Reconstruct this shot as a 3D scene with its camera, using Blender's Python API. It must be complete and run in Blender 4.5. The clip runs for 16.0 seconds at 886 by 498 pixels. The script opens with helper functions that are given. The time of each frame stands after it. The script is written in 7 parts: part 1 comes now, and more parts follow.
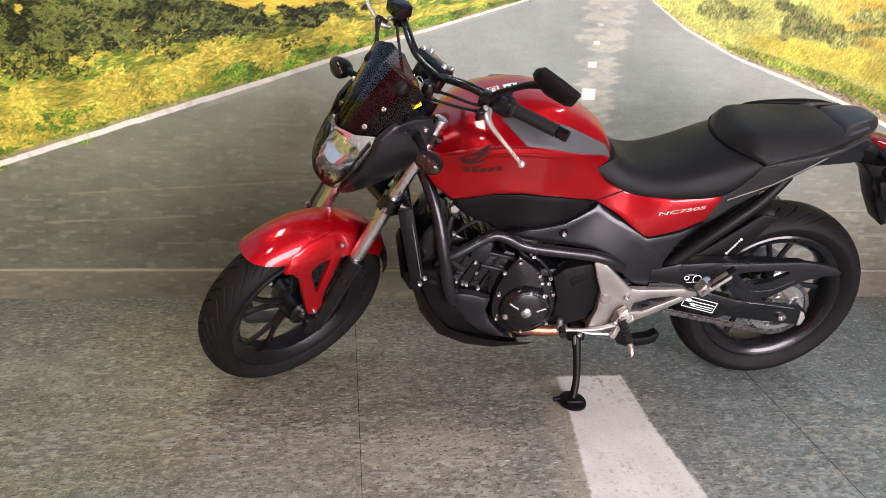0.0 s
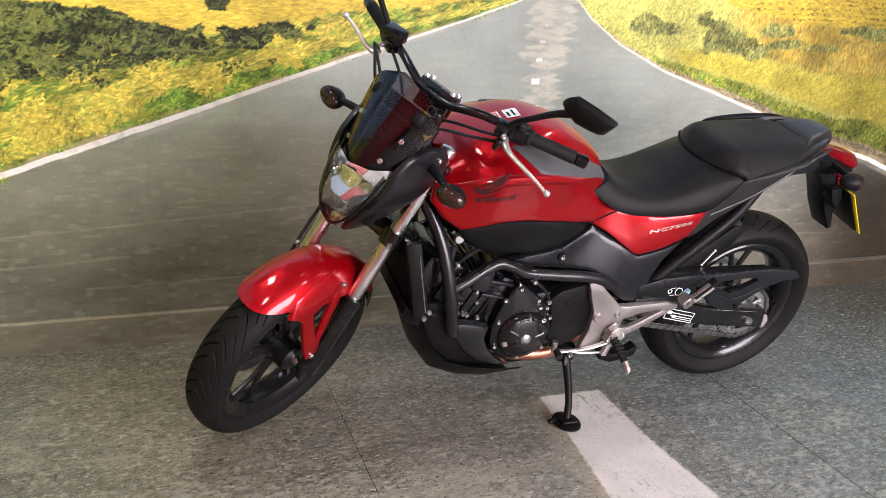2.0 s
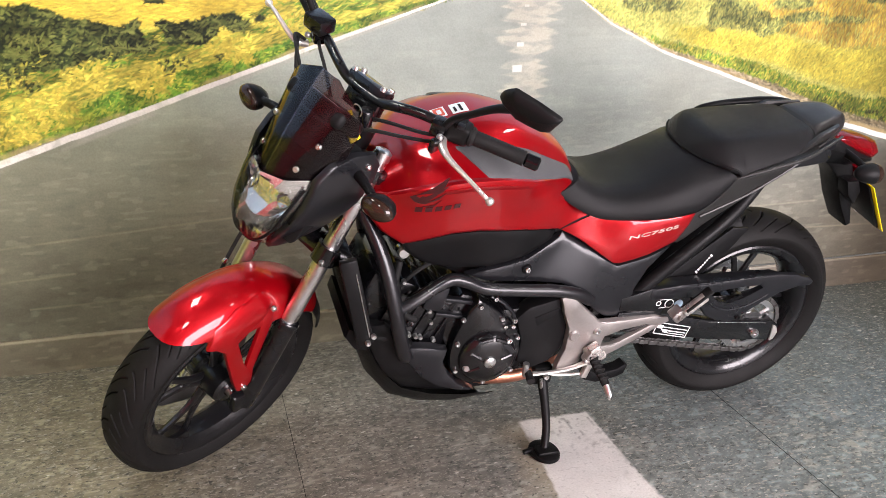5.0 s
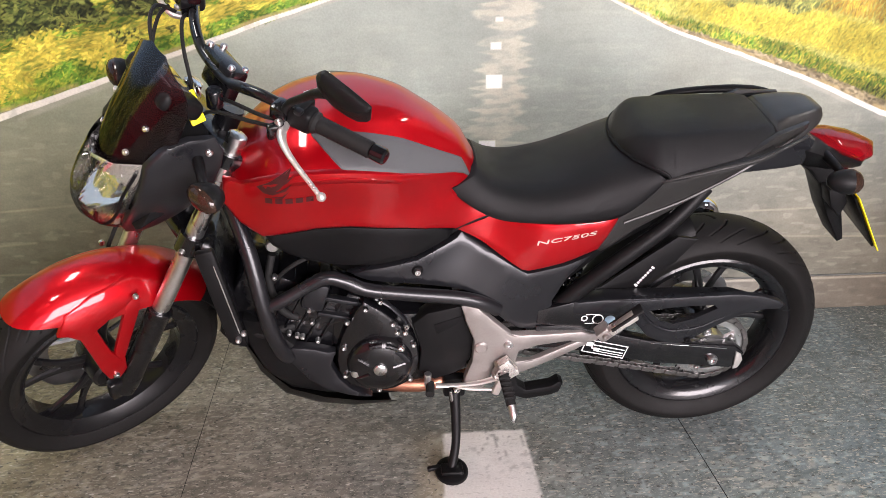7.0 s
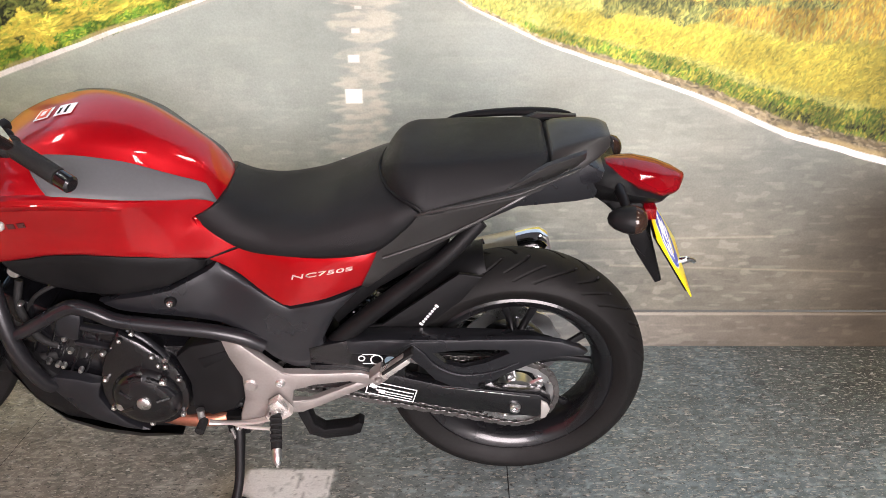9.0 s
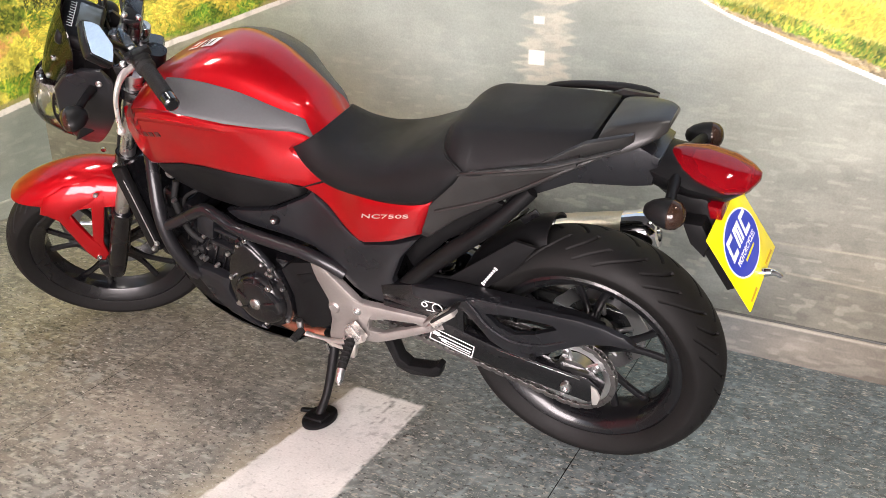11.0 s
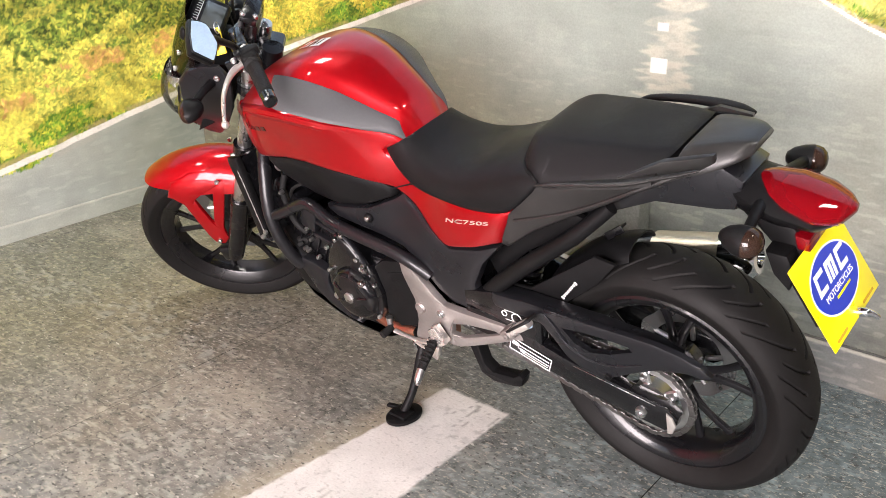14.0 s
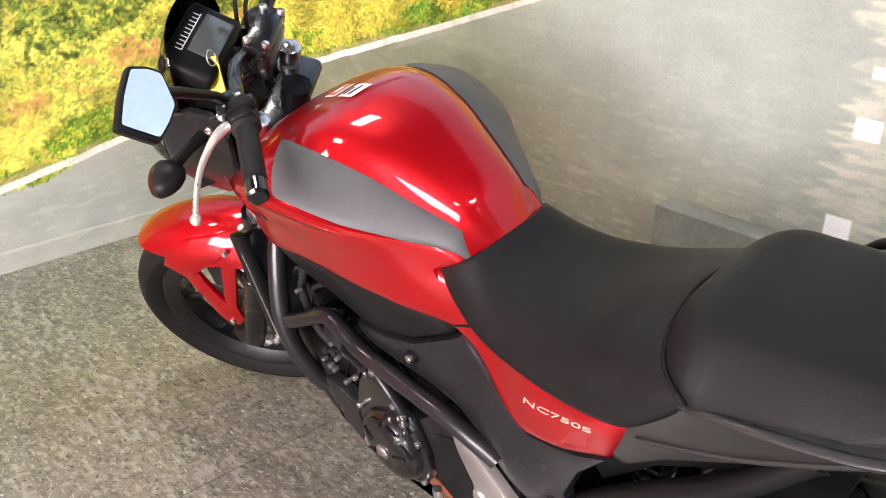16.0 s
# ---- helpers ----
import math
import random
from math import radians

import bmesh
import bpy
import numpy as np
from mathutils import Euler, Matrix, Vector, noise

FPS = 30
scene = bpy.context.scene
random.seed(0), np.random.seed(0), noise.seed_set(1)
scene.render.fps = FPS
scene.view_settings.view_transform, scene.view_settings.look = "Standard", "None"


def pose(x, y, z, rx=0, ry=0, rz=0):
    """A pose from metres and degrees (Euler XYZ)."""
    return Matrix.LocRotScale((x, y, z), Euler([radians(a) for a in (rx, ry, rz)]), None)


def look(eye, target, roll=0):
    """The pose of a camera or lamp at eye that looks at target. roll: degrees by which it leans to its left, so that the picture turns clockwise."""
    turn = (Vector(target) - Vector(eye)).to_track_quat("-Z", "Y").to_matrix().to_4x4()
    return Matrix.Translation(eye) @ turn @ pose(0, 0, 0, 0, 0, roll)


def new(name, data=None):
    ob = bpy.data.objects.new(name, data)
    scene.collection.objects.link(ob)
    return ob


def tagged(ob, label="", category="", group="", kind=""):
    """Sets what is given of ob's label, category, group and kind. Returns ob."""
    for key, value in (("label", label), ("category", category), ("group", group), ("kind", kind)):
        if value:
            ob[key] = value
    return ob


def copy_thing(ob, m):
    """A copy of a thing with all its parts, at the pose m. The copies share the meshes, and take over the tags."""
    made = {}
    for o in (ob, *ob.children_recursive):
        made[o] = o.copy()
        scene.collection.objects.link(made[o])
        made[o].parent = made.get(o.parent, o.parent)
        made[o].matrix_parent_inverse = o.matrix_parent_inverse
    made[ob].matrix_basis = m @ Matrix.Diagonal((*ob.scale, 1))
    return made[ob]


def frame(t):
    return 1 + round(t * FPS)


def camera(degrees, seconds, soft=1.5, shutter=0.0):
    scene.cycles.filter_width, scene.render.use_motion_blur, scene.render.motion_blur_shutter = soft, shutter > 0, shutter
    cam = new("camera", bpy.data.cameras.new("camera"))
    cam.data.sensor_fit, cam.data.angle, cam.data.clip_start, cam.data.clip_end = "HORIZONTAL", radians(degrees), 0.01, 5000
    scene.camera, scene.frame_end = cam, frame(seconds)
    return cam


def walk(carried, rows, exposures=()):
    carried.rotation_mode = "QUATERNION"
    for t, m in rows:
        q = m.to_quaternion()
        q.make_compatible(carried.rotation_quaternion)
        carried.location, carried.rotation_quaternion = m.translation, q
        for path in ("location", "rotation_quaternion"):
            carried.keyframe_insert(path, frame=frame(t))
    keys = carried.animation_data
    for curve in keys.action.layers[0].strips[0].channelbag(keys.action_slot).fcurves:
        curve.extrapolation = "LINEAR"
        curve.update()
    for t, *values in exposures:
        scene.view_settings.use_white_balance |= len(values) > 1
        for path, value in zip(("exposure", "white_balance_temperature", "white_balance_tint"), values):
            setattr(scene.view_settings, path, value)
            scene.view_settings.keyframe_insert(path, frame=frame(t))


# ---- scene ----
cam = camera(53.4, 16.0, soft=0.85)
PATH = [
    (0, (-1.218, -2.416, 1.301), (-0.983, -0.535, 0.665), 2.5),
    (0.5, (-1.332, -2.276, 1.296), (-1.052, -0.407, 0.641), 3.1),
    (1, (-1.567, -2.22, 1.317), (-1.023, -0.409, 0.667), 1.8),
    (1.5, (-1.68, -2.208, 1.337), (-1.037, -0.419, 0.717), 2.5),
    (2, (-1.705, -2.201, 1.337), (-1.062, -0.411, 0.719), 2.9),
    (2.5, (-1.705, -2.203, 1.337), (-1.065, -0.415, 0.709), 2.9),
    (3, (-1.672, -2.212, 1.335), (-1.048, -0.417, 0.712), 2.5),
    (3.2, (-1.654, -2.215, 1.332), (-1.047, -0.413, 0.711), 2.1),
    (5.3, (-1.246, -1.99, 1.319), (-0.761, -0.166, 0.655), -0.3),
    (5.5, (-1.162, -1.992, 1.323), (-0.732, -0.164, 0.637), -0.3),
    (6, (-0.985, -2.008, 1.318), (-0.65, -0.168, 0.608), -0.2),
    (6.5, (-0.854, -1.933, 1.305), (-0.506, -0.086, 0.621), 1.0),
    (7, (-0.676, -1.909, 1.305), (-0.52, -0.044, 0.598), -0.1),
    (7.5, (-0.42, -1.981, 1.305), (-0.43, -0.116, 0.583), -0.0),
    (8, (-0.258, -1.939, 1.301), (-0.234, -0.079, 0.567), -0.1),
    (8.2, (-0.196, -1.896, 1.305), (-0.148, -0.026, 0.598), 0.7),
    (10.3, (0.529, -1.671, 1.317), (-0.162, 0.044, 0.554), -0.6),
    (10.5, (0.619, -1.662, 1.317), (-0.191, -0.017, 0.52), -0.1),
    (11, (0.714, -1.631, 1.322), (-0.154, -0.007, 0.541), -0.2),
    (11.5, (0.825, -1.616, 1.327), (-0.2, -0.07, 0.579), -0.3),
    (12, (0.943, -1.623, 1.337), (-0.174, -0.114, 0.646), -0.3),
    (12.5, (0.964, -1.623, 1.339), (-0.189, -0.142, 0.647), -0.4),
    (13, (0.968, -1.616, 1.337), (-0.167, -0.134, 0.62), -0.1),
    (13.5, (0.958, -1.595, 1.335), (-0.229, -0.171, 0.584), -0.7),
    (14, (0.864, -1.506, 1.339), (-0.319, -0.098, 0.552), -0.7),
    (14.5, (0.714, -1.382, 1.344), (-0.451, 0.03, 0.539), -0.8),
    (15, (0.659, -1.193, 1.335), (-0.609, 0.127, 0.528), -0.2),
    (15.5, (0.576, -1.017, 1.341), (-0.765, 0.192, 0.481), 0.5),
    (16, (0.359, -0.866, 1.344), (-0.968, 0.355, 0.479), 0.2),
]
walk(cam, [(t, look(eye, target, roll)) for t, eye, target, roll in PATH],
     exposures=[(0.0, 0.05, 6250, 12), (3.2, 0.05, 6250, 12), (5.3, 0.27, 6350, 11), (8.2, 0.27, 6400, 11), (10.3, 0.42, 6550, 10), (13.5, 0.45, 6550, 10), (15.0, 0.61, 6500, 10), (16.0, 0.63, 6500, 11)])

from mathutils.geometry import delaunay_2d_cdt

# ---- light and exposure ----
world = bpy.data.worlds.new("world")
world.use_nodes = True
scene.world = world
wn = world.node_tree.nodes
sky = wn.new("ShaderNodeTexSky")
sky.sky_type = "NISHITA"
sky.sun_disc = False
sky.sun_elevation, sky.sun_rotation = radians(48), radians(200)
world.node_tree.links.new(sky.outputs[0], wn["Background"].inputs[0])
wn["Background"].inputs[1].default_value = 0.12

sun_data = bpy.data.lights.new("sun", "SUN")
sun_data.energy, sun_data.angle, sun_data.color = 3.0, radians(0.5), (1.0, 0.95, 0.88)
sun = new("sun", sun_data)
sun.matrix_world = look((2, -6, 9), (0, -12, 0))


def area(name, m, sx, sy, power, colour):
    d = bpy.data.lights.new(name, "AREA")
    d.shape, d.size, d.size_y, d.energy, d.color = "RECTANGLE", sx, sy, power, colour
    ob = new(name, d)
    ob.matrix_world = m
    return ob


# area lamp added in the unseen opening, standing in for daylight
area("daylight_in_shopfront", look((1.3, -5.2, 1.5), (-0.3, 0.6, 0.6)), 3.8, 2.3, 590, (1.0, 0.88, 0.89))

# ---- materials ----


def mat(name):
    m = bpy.data.materials.new(name)
    m.use_nodes = True
    return m, m.node_tree.nodes, m.node_tree.links, m.node_tree.nodes["Principled BSDF"]


def surface(name, colour, rough=0.5, metal=0.0, coat=0.0, grain=0.12, scale=30.0, bump=0.0, bump_scale=400.0, rough_var=0.1, trans=0.0, ior=1.45, spec=0.5):
    """Base colour with variation at two scales, uneven gloss and a fine relief."""
    m, n, l, b = mat(name)
    co = n.new("ShaderNodeTexCoord")
    big, fine = n.new("ShaderNodeTexNoise"), n.new("ShaderNodeTexNoise")
    big.inputs["Scale"].default_value, fine.inputs["Scale"].default_value = scale * 0.25, scale * 4
    big.inputs["Detail"].default_value, fine.inputs["Detail"].default_value = 3, 4
    mixn = n.new("ShaderNodeMath")
    mixn.operation = "ADD"
    for k, t in enumerate((big, fine)):
        l.new(co.outputs["Object"], t.inputs["Vector"])
        l.new(t.outputs[0], mixn.inputs[k])
    rng = n.new("ShaderNodeMapRange")
    rng.inputs["From Min"].default_value, rng.inputs["From Max"].default_value = 0.6, 1.4
    rng.inputs["To Min"].default_value, rng.inputs["To Max"].default_value = 1 - grain, 1 + grain
    l.new(mixn.outputs[0], rng.inputs["Value"])
    mul = n.new("ShaderNodeMix")
    mul.data_type, mul.blend_type = "RGBA", "MULTIPLY"
    mul.inputs["Factor"].default_value = 1.0
    mul.inputs["A"].default_value = (*colour, 1)
    l.new(rng.outputs[0], mul.inputs["B"])
    l.new(mul.outputs["Result"], b.inputs["Base Color"])
    rr = n.new("ShaderNodeMapRange")
    rr.inputs["From Min"].default_value, rr.inputs["From Max"].default_value = 0.3, 0.7
    rr.inputs["To Min"].default_value, rr.inputs["To Max"].default_value = max(rough - rough_var, 0.02), min(rough + rough_var, 1)
    l.new(big.outputs[0], rr.inputs["Value"])
    l.new(rr.outputs[0], b.inputs["Roughness"])
    b.inputs["Metallic"].default_value = metal
    b.inputs["Specular IOR Level"].default_value = spec
    b.inputs["Coat Weight"].default_value, b.inputs["Coat Roughness"].default_value = coat, 0.03
    b.inputs["Transmission Weight"].default_value, b.inputs["IOR"].default_value = trans, ior
    if bump:
        bn, bt = n.new("ShaderNodeBump"), n.new("ShaderNodeTexNoise")
        bt.inputs["Scale"].default_value = bump_scale
        l.new(co.outputs["Object"], bt.inputs["Vector"])
        l.new(bt.outputs[0], bn.inputs["Height"])
        bn.inputs["Strength"].default_value, bn.inputs["Distance"].default_value = bump, 0.002
        l.new(bn.outputs[0], b.inputs["Normal"])
    return m


RED = surface("candy_red_paint", (0.36, 0.0008, 0.005), 0.38, 0.6, 0.7, 0.06, 20, rough_var=0.03, spec=0.2)
GREY_PAD = surface("grey_grained_plastic", (0.066, 0.067, 0.071), 0.5, 0, 0, 0.08, 40, 0.25, 900)
BLACK_PLASTIC = surface("black_grained_plastic", (0.0062, 0.0062, 0.0066), 0.42, 0, 0, 0.15, 40, 0.15, 700, spec=0.17)
PANEL_GREY = surface("dark_grey_satin_paint", (0.013, 0.0135, 0.016), 0.33, 0.35, 0.2, 0.1, 40, 0.05, 900)
FRAME = surface("satin_black_frame_paint", (0.012, 0.012, 0.014), 0.30, 0.3, 0.2, 0.12, 30, 0.06, 500)
ENGINE = surface("black_engine_paint", (0.005, 0.005, 0.006), 0.24, 0.2, 0.40, 0.2, 40, 0.12, 500)
RAIL = surface("black_satin_rail_plastic", (0.018, 0.0175, 0.017), 0.40, 0, 0, 0.12, 40, 0.1, 700, spec=0.5)
DEEP = surface("matt_black_metal", (0.004, 0.004, 0.0045), 0.6, 0, 0, 0.3, 30, 0.1, 300, spec=0.2)
SEAT = surface("black_seat_vinyl", (0.0066, 0.0066, 0.0072), 0.44, 0, 0, 0.12, 25, 0.35, 1300, spec=0.20)
RUBBER = surface("tyre_rubber", (0.0073, 0.0069, 0.0067), 0.62, 0, 0, 0.25, 30, 0.15, 500, spec=0.20)
GRIP = surface("grip_rubber", (0.012, 0.012, 0.012), 0.6, 0, 0, 0.15, 60, 0.4, 900, spec=0.2)
RIM = surface("gloss_black_rim", (0.006, 0.006, 0.007), 0.28, 0.2, 0.3, 0.1, 30)
CHROME = surface("chrome", (0.75, 0.75, 0.76), 0.08, 1.0, 0, 0.03, 20, rough_var=0.04)
STEEL = surface("zinc_plated_steel", (0.62, 0.62, 0.62), 0.3, 1.0, 0, 0.1, 50, 0.05, 500)
CAST = surface("warm_grey_cast_aluminium", (0.34, 0.315, 0.30), 0.4, 0.75, 0, 0.08, 40, 0.08, 800)
LEVER = surface("polished_lever_alloy", (0.75, 0.72, 0.68), 0.32, 0.8, 0, 0.06, 40)
COPPER = surface("heat_browned_pipe", (0.45, 0.20, 0.13), 0.35, 0.9, 0, 0.2, 30)
MUFFLER = surface("brushed_titanium_can", (0.46, 0.41, 0.32), 0.36, 1.0, 0, 0.1, 30)
WHITE = surface("white_sticker", (0.8, 0.8, 0.8), 0.45, 0, 0, 0.04, 30)
RED_INK = surface("orange_red_sticker", (0.7, 0.10, 0.05), 0.45, 0, 0, 0.04, 30)
BLUE_INK = surface("light_blue_sticker", (0.35, 0.5, 0.62), 0.45, 0, 0, 0.04, 30)
LOGO = surface("dark_wine_transfer", (0.05, 0.004, 0.006), 0.35, 0.2, 0.6, 0.1, 30)
BADGE = surface("silver_badge", (0.76, 0.70, 0.63), 0.32, 0.7, 0, 0.08, 60)
PLATE = surface("yellow_plate", (0.90, 0.76, 0.005), 0.35, 0, 0.3, 0.03, 20)
PLATE_BLUE = surface("blue_print", (0.012, 0.035, 0.40), 0.4, 0, 0.2, 0.05, 30)
PLATE_EDGE = surface("plate_backing", (0.55, 0.33, 0.03), 0.5, 0, 0, 0.1, 40)
TAG = surface("yellow_key_tag", (0.85, 0.72, 0.02), 0.45, 0, 0, 0.05, 40)
LCD = surface("lcd_glass", (0.07, 0.08, 0.075), 0.12, 0, 0.5, 0.05, 30)
MIRROR = surface("mirror_glass", (0.85, 0.87, 0.88), 0.02, 1.0, 0, 0.01, 10, rough_var=0.01)
DISC = surface("brushed_disc_steel", (0.45, 0.45, 0.46), 0.32, 1.0, 0, 0.1, 60, 0.05, 900)
KILL = surface("red_switch", (0.55, 0.02, 0.02), 0.4, 0, 0, 0.05, 40)
TUBE_GLOW = surface("glowing_diffuser", (0.8, 0.8, 0.8), 0.4, 0, 0, 0.02, 20)
TUBE_GLOW.node_tree.nodes["Principled BSDF"].inputs["Emission Color"].default_value = (1.0, 0.96, 0.90, 1)
TUBE_GLOW.node_tree.nodes["Principled BSDF"].inputs["Emission Strength"].default_value = 32.0
REFLECTOR = surface("silvered_lamp_reflector", (0.95, 0.93, 0.90), 0.035, 0.88, 0.0, 0.04, 30, rough_var=0.015)
CHAIN = surface("oiled_chain_steel", (0.16, 0.155, 0.15), 0.38, 0.9, 0, 0.25, 60)
SKIRT = surface("skirting_joint", (0.075, 0.078, 0.07), 0.55, 0, 0, 0.2, 40)


def lens(name, colour, clear, rough=0.04, tint=None):
    """A thin tinted moulding: part of the light goes straight through, the rest meets a glossy surface."""
    m, n, l, b = mat(name)
    b.inputs["Base Color"].default_value = (*colour, 1)
    b.inputs["Roughness"].default_value = rough
    tr, mx = n.new("ShaderNodeBsdfTransparent"), n.new("ShaderNodeMixShader")
    tint = tint or [min(1, 0.25 + 2.0 * c) for c in colour]
    tr.inputs[0].default_value = (*tint, 1)
    mx.inputs[0].default_value = clear
    b.inputs["Specular IOR Level"].default_value = 0.0
    l.new(b.outputs[0], mx.inputs[1])
    l.new(tr.outputs[0], mx.inputs[2])
    gloss, fres, top = n.new("ShaderNodeBsdfGlossy"), n.new("ShaderNodeFresnel"), n.new("ShaderNodeMixShader")
    gloss.inputs["Roughness"].default_value, fres.inputs[0].default_value = rough, 1.5
    l.new(fres.outputs[0], top.inputs[0])
    l.new(mx.outputs[0], top.inputs[1])
    l.new(gloss.outputs[0], top.inputs[2])
    l.new(top.outputs[0], n["Material Output"].inputs["Surface"])
    return m


SMOKE = lens("smoked_acrylic", (0.012, 0.006, 0.008), 0.88, tint=(0.50, 0.46, 0.48))
CLEAR = lens("clear_polycarbonate", (0.03, 0.03, 0.03), 0.88, tint=(0.96, 0.96, 0.94))
RED_LENS = lens("red_lens", (0.20, 0.002, 0.006), 0.30)
AMBER = lens("smoked_indicator_lens", (0.035, 0.018, 0.012), 0.30)


def printed(name, relief=0.25, rough=0.5, chips=0.0):
    """A printed vinyl: the print lies in the colour attribute, with a fine dot grain and a slight relief."""
    m, n, l, b = mat(name)
    at, co = n.new("ShaderNodeVertexColor"), n.new("ShaderNodeTexCoord")
    at.layer_name = "print"
    t1, t2 = n.new("ShaderNodeTexNoise"), n.new("ShaderNodeTexNoise")
    t1.inputs["Scale"].default_value, t1.inputs["Detail"].default_value = 180, 4
    t2.inputs["Scale"].default_value, t2.inputs["Detail"].default_value = 9, 5
    add = n.new("ShaderNodeMath")
    add.operation = "ADD"
    for k, t in enumerate((t1, t2)):
        l.new(co.outputs["Object"], t.inputs["Vector"])
        l.new(t.outputs[0], add.inputs[k])
    rg = n.new("ShaderNodeMapRange")
    rg.inputs["From Min"].default_value, rg.inputs["From Max"].default_value = 0.65, 1.35
    rg.inputs["To Min"].default_value, rg.inputs["To Max"].default_value = 0.87, 1.13
    l.new(add.outputs[0], rg.inputs["Value"])
    mul = n.new("ShaderNodeMix")
    mul.data_type, mul.blend_type = "RGBA", "MULTIPLY"
    mul.inputs["Factor"].default_value = 1
    l.new(at.outputs[0], mul.inputs["A"])
    l.new(rg.outputs[0], mul.inputs["B"])
    colour = mul.outputs["Result"]
    lum, keep = n.new("ShaderNodeRGBToBW"), n.new("ShaderNodeMapRange")
    keep.inputs["From Min"].default_value, keep.inputs["From Max"].default_value = 0.34, 0.52
    keep.inputs["To Min"].default_value, keep.inputs["To Max"].default_value = 1.0, 0.22
    l.new(at.outputs[0], lum.inputs[0])
    l.new(lum.outputs[0], keep.inputs["Value"])
    for k, (scale, lo, hi, tone) in enumerate(((120, 0.61, 0.64, (0.40, 0.37, 0.31, 1)), (95, 0.61, 0.65, (0.03, 0.031, 0.028, 1)), (75, 0.68, 0.70, (0.62, 0.60, 0.55, 1)), (260, 0.62, 0.66, (0.46, 0.43, 0.38, 1))) if chips else ()):
        mp, nt, mr, mx = n.new("ShaderNodeMapping"), n.new("ShaderNodeTexNoise"), n.new("ShaderNodeMapRange"), n.new("ShaderNodeMix")
        mp.inputs["Location"].default_value, mp.inputs["Scale"].default_value = (3.1 * k, 1.7 * k, 0.4 * k), ((0.38, 0.72, 0.45, 0.6)[k], 1.0, 1.0)
        nt.inputs["Scale"].default_value, nt.inputs["Detail"].default_value = scale, 2.5
        mr.inputs["From Min"].default_value, mr.inputs["From Max"].default_value = lo, hi
        mr.inputs["To Max"].default_value = chips
        mx.data_type = "RGBA"
        mx.inputs["B"].default_value = tone
        l.new(co.outputs["Object"], mp.inputs["Vector"])
        l.new(mp.outputs[0], nt.inputs["Vector"])
        l.new(nt.outputs[0], mr.inputs["Value"])
        fm = n.new("ShaderNodeMath")
        fm.operation = "MULTIPLY"
        l.new(mr.outputs[0], fm.inputs[0])
        l.new(keep.outputs[0], fm.inputs[1])
        l.new(fm.outputs[0], mx.inputs["Factor"])
        l.new(colour, mx.inputs["A"])
        colour = mx.outputs["Result"]
    l.new(colour, b.inputs["Base Color"])
    b.inputs["Roughness"].default_value = rough
    bp = n.new("ShaderNodeBump")
    bp.inputs["Strength"].default_value, bp.inputs["Distance"].default_value = relief, 0.001
    l.new(t1.outputs[0], bp.inputs["Height"])
    l.new(bp.outputs[0], b.inputs["Normal"])
    return m


WALL_PRINT = printed("wall_photo_print", 0.1, 0.55)
WALL_PRINT.node_tree.nodes["Principled BSDF"].inputs["Specular IOR Level"].default_value = 0.2
FLOOR_PRINT = printed("floor_photo_print", 0.35, 0.48, 0.78)
RED_WALL = surface("red_painted_plaster", (0.30, 0.010, 0.012), 0.55, 0, 0, 0.06, 6, 0.2, 60)
PLASTER = surface("grey_painted_plaster", (0.20, 0.195, 0.19), 0.7, 0, 0, 0.04, 6, 0.2, 60)
CEIL = surface("dark_ceiling_paint", (0.09, 0.09, 0.09), 0.8, 0, 0, 0.03, 6)
CONCRETE = surface("outdoor_paving", (0.30, 0.30, 0.29), 0.8, 0, 0, 0.2, 8, 0.3, 60)

# ---- mesh helpers ----


def finish(name, bm, material, parent=None, label="", sharp=38, m=None):
    if m is not None:
        bm.transform(m)
    bmesh.ops.recalc_face_normals(bm, faces=bm.faces)
    me = bpy.data.meshes.new(name)
    bm.to_mesh(me)
    bm.free()
    for p in me.polygons:
        p.use_smooth = True
    me.set_sharp_from_angle(angle=radians(sharp))
    me.materials.append(material)
    ob = new(name, me)
    if parent is not None:
        ob.parent = parent
    return tagged(ob, label)


def part(name, bm, material, parent, label="", sharp=38, m=None):
    return finish(name, bm, material, parent, label, sharp, m)


def part_each(name, bm, material, parent, label="", m=None):
    """Every loose piece of bm becomes a part of its own."""
    bm.verts.index_update()
    seen = set()
    for v in bm.verts:
        if v.index in seen:
            continue
        stack, group = [v], {v.index: v}
        while stack:
            for e in stack.pop().link_edges:
                for w in e.verts:
                    if w.index not in group:
                        group[w.index] = w
                        stack.append(w)
        seen |= set(group)
        piece = bmesh.new()
        vs = {i: piece.verts.new(w.co) for i, w in group.items()}
        for face in {f for w in group.values() for f in w.link_faces}:
            piece.faces.new([vs[w.index] for w in face.verts])
        part(name, piece, material, parent, label, m=m)
    bm.free()


def spline(pts, per=6, closed=False):
    """Points of a smooth curve through the given ones."""
    p = [Vector(q) for q in pts]
    n, out = len(p), []
    for i in range(n if closed else n - 1):
        a, b, c, d = (p[(i + k) % n] if closed else p[min(max(i + k, 0), n - 1)] for k in (-1, 0, 1, 2))
        for k in range(per):
            t = k / per
            out.append(0.5 * ((2 * b) + (c - a) * t + (2 * a - 5 * b + 4 * c - d) * t * t + (3 * b - a - 3 * c + d) * t**3))
    return out if closed else out + [p[-1]]


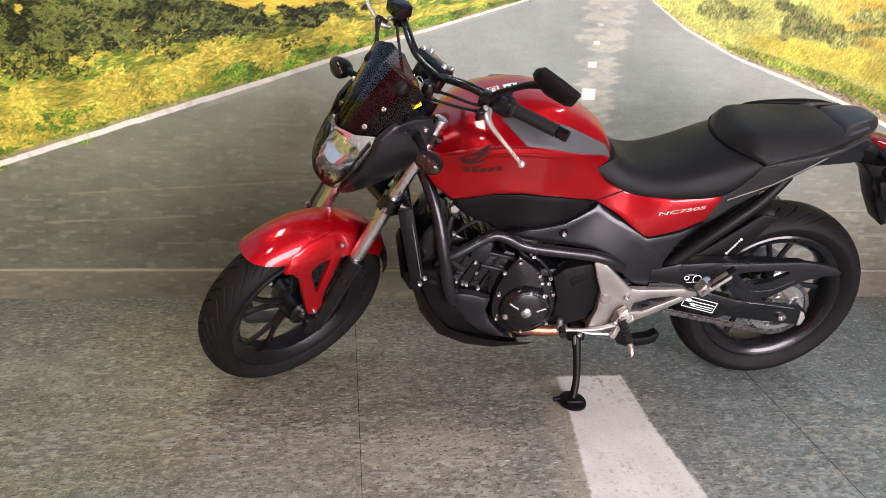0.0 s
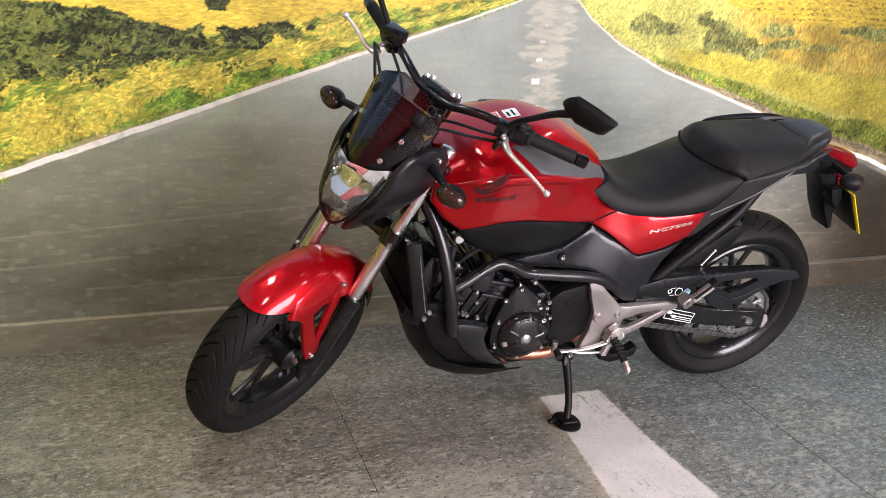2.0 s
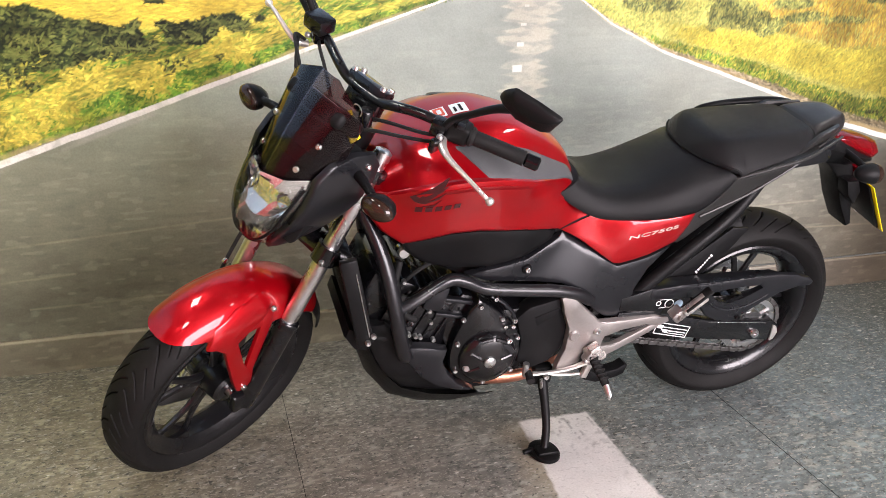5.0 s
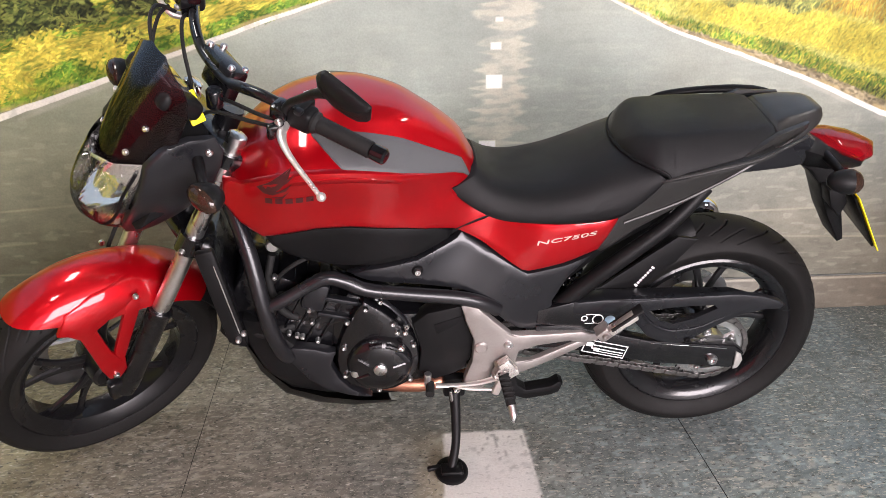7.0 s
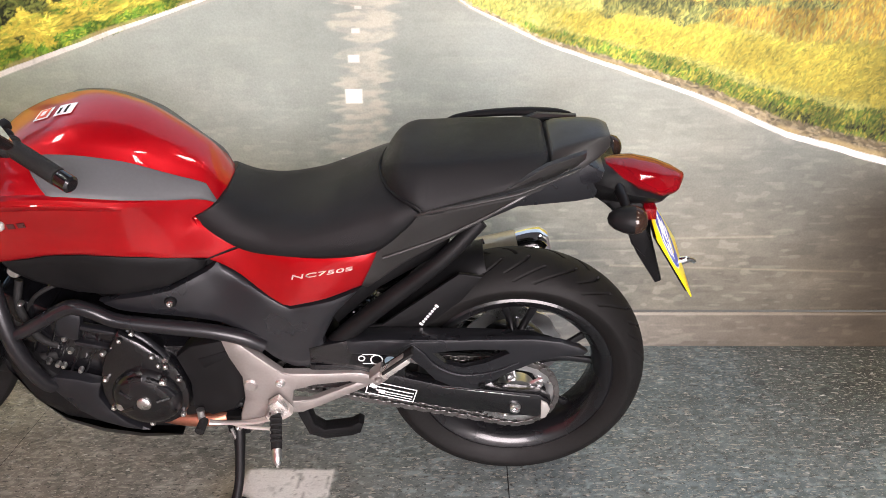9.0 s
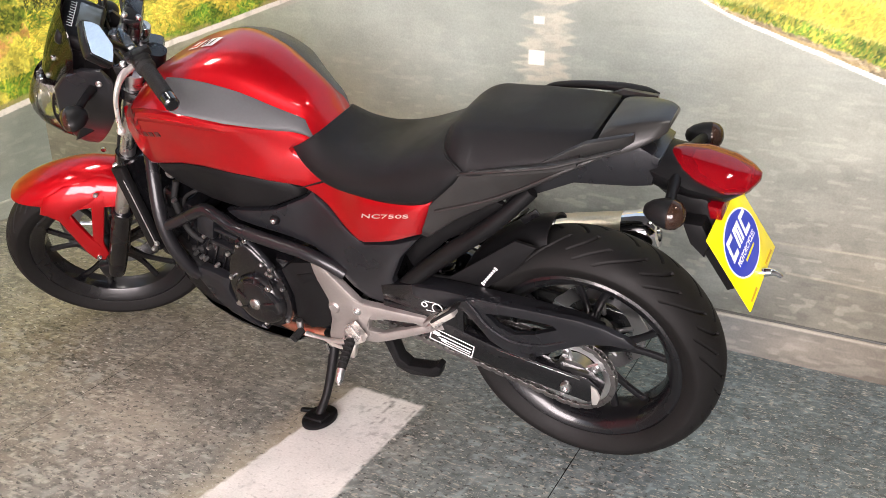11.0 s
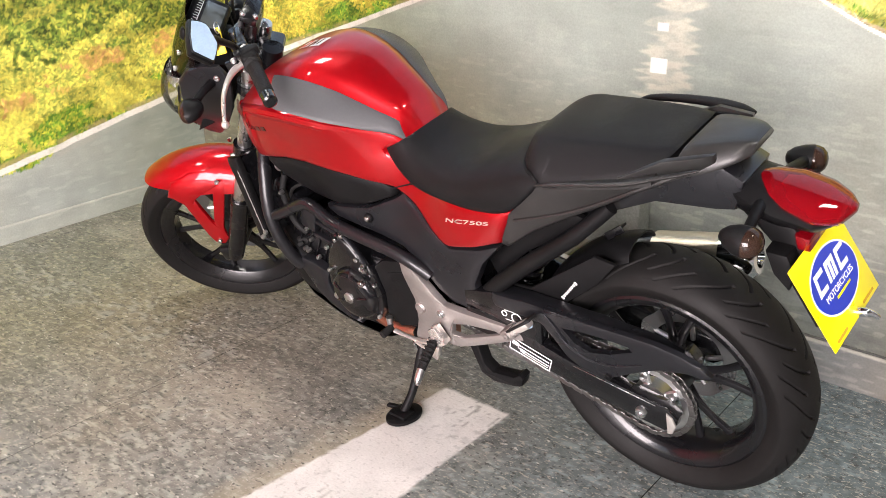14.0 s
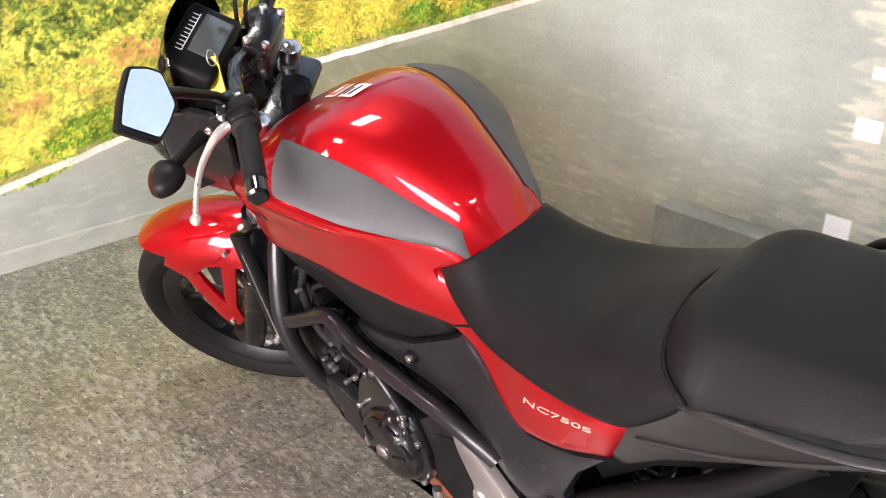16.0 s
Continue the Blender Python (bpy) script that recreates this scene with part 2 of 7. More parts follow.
def loft(bm, rings, closed=True, cap=True):
    vs = [[bm.verts.new(p) for p in r] for r in rings]
    k = len(vs[0])
    for a, b in zip(vs, vs[1:]):
        for i in range(k if closed else k - 1):
            j = (i + 1) % k
            bm.faces.new((a[i], a[j], b[j], b[i]))
    if cap and closed:
        bm.faces.new(vs[0])
        bm.faces.new(vs[-1])
    return vs


def tube(bm, pts, r, seg=12, per=6, flat=1.0, up=(0, 0, 1)):
    """A round (flat < 1: flattened) bar along a smooth curve. r: one radius, or one for each point given."""
    path = spline(pts, per) if per > 1 else [Vector(p) for p in pts]
    rad = [float(r)] * len(path) if isinstance(r, (int, float)) else [float(v) for v in np.interp(np.linspace(0, 1, len(path)), np.linspace(0, 1, len(r)), r)]
    rings, side = [], None
    for i, p in enumerate(path):
        d = (path[min(i + 1, len(path) - 1)] - path[max(i - 1, 0)]).normalized()
        ref = Vector(up) if side is None else side.cross(d)
        s = d.cross(ref)
        if s.length < 1e-4:
            s = d.cross(Vector((1, 0.1, 0)))
        side = s.normalized()
        u = side.cross(d)
        rings.append([p + rad[i] * (math.cos(a) * side + flat * math.sin(a) * u) for a in (2 * math.pi * k / seg for k in range(seg))])
    loft(bm, rings)
    return bm


def lathe(bm, prof, seg=48, centre=(0, 0, 0), axis="y"):
    """Turns (radius, along) round an axis through the centre; closed ends where the radius is 0."""
    c, vs = Vector(centre), []
    for r, h in prof:
        ring = []
        for k in range(seg):
            a = 2 * math.pi * k / seg
            u, v = r * math.cos(a), r * math.sin(a)
            ring.append(c + Vector({"y": (u, h, v), "z": (u, v, h), "x": (h, u, v)}[axis]))
        vs.append([bm.verts.new(p) for p in ring])
    for a, b in zip(vs, vs[1:]):
        for i in range(seg):
            bm.faces.new((a[i], a[(i + 1) % seg], b[(i + 1) % seg], b[i]))
    if prof[0] != prof[-1]:
        bm.faces.new(vs[0])
        bm.faces.new(vs[-1])
    return bm


def ring_lathe(bm, prof, seg=64, centre=(0, 0, 0), axis="y"):
    return lathe(bm, list(prof) + [prof[0]], seg, centre, axis)


def block(bm, size, m=Matrix(), bevel=0.004, seg=2):
    r = bmesh.ops.create_cube(bm, size=1)
    vs = r["verts"]
    for v in vs:
        v.co = Vector((v.co.x * size[0], v.co.y * size[1], v.co.z * size[2]))
    es = list({e for v in vs for e in v.link_edges})
    res = bmesh.ops.bevel(bm, geom=es, offset=min(bevel, min(size) * 0.45), segments=seg, profile=0.5, affect="EDGES")
    allv = {v for f in res["faces"] for v in f.verts} | {v for v in vs if v.is_valid}
    bmesh.ops.transform(bm, matrix=m, verts=list(allv))
    return bm


def bolt(bm, p, r=0.006, h=0.005, out=(0, -1, 0)):
    """A domed bolt head with a socket, looking along out."""
    q = Vector(out).normalized().to_track_quat("Y", "Z").to_matrix().to_4x4()
    b2 = bmesh.new()
    lathe(b2, [(0.0001, h * 0.45), (r * 0.42, h * 0.45), (r * 0.46, h), (r * 0.8, h), (r, h * 0.6), (r, -0.003), (0.0001, -0.003)], 12)
    b2.transform(Matrix.Translation(p) @ q)
    me = bpy.data.meshes.new("tmp")
    b2.to_mesh(me)
    b2.free()
    bm.from_mesh(me)
    bpy.data.meshes.remove(me)
    return bm


def edge_distance(x, z, outline):
    best = 9.0
    for (ax, az), (bx, bz) in zip(outline, outline[1:] + outline[:1]):
        dx, dz = bx - ax, bz - az
        t = max(0, min(1, ((x - ax) * dx + (z - az) * dz) / (dx * dx + dz * dz + 1e-12)))
        best = min(best, math.hypot(x - ax - t * dx, z - az - t * dz))
    return best


def panel(outline, yf, thick=0.012, rounded=0.007, step=0.03, smooth=0, holes=()):
    """A moulded panel: an outline in x and z, bulged to the surface y = -yf(x, z), with rounded edges and a thickness."""
    if smooth:
        outline = [(p.x, p.z) for p in spline([(x, 0, z) for x, z in outline], smooth, True)]
    step = min(step, 0.022)

    def walk_round(loop):
        out = []
        for (ax, az), (bx, bz) in zip(loop, loop[1:] + loop[:1]):
            k = max(1, int(math.hypot(bx - ax, bz - az) / step + 0.5))
            out += [(ax + (bx - ax) * i / k, az + (bz - az) * i / k) for i in range(k)]
        return out

    rim = walk_round(outline)
    turn = 1 if sum(p[0] * q[1] - q[0] * p[1] for p, q in zip(outline, outline[1:] + outline[:1])) > 0 else -1
    pts, edges = [Vector(p) for p in rim], [(i, (i + 1) % len(rim)) for i in range(len(rim))]
    n = len(rim)
    for d in ((0.3 * rounded, rounded) if rounded else ()):
        for i, (x, z) in enumerate(rim):
            tx, tz = rim[(i + 1) % n][0] - rim[i - 1][0], rim[(i + 1) % n][1] - rim[i - 1][1]
            h = math.hypot(tx, tz) or 1
            q = (x - turn * tz / h * d, z + turn * tx / h * d)
            if inside(*q, outline) and edge_distance(*q, outline) > 0.9 * d:
                pts.append(Vector(q))
    xs, zs = [p[0] for p in outline], [p[1] for p in outline]
    clear = max(rounded + 0.4 * step, 0.5 * step)
    for i, x in enumerate(np.arange(min(xs), max(xs), step)):
        for z in np.arange(min(zs) + (i % 2) * step * 0.5, max(zs), step):
            if inside(x, z, outline) and edge_distance(x, z, outline) > clear:
                pts.append(Vector((float(x), float(z))))
    for h in holes:
        loop = walk_round(list(h))
        edges += [(len(pts) + i, len(pts) + (i + 1) % len(loop)) for i in range(len(loop))]
        pts += [Vector(p) for p in loop]
    vs, _, fs = delaunay_2d_cdt(pts, edges, [], 0, 1e-5)[:3]
    bm = bmesh.new()
    made = [bm.verts.new((v.x, 0, v.y)) for v in vs]
    for f in fs:
        c = sum((vs[i] for i in f), Vector((0, 0))) / len(f)
        if inside(c.x, c.y, outline) and not any(inside(c.x, c.y, list(h)) for h in holes):
            bm.faces.new([made[i] for i in f])
    bmesh.ops.delete(bm, geom=[v for v in bm.verts if not v.link_faces], context="VERTS")
    bmesh.ops.recalc_face_normals(bm, faces=bm.faces)
    back = bmesh.ops.extrude_face_region(bm, geom=bm.faces[:])
    inner = {v for v in back["geom"] if isinstance(v, bmesh.types.BMVert)}
    for v in bm.verts:
        d = edge_distance(v.co.x, v.co.z, outline)
        y = -yf(v.co.x, v.co.z)
        if v in inner:
            v.co.y = y + thick + rounded
        else:
            e = max(0.0, 1 - d / rounded) if rounded else 0
            v.co.y = y + rounded * (1 - math.sqrt(max(0, 1 - e * e)))
    return bm


def rounded_loop(pts, r):
    """A closed outline in y and z with its corners rounded."""
    out, n = [], len(pts)
    for i in range(n):
        a, b, c = (Vector((0, *pts[(i + k) % n])) for k in (-1, 0, 1))
        p, q = b + (a - b).normalized() * min(r, (a - b).length * 0.4), b + (c - b).normalized() * min(r, (c - b).length * 0.4)
        out += [p.lerp(b, t).lerp(b.lerp(q, t), t) for t in (0, 0.33, 0.67, 1)]
    return out


def inside(x, z, poly):
    c = False
    for (ax, az), (bx, bz) in zip(poly, poly[1:] + poly[:1]):
        if (az > z) != (bz > z) and x < (bx - ax) * (z - az) / (bz - az) + ax:
            c = not c
    return c


def slab(outline, y0, y1, bevel=0.004, smooth=0):
    """An outline in x and z, drawn out from y0 to y1, with bevelled rims."""
    if smooth:
        outline = [(p.x, p.z) for p in spline([(x, 0, z) for x, z in outline], smooth, True)]
    bm = bmesh.new()
    rings = []
    cx, cz = sum(p[0] for p in outline) / len(outline), sum(p[1] for p in outline) / len(outline)
    a = bm.faces.new([bm.verts.new((x, y0, z)) for x, z in outline])
    g = bmesh.ops.extrude_face_region(bm, geom=[a])
    for v in g["geom"]:
        if isinstance(v, bmesh.types.BMVert):
            v.co.y = y1
    if bevel:
        es = [e for e in bm.edges if abs(e.verts[0].co.y - e.verts[1].co.y) < 1e-6]
        bmesh.ops.bevel(bm, geom=es, offset=bevel, segments=2, profile=0.5, affect="EDGES")
    return bm


def mirrored(bm):
    b2 = bm.copy()
    b2.transform(Matrix.Diagonal((1, -1, 1, 1)))
    bmesh.ops.reverse_faces(b2, faces=b2.faces)
    return b2


def lettering(name, text, size, m, material, parent, depth=0.001, label=""):
    cu = bpy.data.curves.new(name, "FONT")
    cu.body, cu.size, cu.extrude, cu.align_x, cu.align_y = text, size, depth, "CENTER", "CENTER"
    tmp = new("tmp", cu)
    me = bpy.data.meshes.new_from_object(tmp.evaluated_get(bpy.context.evaluated_depsgraph_get()))
    bpy.data.objects.remove(tmp)
    bpy.data.curves.remove(cu)
    bm = bmesh.new()
    bm.from_mesh(me)
    bpy.data.meshes.remove(me)
    return part(name, bm, material, parent, label, m=m)


# ---- the printed photo: noise and painting ----
rng = np.random.default_rng(7)


def value_noise(x, y, seed=0):
    """Smooth lattice noise from 0 to 1 for arrays of places."""
    t = np.random.default_rng(1000 + seed).random((257, 257))
    xi, yi = np.floor(x).astype(int), np.floor(y).astype(int)
    fx, fy = x - xi, y - yi
    fx, fy = fx * fx * (3 - 2 * fx), fy * fy * (3 - 2 * fy)
    a, b, c, d = t[xi % 256, yi % 256], t[(xi + 1) % 256, yi % 256], t[xi % 256, (yi + 1) % 256], t[(xi + 1) % 256, (yi + 1) % 256]
    return (a * (1 - fx) + b * fx) * (1 - fy) + (c * (1 - fx) + d * fx) * fy


def fractal(x, y, seed=0, octaves=4):
    s, w, tot = 0, 1.0, 0
    for k in range(octaves):
        s, tot = s + w * value_noise(x * 2**k, y * 2**k, seed + k), tot + w
        w *= 0.55
    return s / tot


def blend(img, mask, colour):
    img += mask[..., None] * (np.asarray(colour) - img)


def smooth_step(a, b, v):
    t = np.clip((v - a) / (b - a), 0, 1)
    return t * t * (3 - 2 * t)


def asphalt(u, v, su, sv, seed, crisp=1.0):
    """Old road surface as the photo shows it: grey-olive, streaked across, with pale chips. su, sv: streak sizes in metres."""
    base = fractal(u / (su * 4), v / (sv * 4), seed)
    fine = fractal(u / su, v / sv, seed + 9, 3)
    chips = crisp * smooth_step(0.70, 0.82, value_noise(u / (su * 0.55), v / (sv * 0.55), seed + 20))
    dark = crisp * smooth_step(0.68, 0.85, value_noise(u / (su * 0.8), v / (sv * 0.8), seed + 31))
    img = np.empty(u.shape + (3,))
    tone = 0.80 + 0.5 * (base - 0.5) + 0.35 * crisp * (fine - 0.5)
    warm = smooth_step(0.35, 0.65, fractal(u * 0.9, v * 0.9, seed + 40))
    for k, (a, b) in enumerate(((0.170, 0.208), (0.182, 0.194), (0.178, 0.164))):
        img[..., k] = (a + (b - a) * warm) * tone
    blend(img, chips * 0.55, (0.38, 0.37, 0.32))
    blend(img, dark * 0.5, (0.055, 0.058, 0.052))
    return img


def sheet(name, us, vs, place, img, material, parent=None):
    """A flat printed sheet over the places us x vs; place turns u, v arrays into x, y, z arrays; img: colours by [u, v]."""
    nu, nv = len(us), len(vs)
    uu, vv = np.meshgrid(us, vs, indexing="ij")
    co = np.stack(np.broadcast_arrays(*place(uu, vv)), -1).reshape(-1, 3)
    idx = np.arange(nu * nv).reshape(nu, nv)
    quads = np.stack([idx[:-1, :-1], idx[1:, :-1], idx[1:, 1:], idx[:-1, 1:]], -1).reshape(-1, 4)
    me = bpy.data.meshes.new(name)
    me.vertices.add(len(co))
    me.vertices.foreach_set("co", co.astype(np.float32).ravel())
    me.loops.add(quads.size)
    me.loops.foreach_set("vertex_index", quads.astype(np.int32).ravel())
    me.polygons.add(len(quads))
    me.polygons.foreach_set("loop_start", np.arange(0, quads.size, 4, dtype=np.int32))
    me.update(calc_edges=True)
    at = me.color_attributes.new("print", "FLOAT_COLOR", "POINT")
    rgba = np.ones((len(co), 4), np.float32)
    rgba[:, :3] = np.clip(img.reshape(-1, 3), 0, 1)
    at.data.foreach_set("color", rgba.ravel())
    me.materials.append(material)
    ob = new(name, me)
    if parent is not None:
        ob.parent = parent
    return ob


def dabs(img, us, vs, count, region, colours, size, seed, slant=0.0, spread=0.35, lump=0.0, depth=0.35):
    """Leaf-like strokes of mixed colours, laid where region(u, v) is true."""
    r = np.random.default_rng(seed)
    du, dv = us[1] - us[0], vs[1] - vs[0]
    u = r.uniform(us[0], us[-1], count)
    v = r.uniform(vs[0], vs[-1], count)
    keep = region(u, v)
    u, v = u[keep], v[keep]
    ang = slant + r.normal(0, spread, len(u))
    ln, wd = r.uniform(0.6, 1.4, len(u)) * size[0], r.uniform(0.6, 1.3, len(u)) * size[1]
    pick = r.integers(0, len(colours), len(u))
    gain = r.uniform(0.7, 1.3, len(u))
    if lump and len(u):
        gain *= 1 - depth + 2 * depth * smooth_step(0.28, 0.72, fractal(u * lump, v * lump * 1.2, seed + 7))
    cols = np.asarray(colours)
    for i in range(len(u)):
        h = int(ln[i] / min(du, dv)) + 1
        a, b = int((u[i] - us[0]) / du), int((v[i] - vs[0]) / dv)
        a0, a1, b0, b1 = max(a - h, 0), min(a + h + 1, len(us)), max(b - h, 0), min(b + h + 1, len(vs))
        if a0 >= a1 or b0 >= b1:
            continue
        gu, gv = np.meshgrid(us[a0:a1] - u[i], vs[b0:b1] - v[i], indexing="ij")
        c, s = math.cos(ang[i]), math.sin(ang[i])
        w = np.clip(1.3 - ((gu * c + gv * s) / ln[i]) ** 2 - ((gv * c - gu * s) / wd[i]) ** 2, 0, 1)[..., None] * 0.85
        img[a0:a1, b0:b1] += w * (cols[pick[i]] * gain[i] - img[a0:a1, b0:b1])

# ---- the room ----
BACK_Y, LEFT_X, RIGHT_X, FRONT_Y, TOP_Z = 0.835, -2.545, 4.6, -5.4, 2.9

# verge line of the printed road on the two walls
LX, LZ = (-2.6, -2.1, -1.57, -1.0, -0.69, -0.38, -0.20), (0.45, 0.62, 0.80, 1.00, 1.10, 1.21, 1.30)
RX, RZ = (-0.20, -0.07, 0.06, 0.26, 0.51, 0.75, 1.0, 1.37, 1.54, 2.2, 3.7), (1.30, 1.16, 1.07, 0.97, 0.885, 0.80, 0.69, 0.585, 0.52, 0.30, -0.10)
SY, SZ = (-3.0, -0.13, 0.15, 0.43, 0.71, 0.84), (-0.3, 0.27, 0.32, 0.38, 0.43, 0.452)


def growth(img, us, vs, mask, ground, colours, size, density, seed, slant=0.6, spread=0.8, lump=16.0, depth=0.35):
    """One kind of growth in the photo: a ground tone where mask(u, v) > 0, then leaf strokes, lit in lumps."""
    uu, vv = np.meshgrid(us, vs, indexing="ij")
    m = np.clip(mask(uu, vv), 0, 1)
    if ground is not None:
        tone = 0.75 + 0.5 * fractal(uu * lump * 1.6, vv * lump * 2.2, seed + 1)
        img += m[..., None] * (np.array(ground) * tone[..., None] - img)
    if us[1] - us[0] > 0.01:
        return
    n = int(density * (us[-1] - us[0]) * (vs[-1] - vs[0]))
    r = np.random.default_rng(seed + 2)
    dabs(img, us, vs, n, lambda u, v: mask(u, v) > 0.15 + 0.6 * r.random(u.shape), colours, size, seed, slant, spread, lump, depth)


def rag(u, v, seed, k=6.0, kv=None):
    return fractal(u * k, v * (kv or k * 1.3), seed) - 0.5


def between(h, lo, hi, soft=0.02):
    return smooth_step(lo - soft, lo + soft, h) * smooth_step(hi + soft, hi - soft, h)


GREEN = [(0.07, 0.17, 0.012), (0.12, 0.24, 0.02), (0.045, 0.11, 0.010), (0.20, 0.29, 0.025), (0.34, 0.36, 0.03)]
YELLOW = [(0.58, 0.45, 0.05), (0.48, 0.39, 0.04), (0.38, 0.34, 0.04), (0.66, 0.53, 0.07), (0.28, 0.30, 0.035), (0.20, 0.25, 0.03)]
OLIVE = [(0.26, 0.28, 0.035), (0.38, 0.34, 0.04), (0.16, 0.20, 0.025), (0.52, 0.42, 0.04), (0.11, 0.14, 0.02)]
LEAF = [(0.028, 0.042, 0.010), (0.052, 0.070, 0.014), (0.095, 0.11, 0.022), (0.012, 0.020, 0.006), (0.13, 0.145, 0.03), (0.006, 0.010, 0.004), (0.009, 0.014, 0.005)]
GOLD = [(0.64, 0.46, 0.04), (0.56, 0.41, 0.04), (0.46, 0.36, 0.04), (0.70, 0.53, 0.05)]
RUST = [(0.44, 0.28, 0.04), (0.52, 0.35, 0.035), (0.34, 0.22, 0.04), (0.25, 0.19, 0.04), (0.54, 0.40, 0.04)]
LIME = [(0.50, 0.48, 0.10), (0.41, 0.42, 0.09), (0.56, 0.51, 0.10), (0.31, 0.35, 0.08), (0.60, 0.55, 0.13), (0.24, 0.28, 0.07)]
SHRUB = [(0.17, 0.20, 0.05), (0.27, 0.28, 0.07), (0.11, 0.13, 0.04), (0.36, 0.34, 0.07), (0.07, 0.085, 0.03)]


def edge_line(img, us, vs, edge, width, seed):
    """The photo's white edge line with a pale worn strip of tar and soil beside it."""
    uu, vv = np.meshgrid(us, vs, indexing="ij")
    h = vv - edge(uu) + 0.006 * rag(uu, vv, seed, 14, 3)
    w = width(uu)
    soil = between(h / w, 0.9, 1.7, 0.3) * smooth_step(0.35, 0.6, fractal(uu * 12, vv * 12, seed + 2))
    blend(img, soil * 0.7, (0.36, 0.28, 0.13))
    under = between(h / w, -0.9, 0.1, 0.3) * smooth_step(0.42, 0.62, fractal(uu * 5, vv * 5, seed + 3))
    blend(img, under * 0.45, (0.40, 0.38, 0.32))
    d = np.abs(h - w * 0.5)
    line = smooth_step(1.0, 0.75, d / (w * 0.55)) * (0.72 + 0.28 * smooth_step(0.25, 0.5, fractal(uu * 40, vv * 40, seed + 8)))
    blend(img, line, (0.70, 0.67, 0.60))


def left_verge(img, us, vs):
    """Grass, flowers, bushes and field on the photo's left side of the road."""
    edge = lambda u: np.interp(u, LX, LZ)  # noqa: E731
    k = lambda u: np.clip((-0.2 - u) / 1.7, 0.02, 1.3)  # noqa: E731
    side = lambda u: (u < -0.2) * 1.0  # noqa: E731
    H = lambda u, v: (v - edge(u)) / k(u)  # noqa: E731
    W = 0.030
    # yellow growth everywhere, the gold field behind it
    growth(img, us, vs, lambda u, v: side(u) * smooth_step(W - 0.004, W + 0.006, H(u, v)), (0.38, 0.35, 0.04), YELLOW, (0.018, 0.0032), 46000, 210, 0.28, 0.25, 7, 0.35)
    growth(img, us, vs, lambda u, v: side(u) * smooth_step(0.31, 0.36, H(u, v) + 0.06 * rag(u, v, 216)), (0.58, 0.43, 0.04), GOLD, (0.016, 0.003), 26000, 214, 0.06, 0.2, 7, 0.2)
    # mixed green and yellow under the bush
    growth(img, us, vs, lambda u, v: side(u) * between(H(u, v) + 0.06 * rag(u, v, 251, 6), 0.18, 0.31, 0.03) * smooth_step(-0.16, 0.02, rag(u, v, 252, 7, 16)), (0.20, 0.23, 0.03), OLIVE + GREEN[:3], (0.015, 0.0032), 60000, 250, 0.3, 0.35, 12, 0.45)
    growth(img, us, vs, lambda u, v: side(u) * between(H(u, v) + 0.04 * rag(u, v, 221, 5), 0.10, 0.185, 0.02) * smooth_step(-0.2, 0.0, rag(u, v, 222, 6, 14)), (0.44, 0.37, 0.04), YELLOW + OLIVE[:1], (0.017, 0.0032), 50000, 220, 0.3, 0.25, 12, 0.35)
    # green grass along the line, yellow flowers in it
    growth(img, us, vs, lambda u, v: side(u) * between(H(u, v) + 0.10 * rag(u, v, 231, 7, 12), W, 0.105, 0.02), (0.12, 0.19, 0.02), GREEN, (0.010, 0.0032), 80000, 230, 0.5, 0.6, 14, 0.4)
    growth(img, us, vs, lambda u, v: smooth_step(-1.55, -1.9, u) * between(H(u, v) + 0.05 * rag(u, v, 236, 7), 0.045, 0.17, 0.02) * smooth_step(-0.06, 0.06, rag(u, v, 237, 9)), (0.50, 0.40, 0.03), YELLOW, (0.009, 0.004), 60000, 236, 0.4, 0.8, 12, 0.3)
    growth(img, us, vs, lambda u, v: side(u) * between(H(u, v), 0.05, 0.28, 0.03) * smooth_step(0.06, 0.16, rag(u, v, 241, 9)), None, YELLOW[:4], (0.009, 0.0036), 22000, 240, 0.4, 0.7, 12, 0.2)
    # the dark bush, thinning out into separate clumps
    lo = lambda u: np.interp(u, (-2.6, -2.1, -1.9, -1.72, -1.5, -1.35, -1.2, -1.1), (0.88, 0.925, 0.955, 0.985, 1.02, 1.035, 1.075, 1.115))  # noqa: E731
    hi = lambda u: np.interp(u, (-2.6, -2.1, -1.78, -1.68, -1.56, -1.47, -1.35, -1.2, -1.1), (1.16, 1.155, 1.15, 1.115, 1.09, 1.105, 1.10, 1.125, 1.15))  # noqa: E731

    def bush(u, v):
        thin = 0.16 * smooth_step(-1.75, -1.40, u)
        n = rag(u, v, 261, 13)
        return (u < -1.08) * between(v + 0.045 * n, lo(u), hi(u), 0.010) * smooth_step(-0.02 + thin * 0.4, 0.05 + thin * 0.4, n + 0.26 - thin)

    growth(img, us, vs, bush, (0.010, 0.015, 0.005), LEAF, (0.0115, 0.0042), 80000, 260, 0.2, 0.6, 20, 0.6)
    growth(img, us, vs, lambda u, v: bush(u, v) * smooth_step(0.0, 0.12, rag(u, v, 266, 16)), None, [(0.13, 0.155, 0.03), (0.09, 0.11, 0.02), (0.18, 0.19, 0.04)], (0.0105, 0.003), 20000, 265, 0.25, 0.8, 0, 0)
